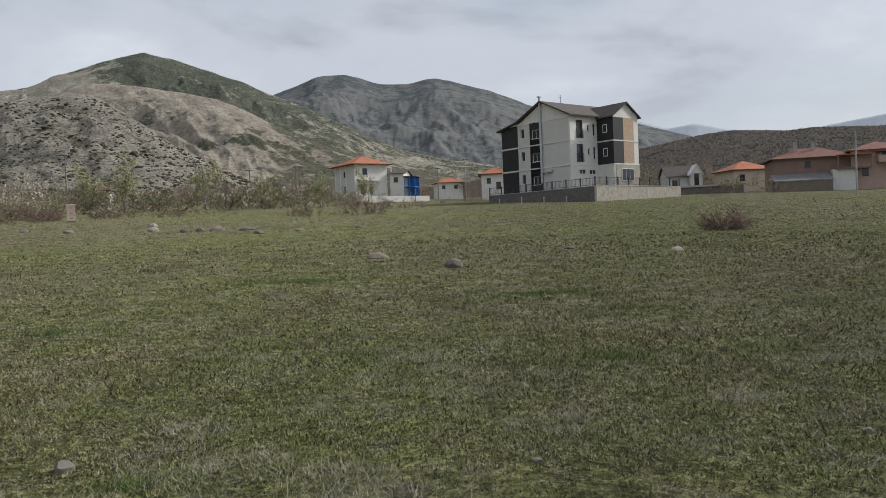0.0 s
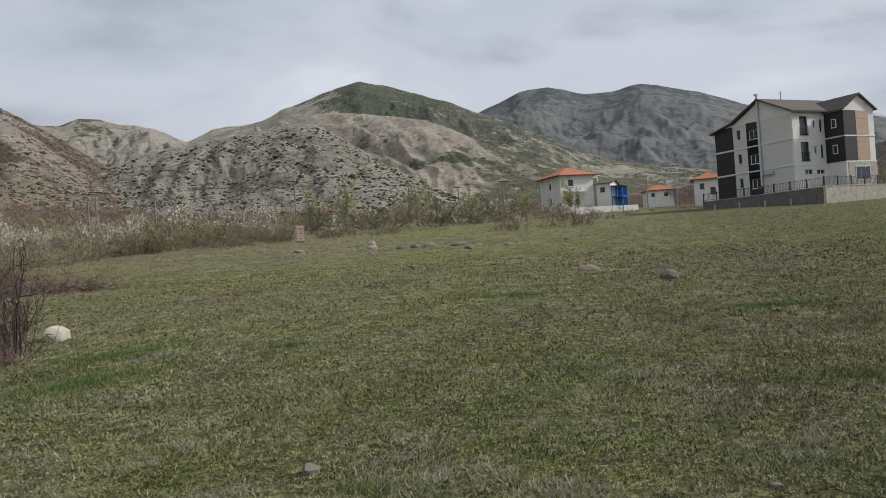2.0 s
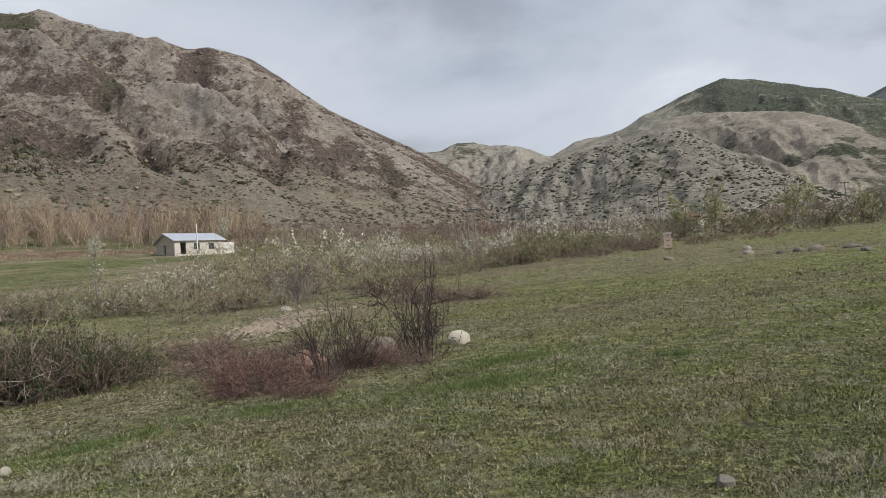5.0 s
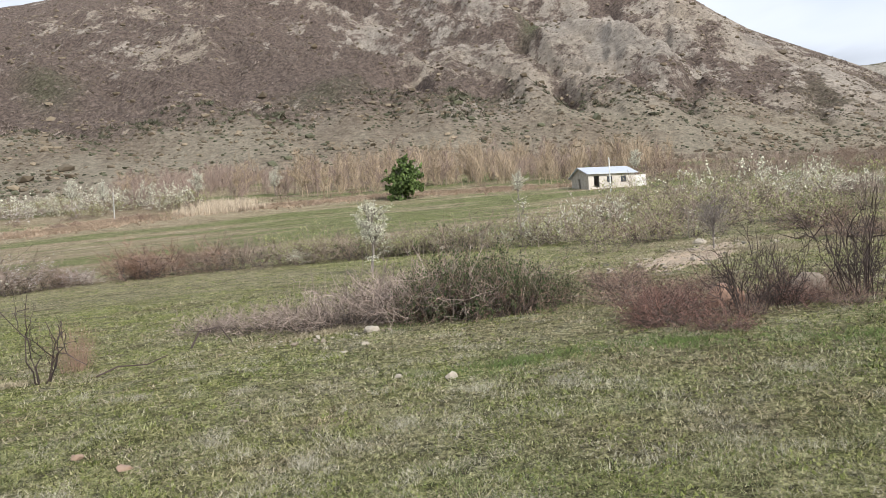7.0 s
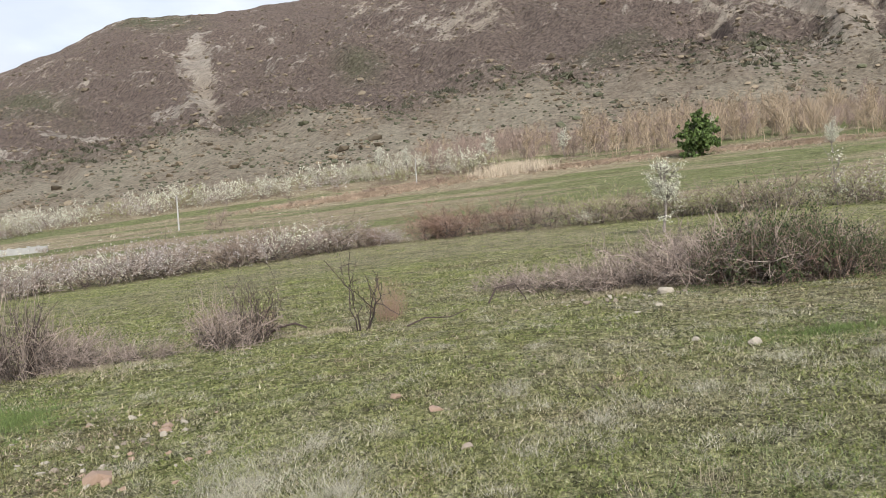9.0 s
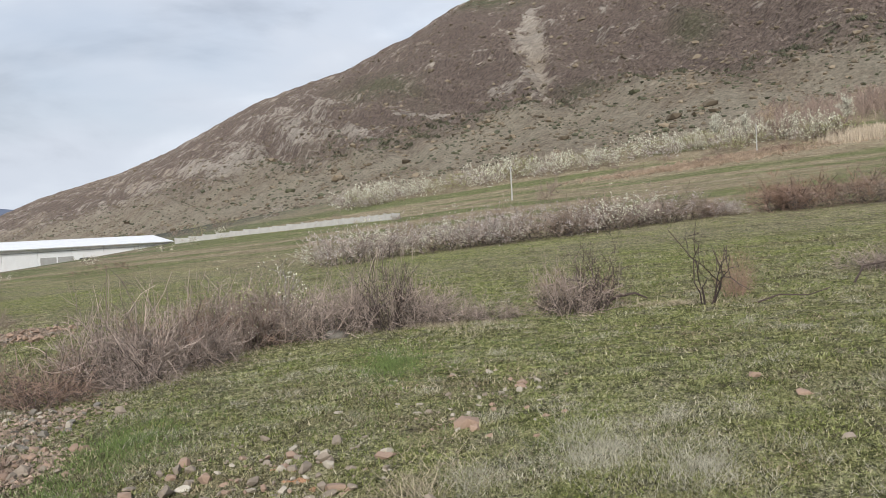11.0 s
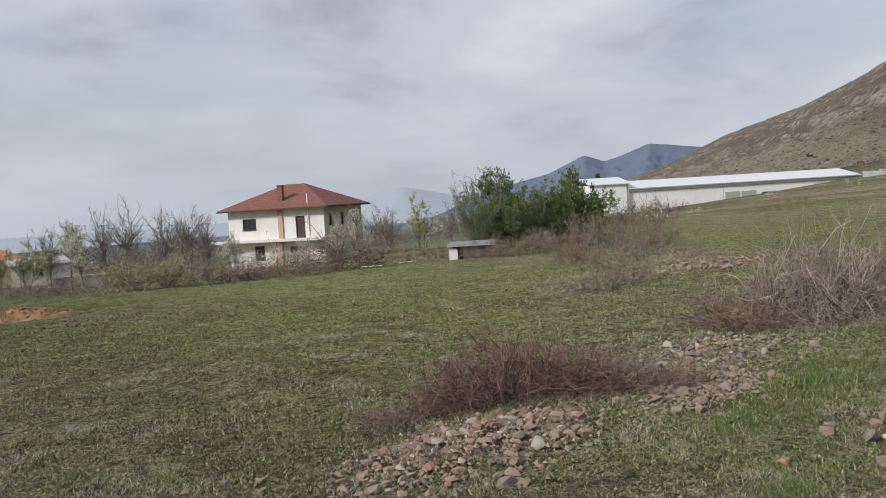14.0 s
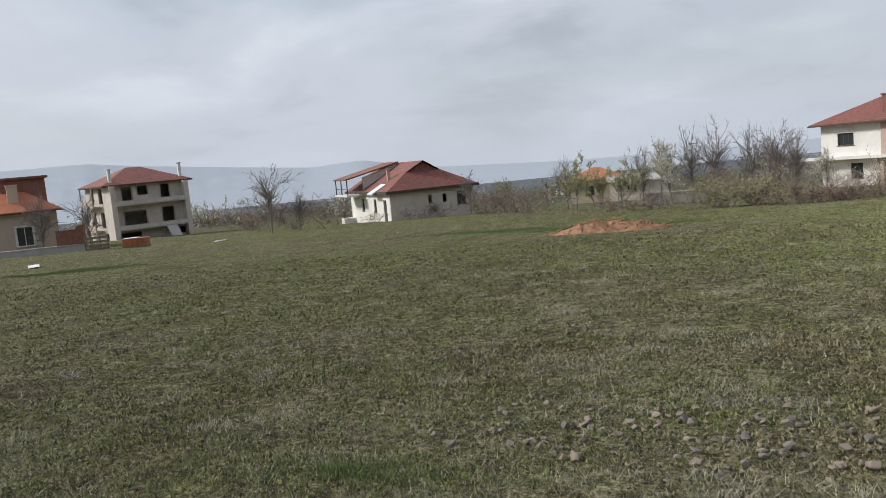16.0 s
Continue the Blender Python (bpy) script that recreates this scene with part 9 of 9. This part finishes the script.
def sward(name, mat, label, seed, spots, per, blades, hgt, width, lean):
    """Longer growth in given places: centre, half-length, half-width, heading."""
    rs = np.random.RandomState(seed)
    vs = []
    for cx, cy, ra, rb, turn in spots:
        n = int(per * ra * rb * math.pi)
        a, q = rs.uniform(0, 2 * np.pi, n), np.abs(rs.normal(0, 0.55, n))
        u, v = ra * q * np.cos(a), rb * q * np.sin(a)
        c, s = math.cos(radians(turn)), math.sin(radians(turn))
        x, y = cx + c * u - s * v, cy + s * u + c * v
        r = np.hypot(x, y)
        root = np.repeat(np.stack([x, y, land(x, y) - 0.01], 1), blades, 0)
        k = len(root)
        w = np.repeat(1 + r / 14, blades)[:, None]
        root = root + rs.normal(size=(k, 3)) * np.array([0.05, 0.05, 0])
        tip = root + (rs.normal(size=(k, 3)) * np.array([lean, lean, 0]) + np.array([0, 0, 1.0])) * hgt * rs.uniform(0.4, 1.1, (k, 1))
        ang = rs.uniform(0, 2 * np.pi, k)
        side = np.stack([np.cos(ang), np.sin(ang), np.zeros(k)], 1) * width * w * 0.5
        vs.append(np.stack([root - side, root + side, tip], 1).reshape(-1, 3))
    v = np.concatenate(vs)
    tagged(mesh_obj(name, v, np.arange(len(v)).reshape(-1, 3), mat), label, "grass", kind="stuff")


sward("green_sward", GRASS_LUSH, "lush green grass in damp patches", 411, ((-5.4, -6.3, 1.9, 0.9, 30), (-4.0, -5.6, 1.3, 0.6, 30), (-6.4, 7.4, 2.2, 1.0, 60), (-7.2, 9.0, 1.6, 0.8, 60), (-8.2, 5.4, 1.4, 0.8, 60), (-3.2, -4.2, 0.9, 0.4, 20), (-8.6, 3.5, 1.6, 0.6, 90), (-1.8, 4.4, 0.5, 0.3, 0), (2.6, -4.6, 1.6, 0.6, 0), (-9.0, -5.5, 2.2, 0.8, 30),
      (6.5, -33, 5, 1.6, 0), (12, -35, 4, 1.2, 0), (26, -24, 3, 1.5, 40), (-2.7, 14.6, 1.4, 0.5, 0), (1.5, 12.0, 1.6, 0.5, 0), (-4.8, 9.6, 0.9, 0.5, 0), (1.6, 7.4, 1.0, 0.4, 0), (13.5, 15.0, 2.5, 0.6, 10)), 130, 8, 0.06, 0.006, 0.6)
sward("straw_sward", STRAW, "matted dry straw on the bank", 412, ((-11.5, 8.2, 2.8, 1.4, 40), (-14.2, 2.4, 2.8, 0.5, 100), (-13.6, -2.6, 2.4, 0.5, 80), (-12.4, -6.6, 2.6, 0.8, 70), (-9.0, -8.8, 2.4, 0.7, 10), (-4.6, -2.9, 1.3, 0.6, 10), (-19, 15.5, 6, 2.4, 35), (-22, 19, 6, 2.2, 40), (-16, 18.5, 3, 0.8, 20),
      (-3.5, -7.3, 1.6, 0.7, 20), (-11, -20, 3.5, 2.0, 30), (-15, -24, 4.5, 2.5, 40), (-28, 40, 3, 12, 10)), 44, 8, 0.09, 0.006, 1.0)
sward("rusty_growth", RUSTY, "rusty dead bracken and dry grass by the trees", 414, (at(66, 150) + (14, 6, 75), at(74, 152) + (12, 6, 80), at(82, 150) + (14, 6, 85), at(91, 150) + (16, 6, 95), at(97, 140) + (16, 6, 100), at(60, 150) + (8, 3, 60)), 9, 8, 0.4, 0.02, 0.9)
sward("grey_stalks", HERB, "grey dry stalks of last year's herbs", 413, ((-5.3, -2.0, 0.7, 0.45, 20), (-6.4, -1.6, 0.6, 0.4, 0), (-6.2, 0.6, 0.5, 0.3, 0), (-5.6, 0.0, 0.5, 0.3, 0), (-7.6, 2.6, 0.5, 0.35, 0), (-6.8, 1.6, 0.5, 0.3, 0), (-7.2, 3.4, 0.5, 0.35, 0), (-4.9, -2.6, 0.6, 0.4, 20),
      (1.2, -9.2, 0.25, 0.12, 0), (-3.6, 5.2, 0.35, 0.25, 0), (2.2, 5.8, 0.6, 0.3, 0), (3.5, 7.0, 0.6, 0.3, 0), (-6.0, 5.2, 0.5, 0.3, 0), (-7.5, 0.0, 0.5, 0.3, 0), (-5.6, -1.9, 1.2, 0.6, 30), (-5.2, -1.2, 0.8, 0.5, 30), (1.0, -9.0, 0.35, 0.2, 0), (2.7, -10.5, 0.6, 0.25, 0), (0.7, -12.1, 0.6, 0.25, 0), (-2.3, -14.2, 0.6, 0.3, 0), (4.9, -7.0, 0.3, 0.2, 0), (7.0, -8.3, 0.4, 0.2, 0), (2.9, -13.9, 0.6, 0.3, 0)), 80, 12, 0.09, 0.0026, 0.9)
sward("dark_herbs", TUSSOCK, "low dark green clumps of herbs in the meadow", 415, ((1.8, 9.75, 0.8, 0.3, 0), (5.0, 10.6, 0.7, 0.3, 0), (3.1, 7.7, 0.8, 0.3, 10), (0.55, 5.0, 0.4, 0.2, 0), (-0.9, 7.9, 0.5, 0.2, 0), (4.2, 6.6, 0.7, 0.3, 20), (2.4, 10.4, 1.2, 0.3, 0), (-9.0, 2.4, 0.5, 0.2, 0), (-3.4, 6.0, 0.4, 0.2, 0)), 150, 10, 0.06, 0.007, 0.8)
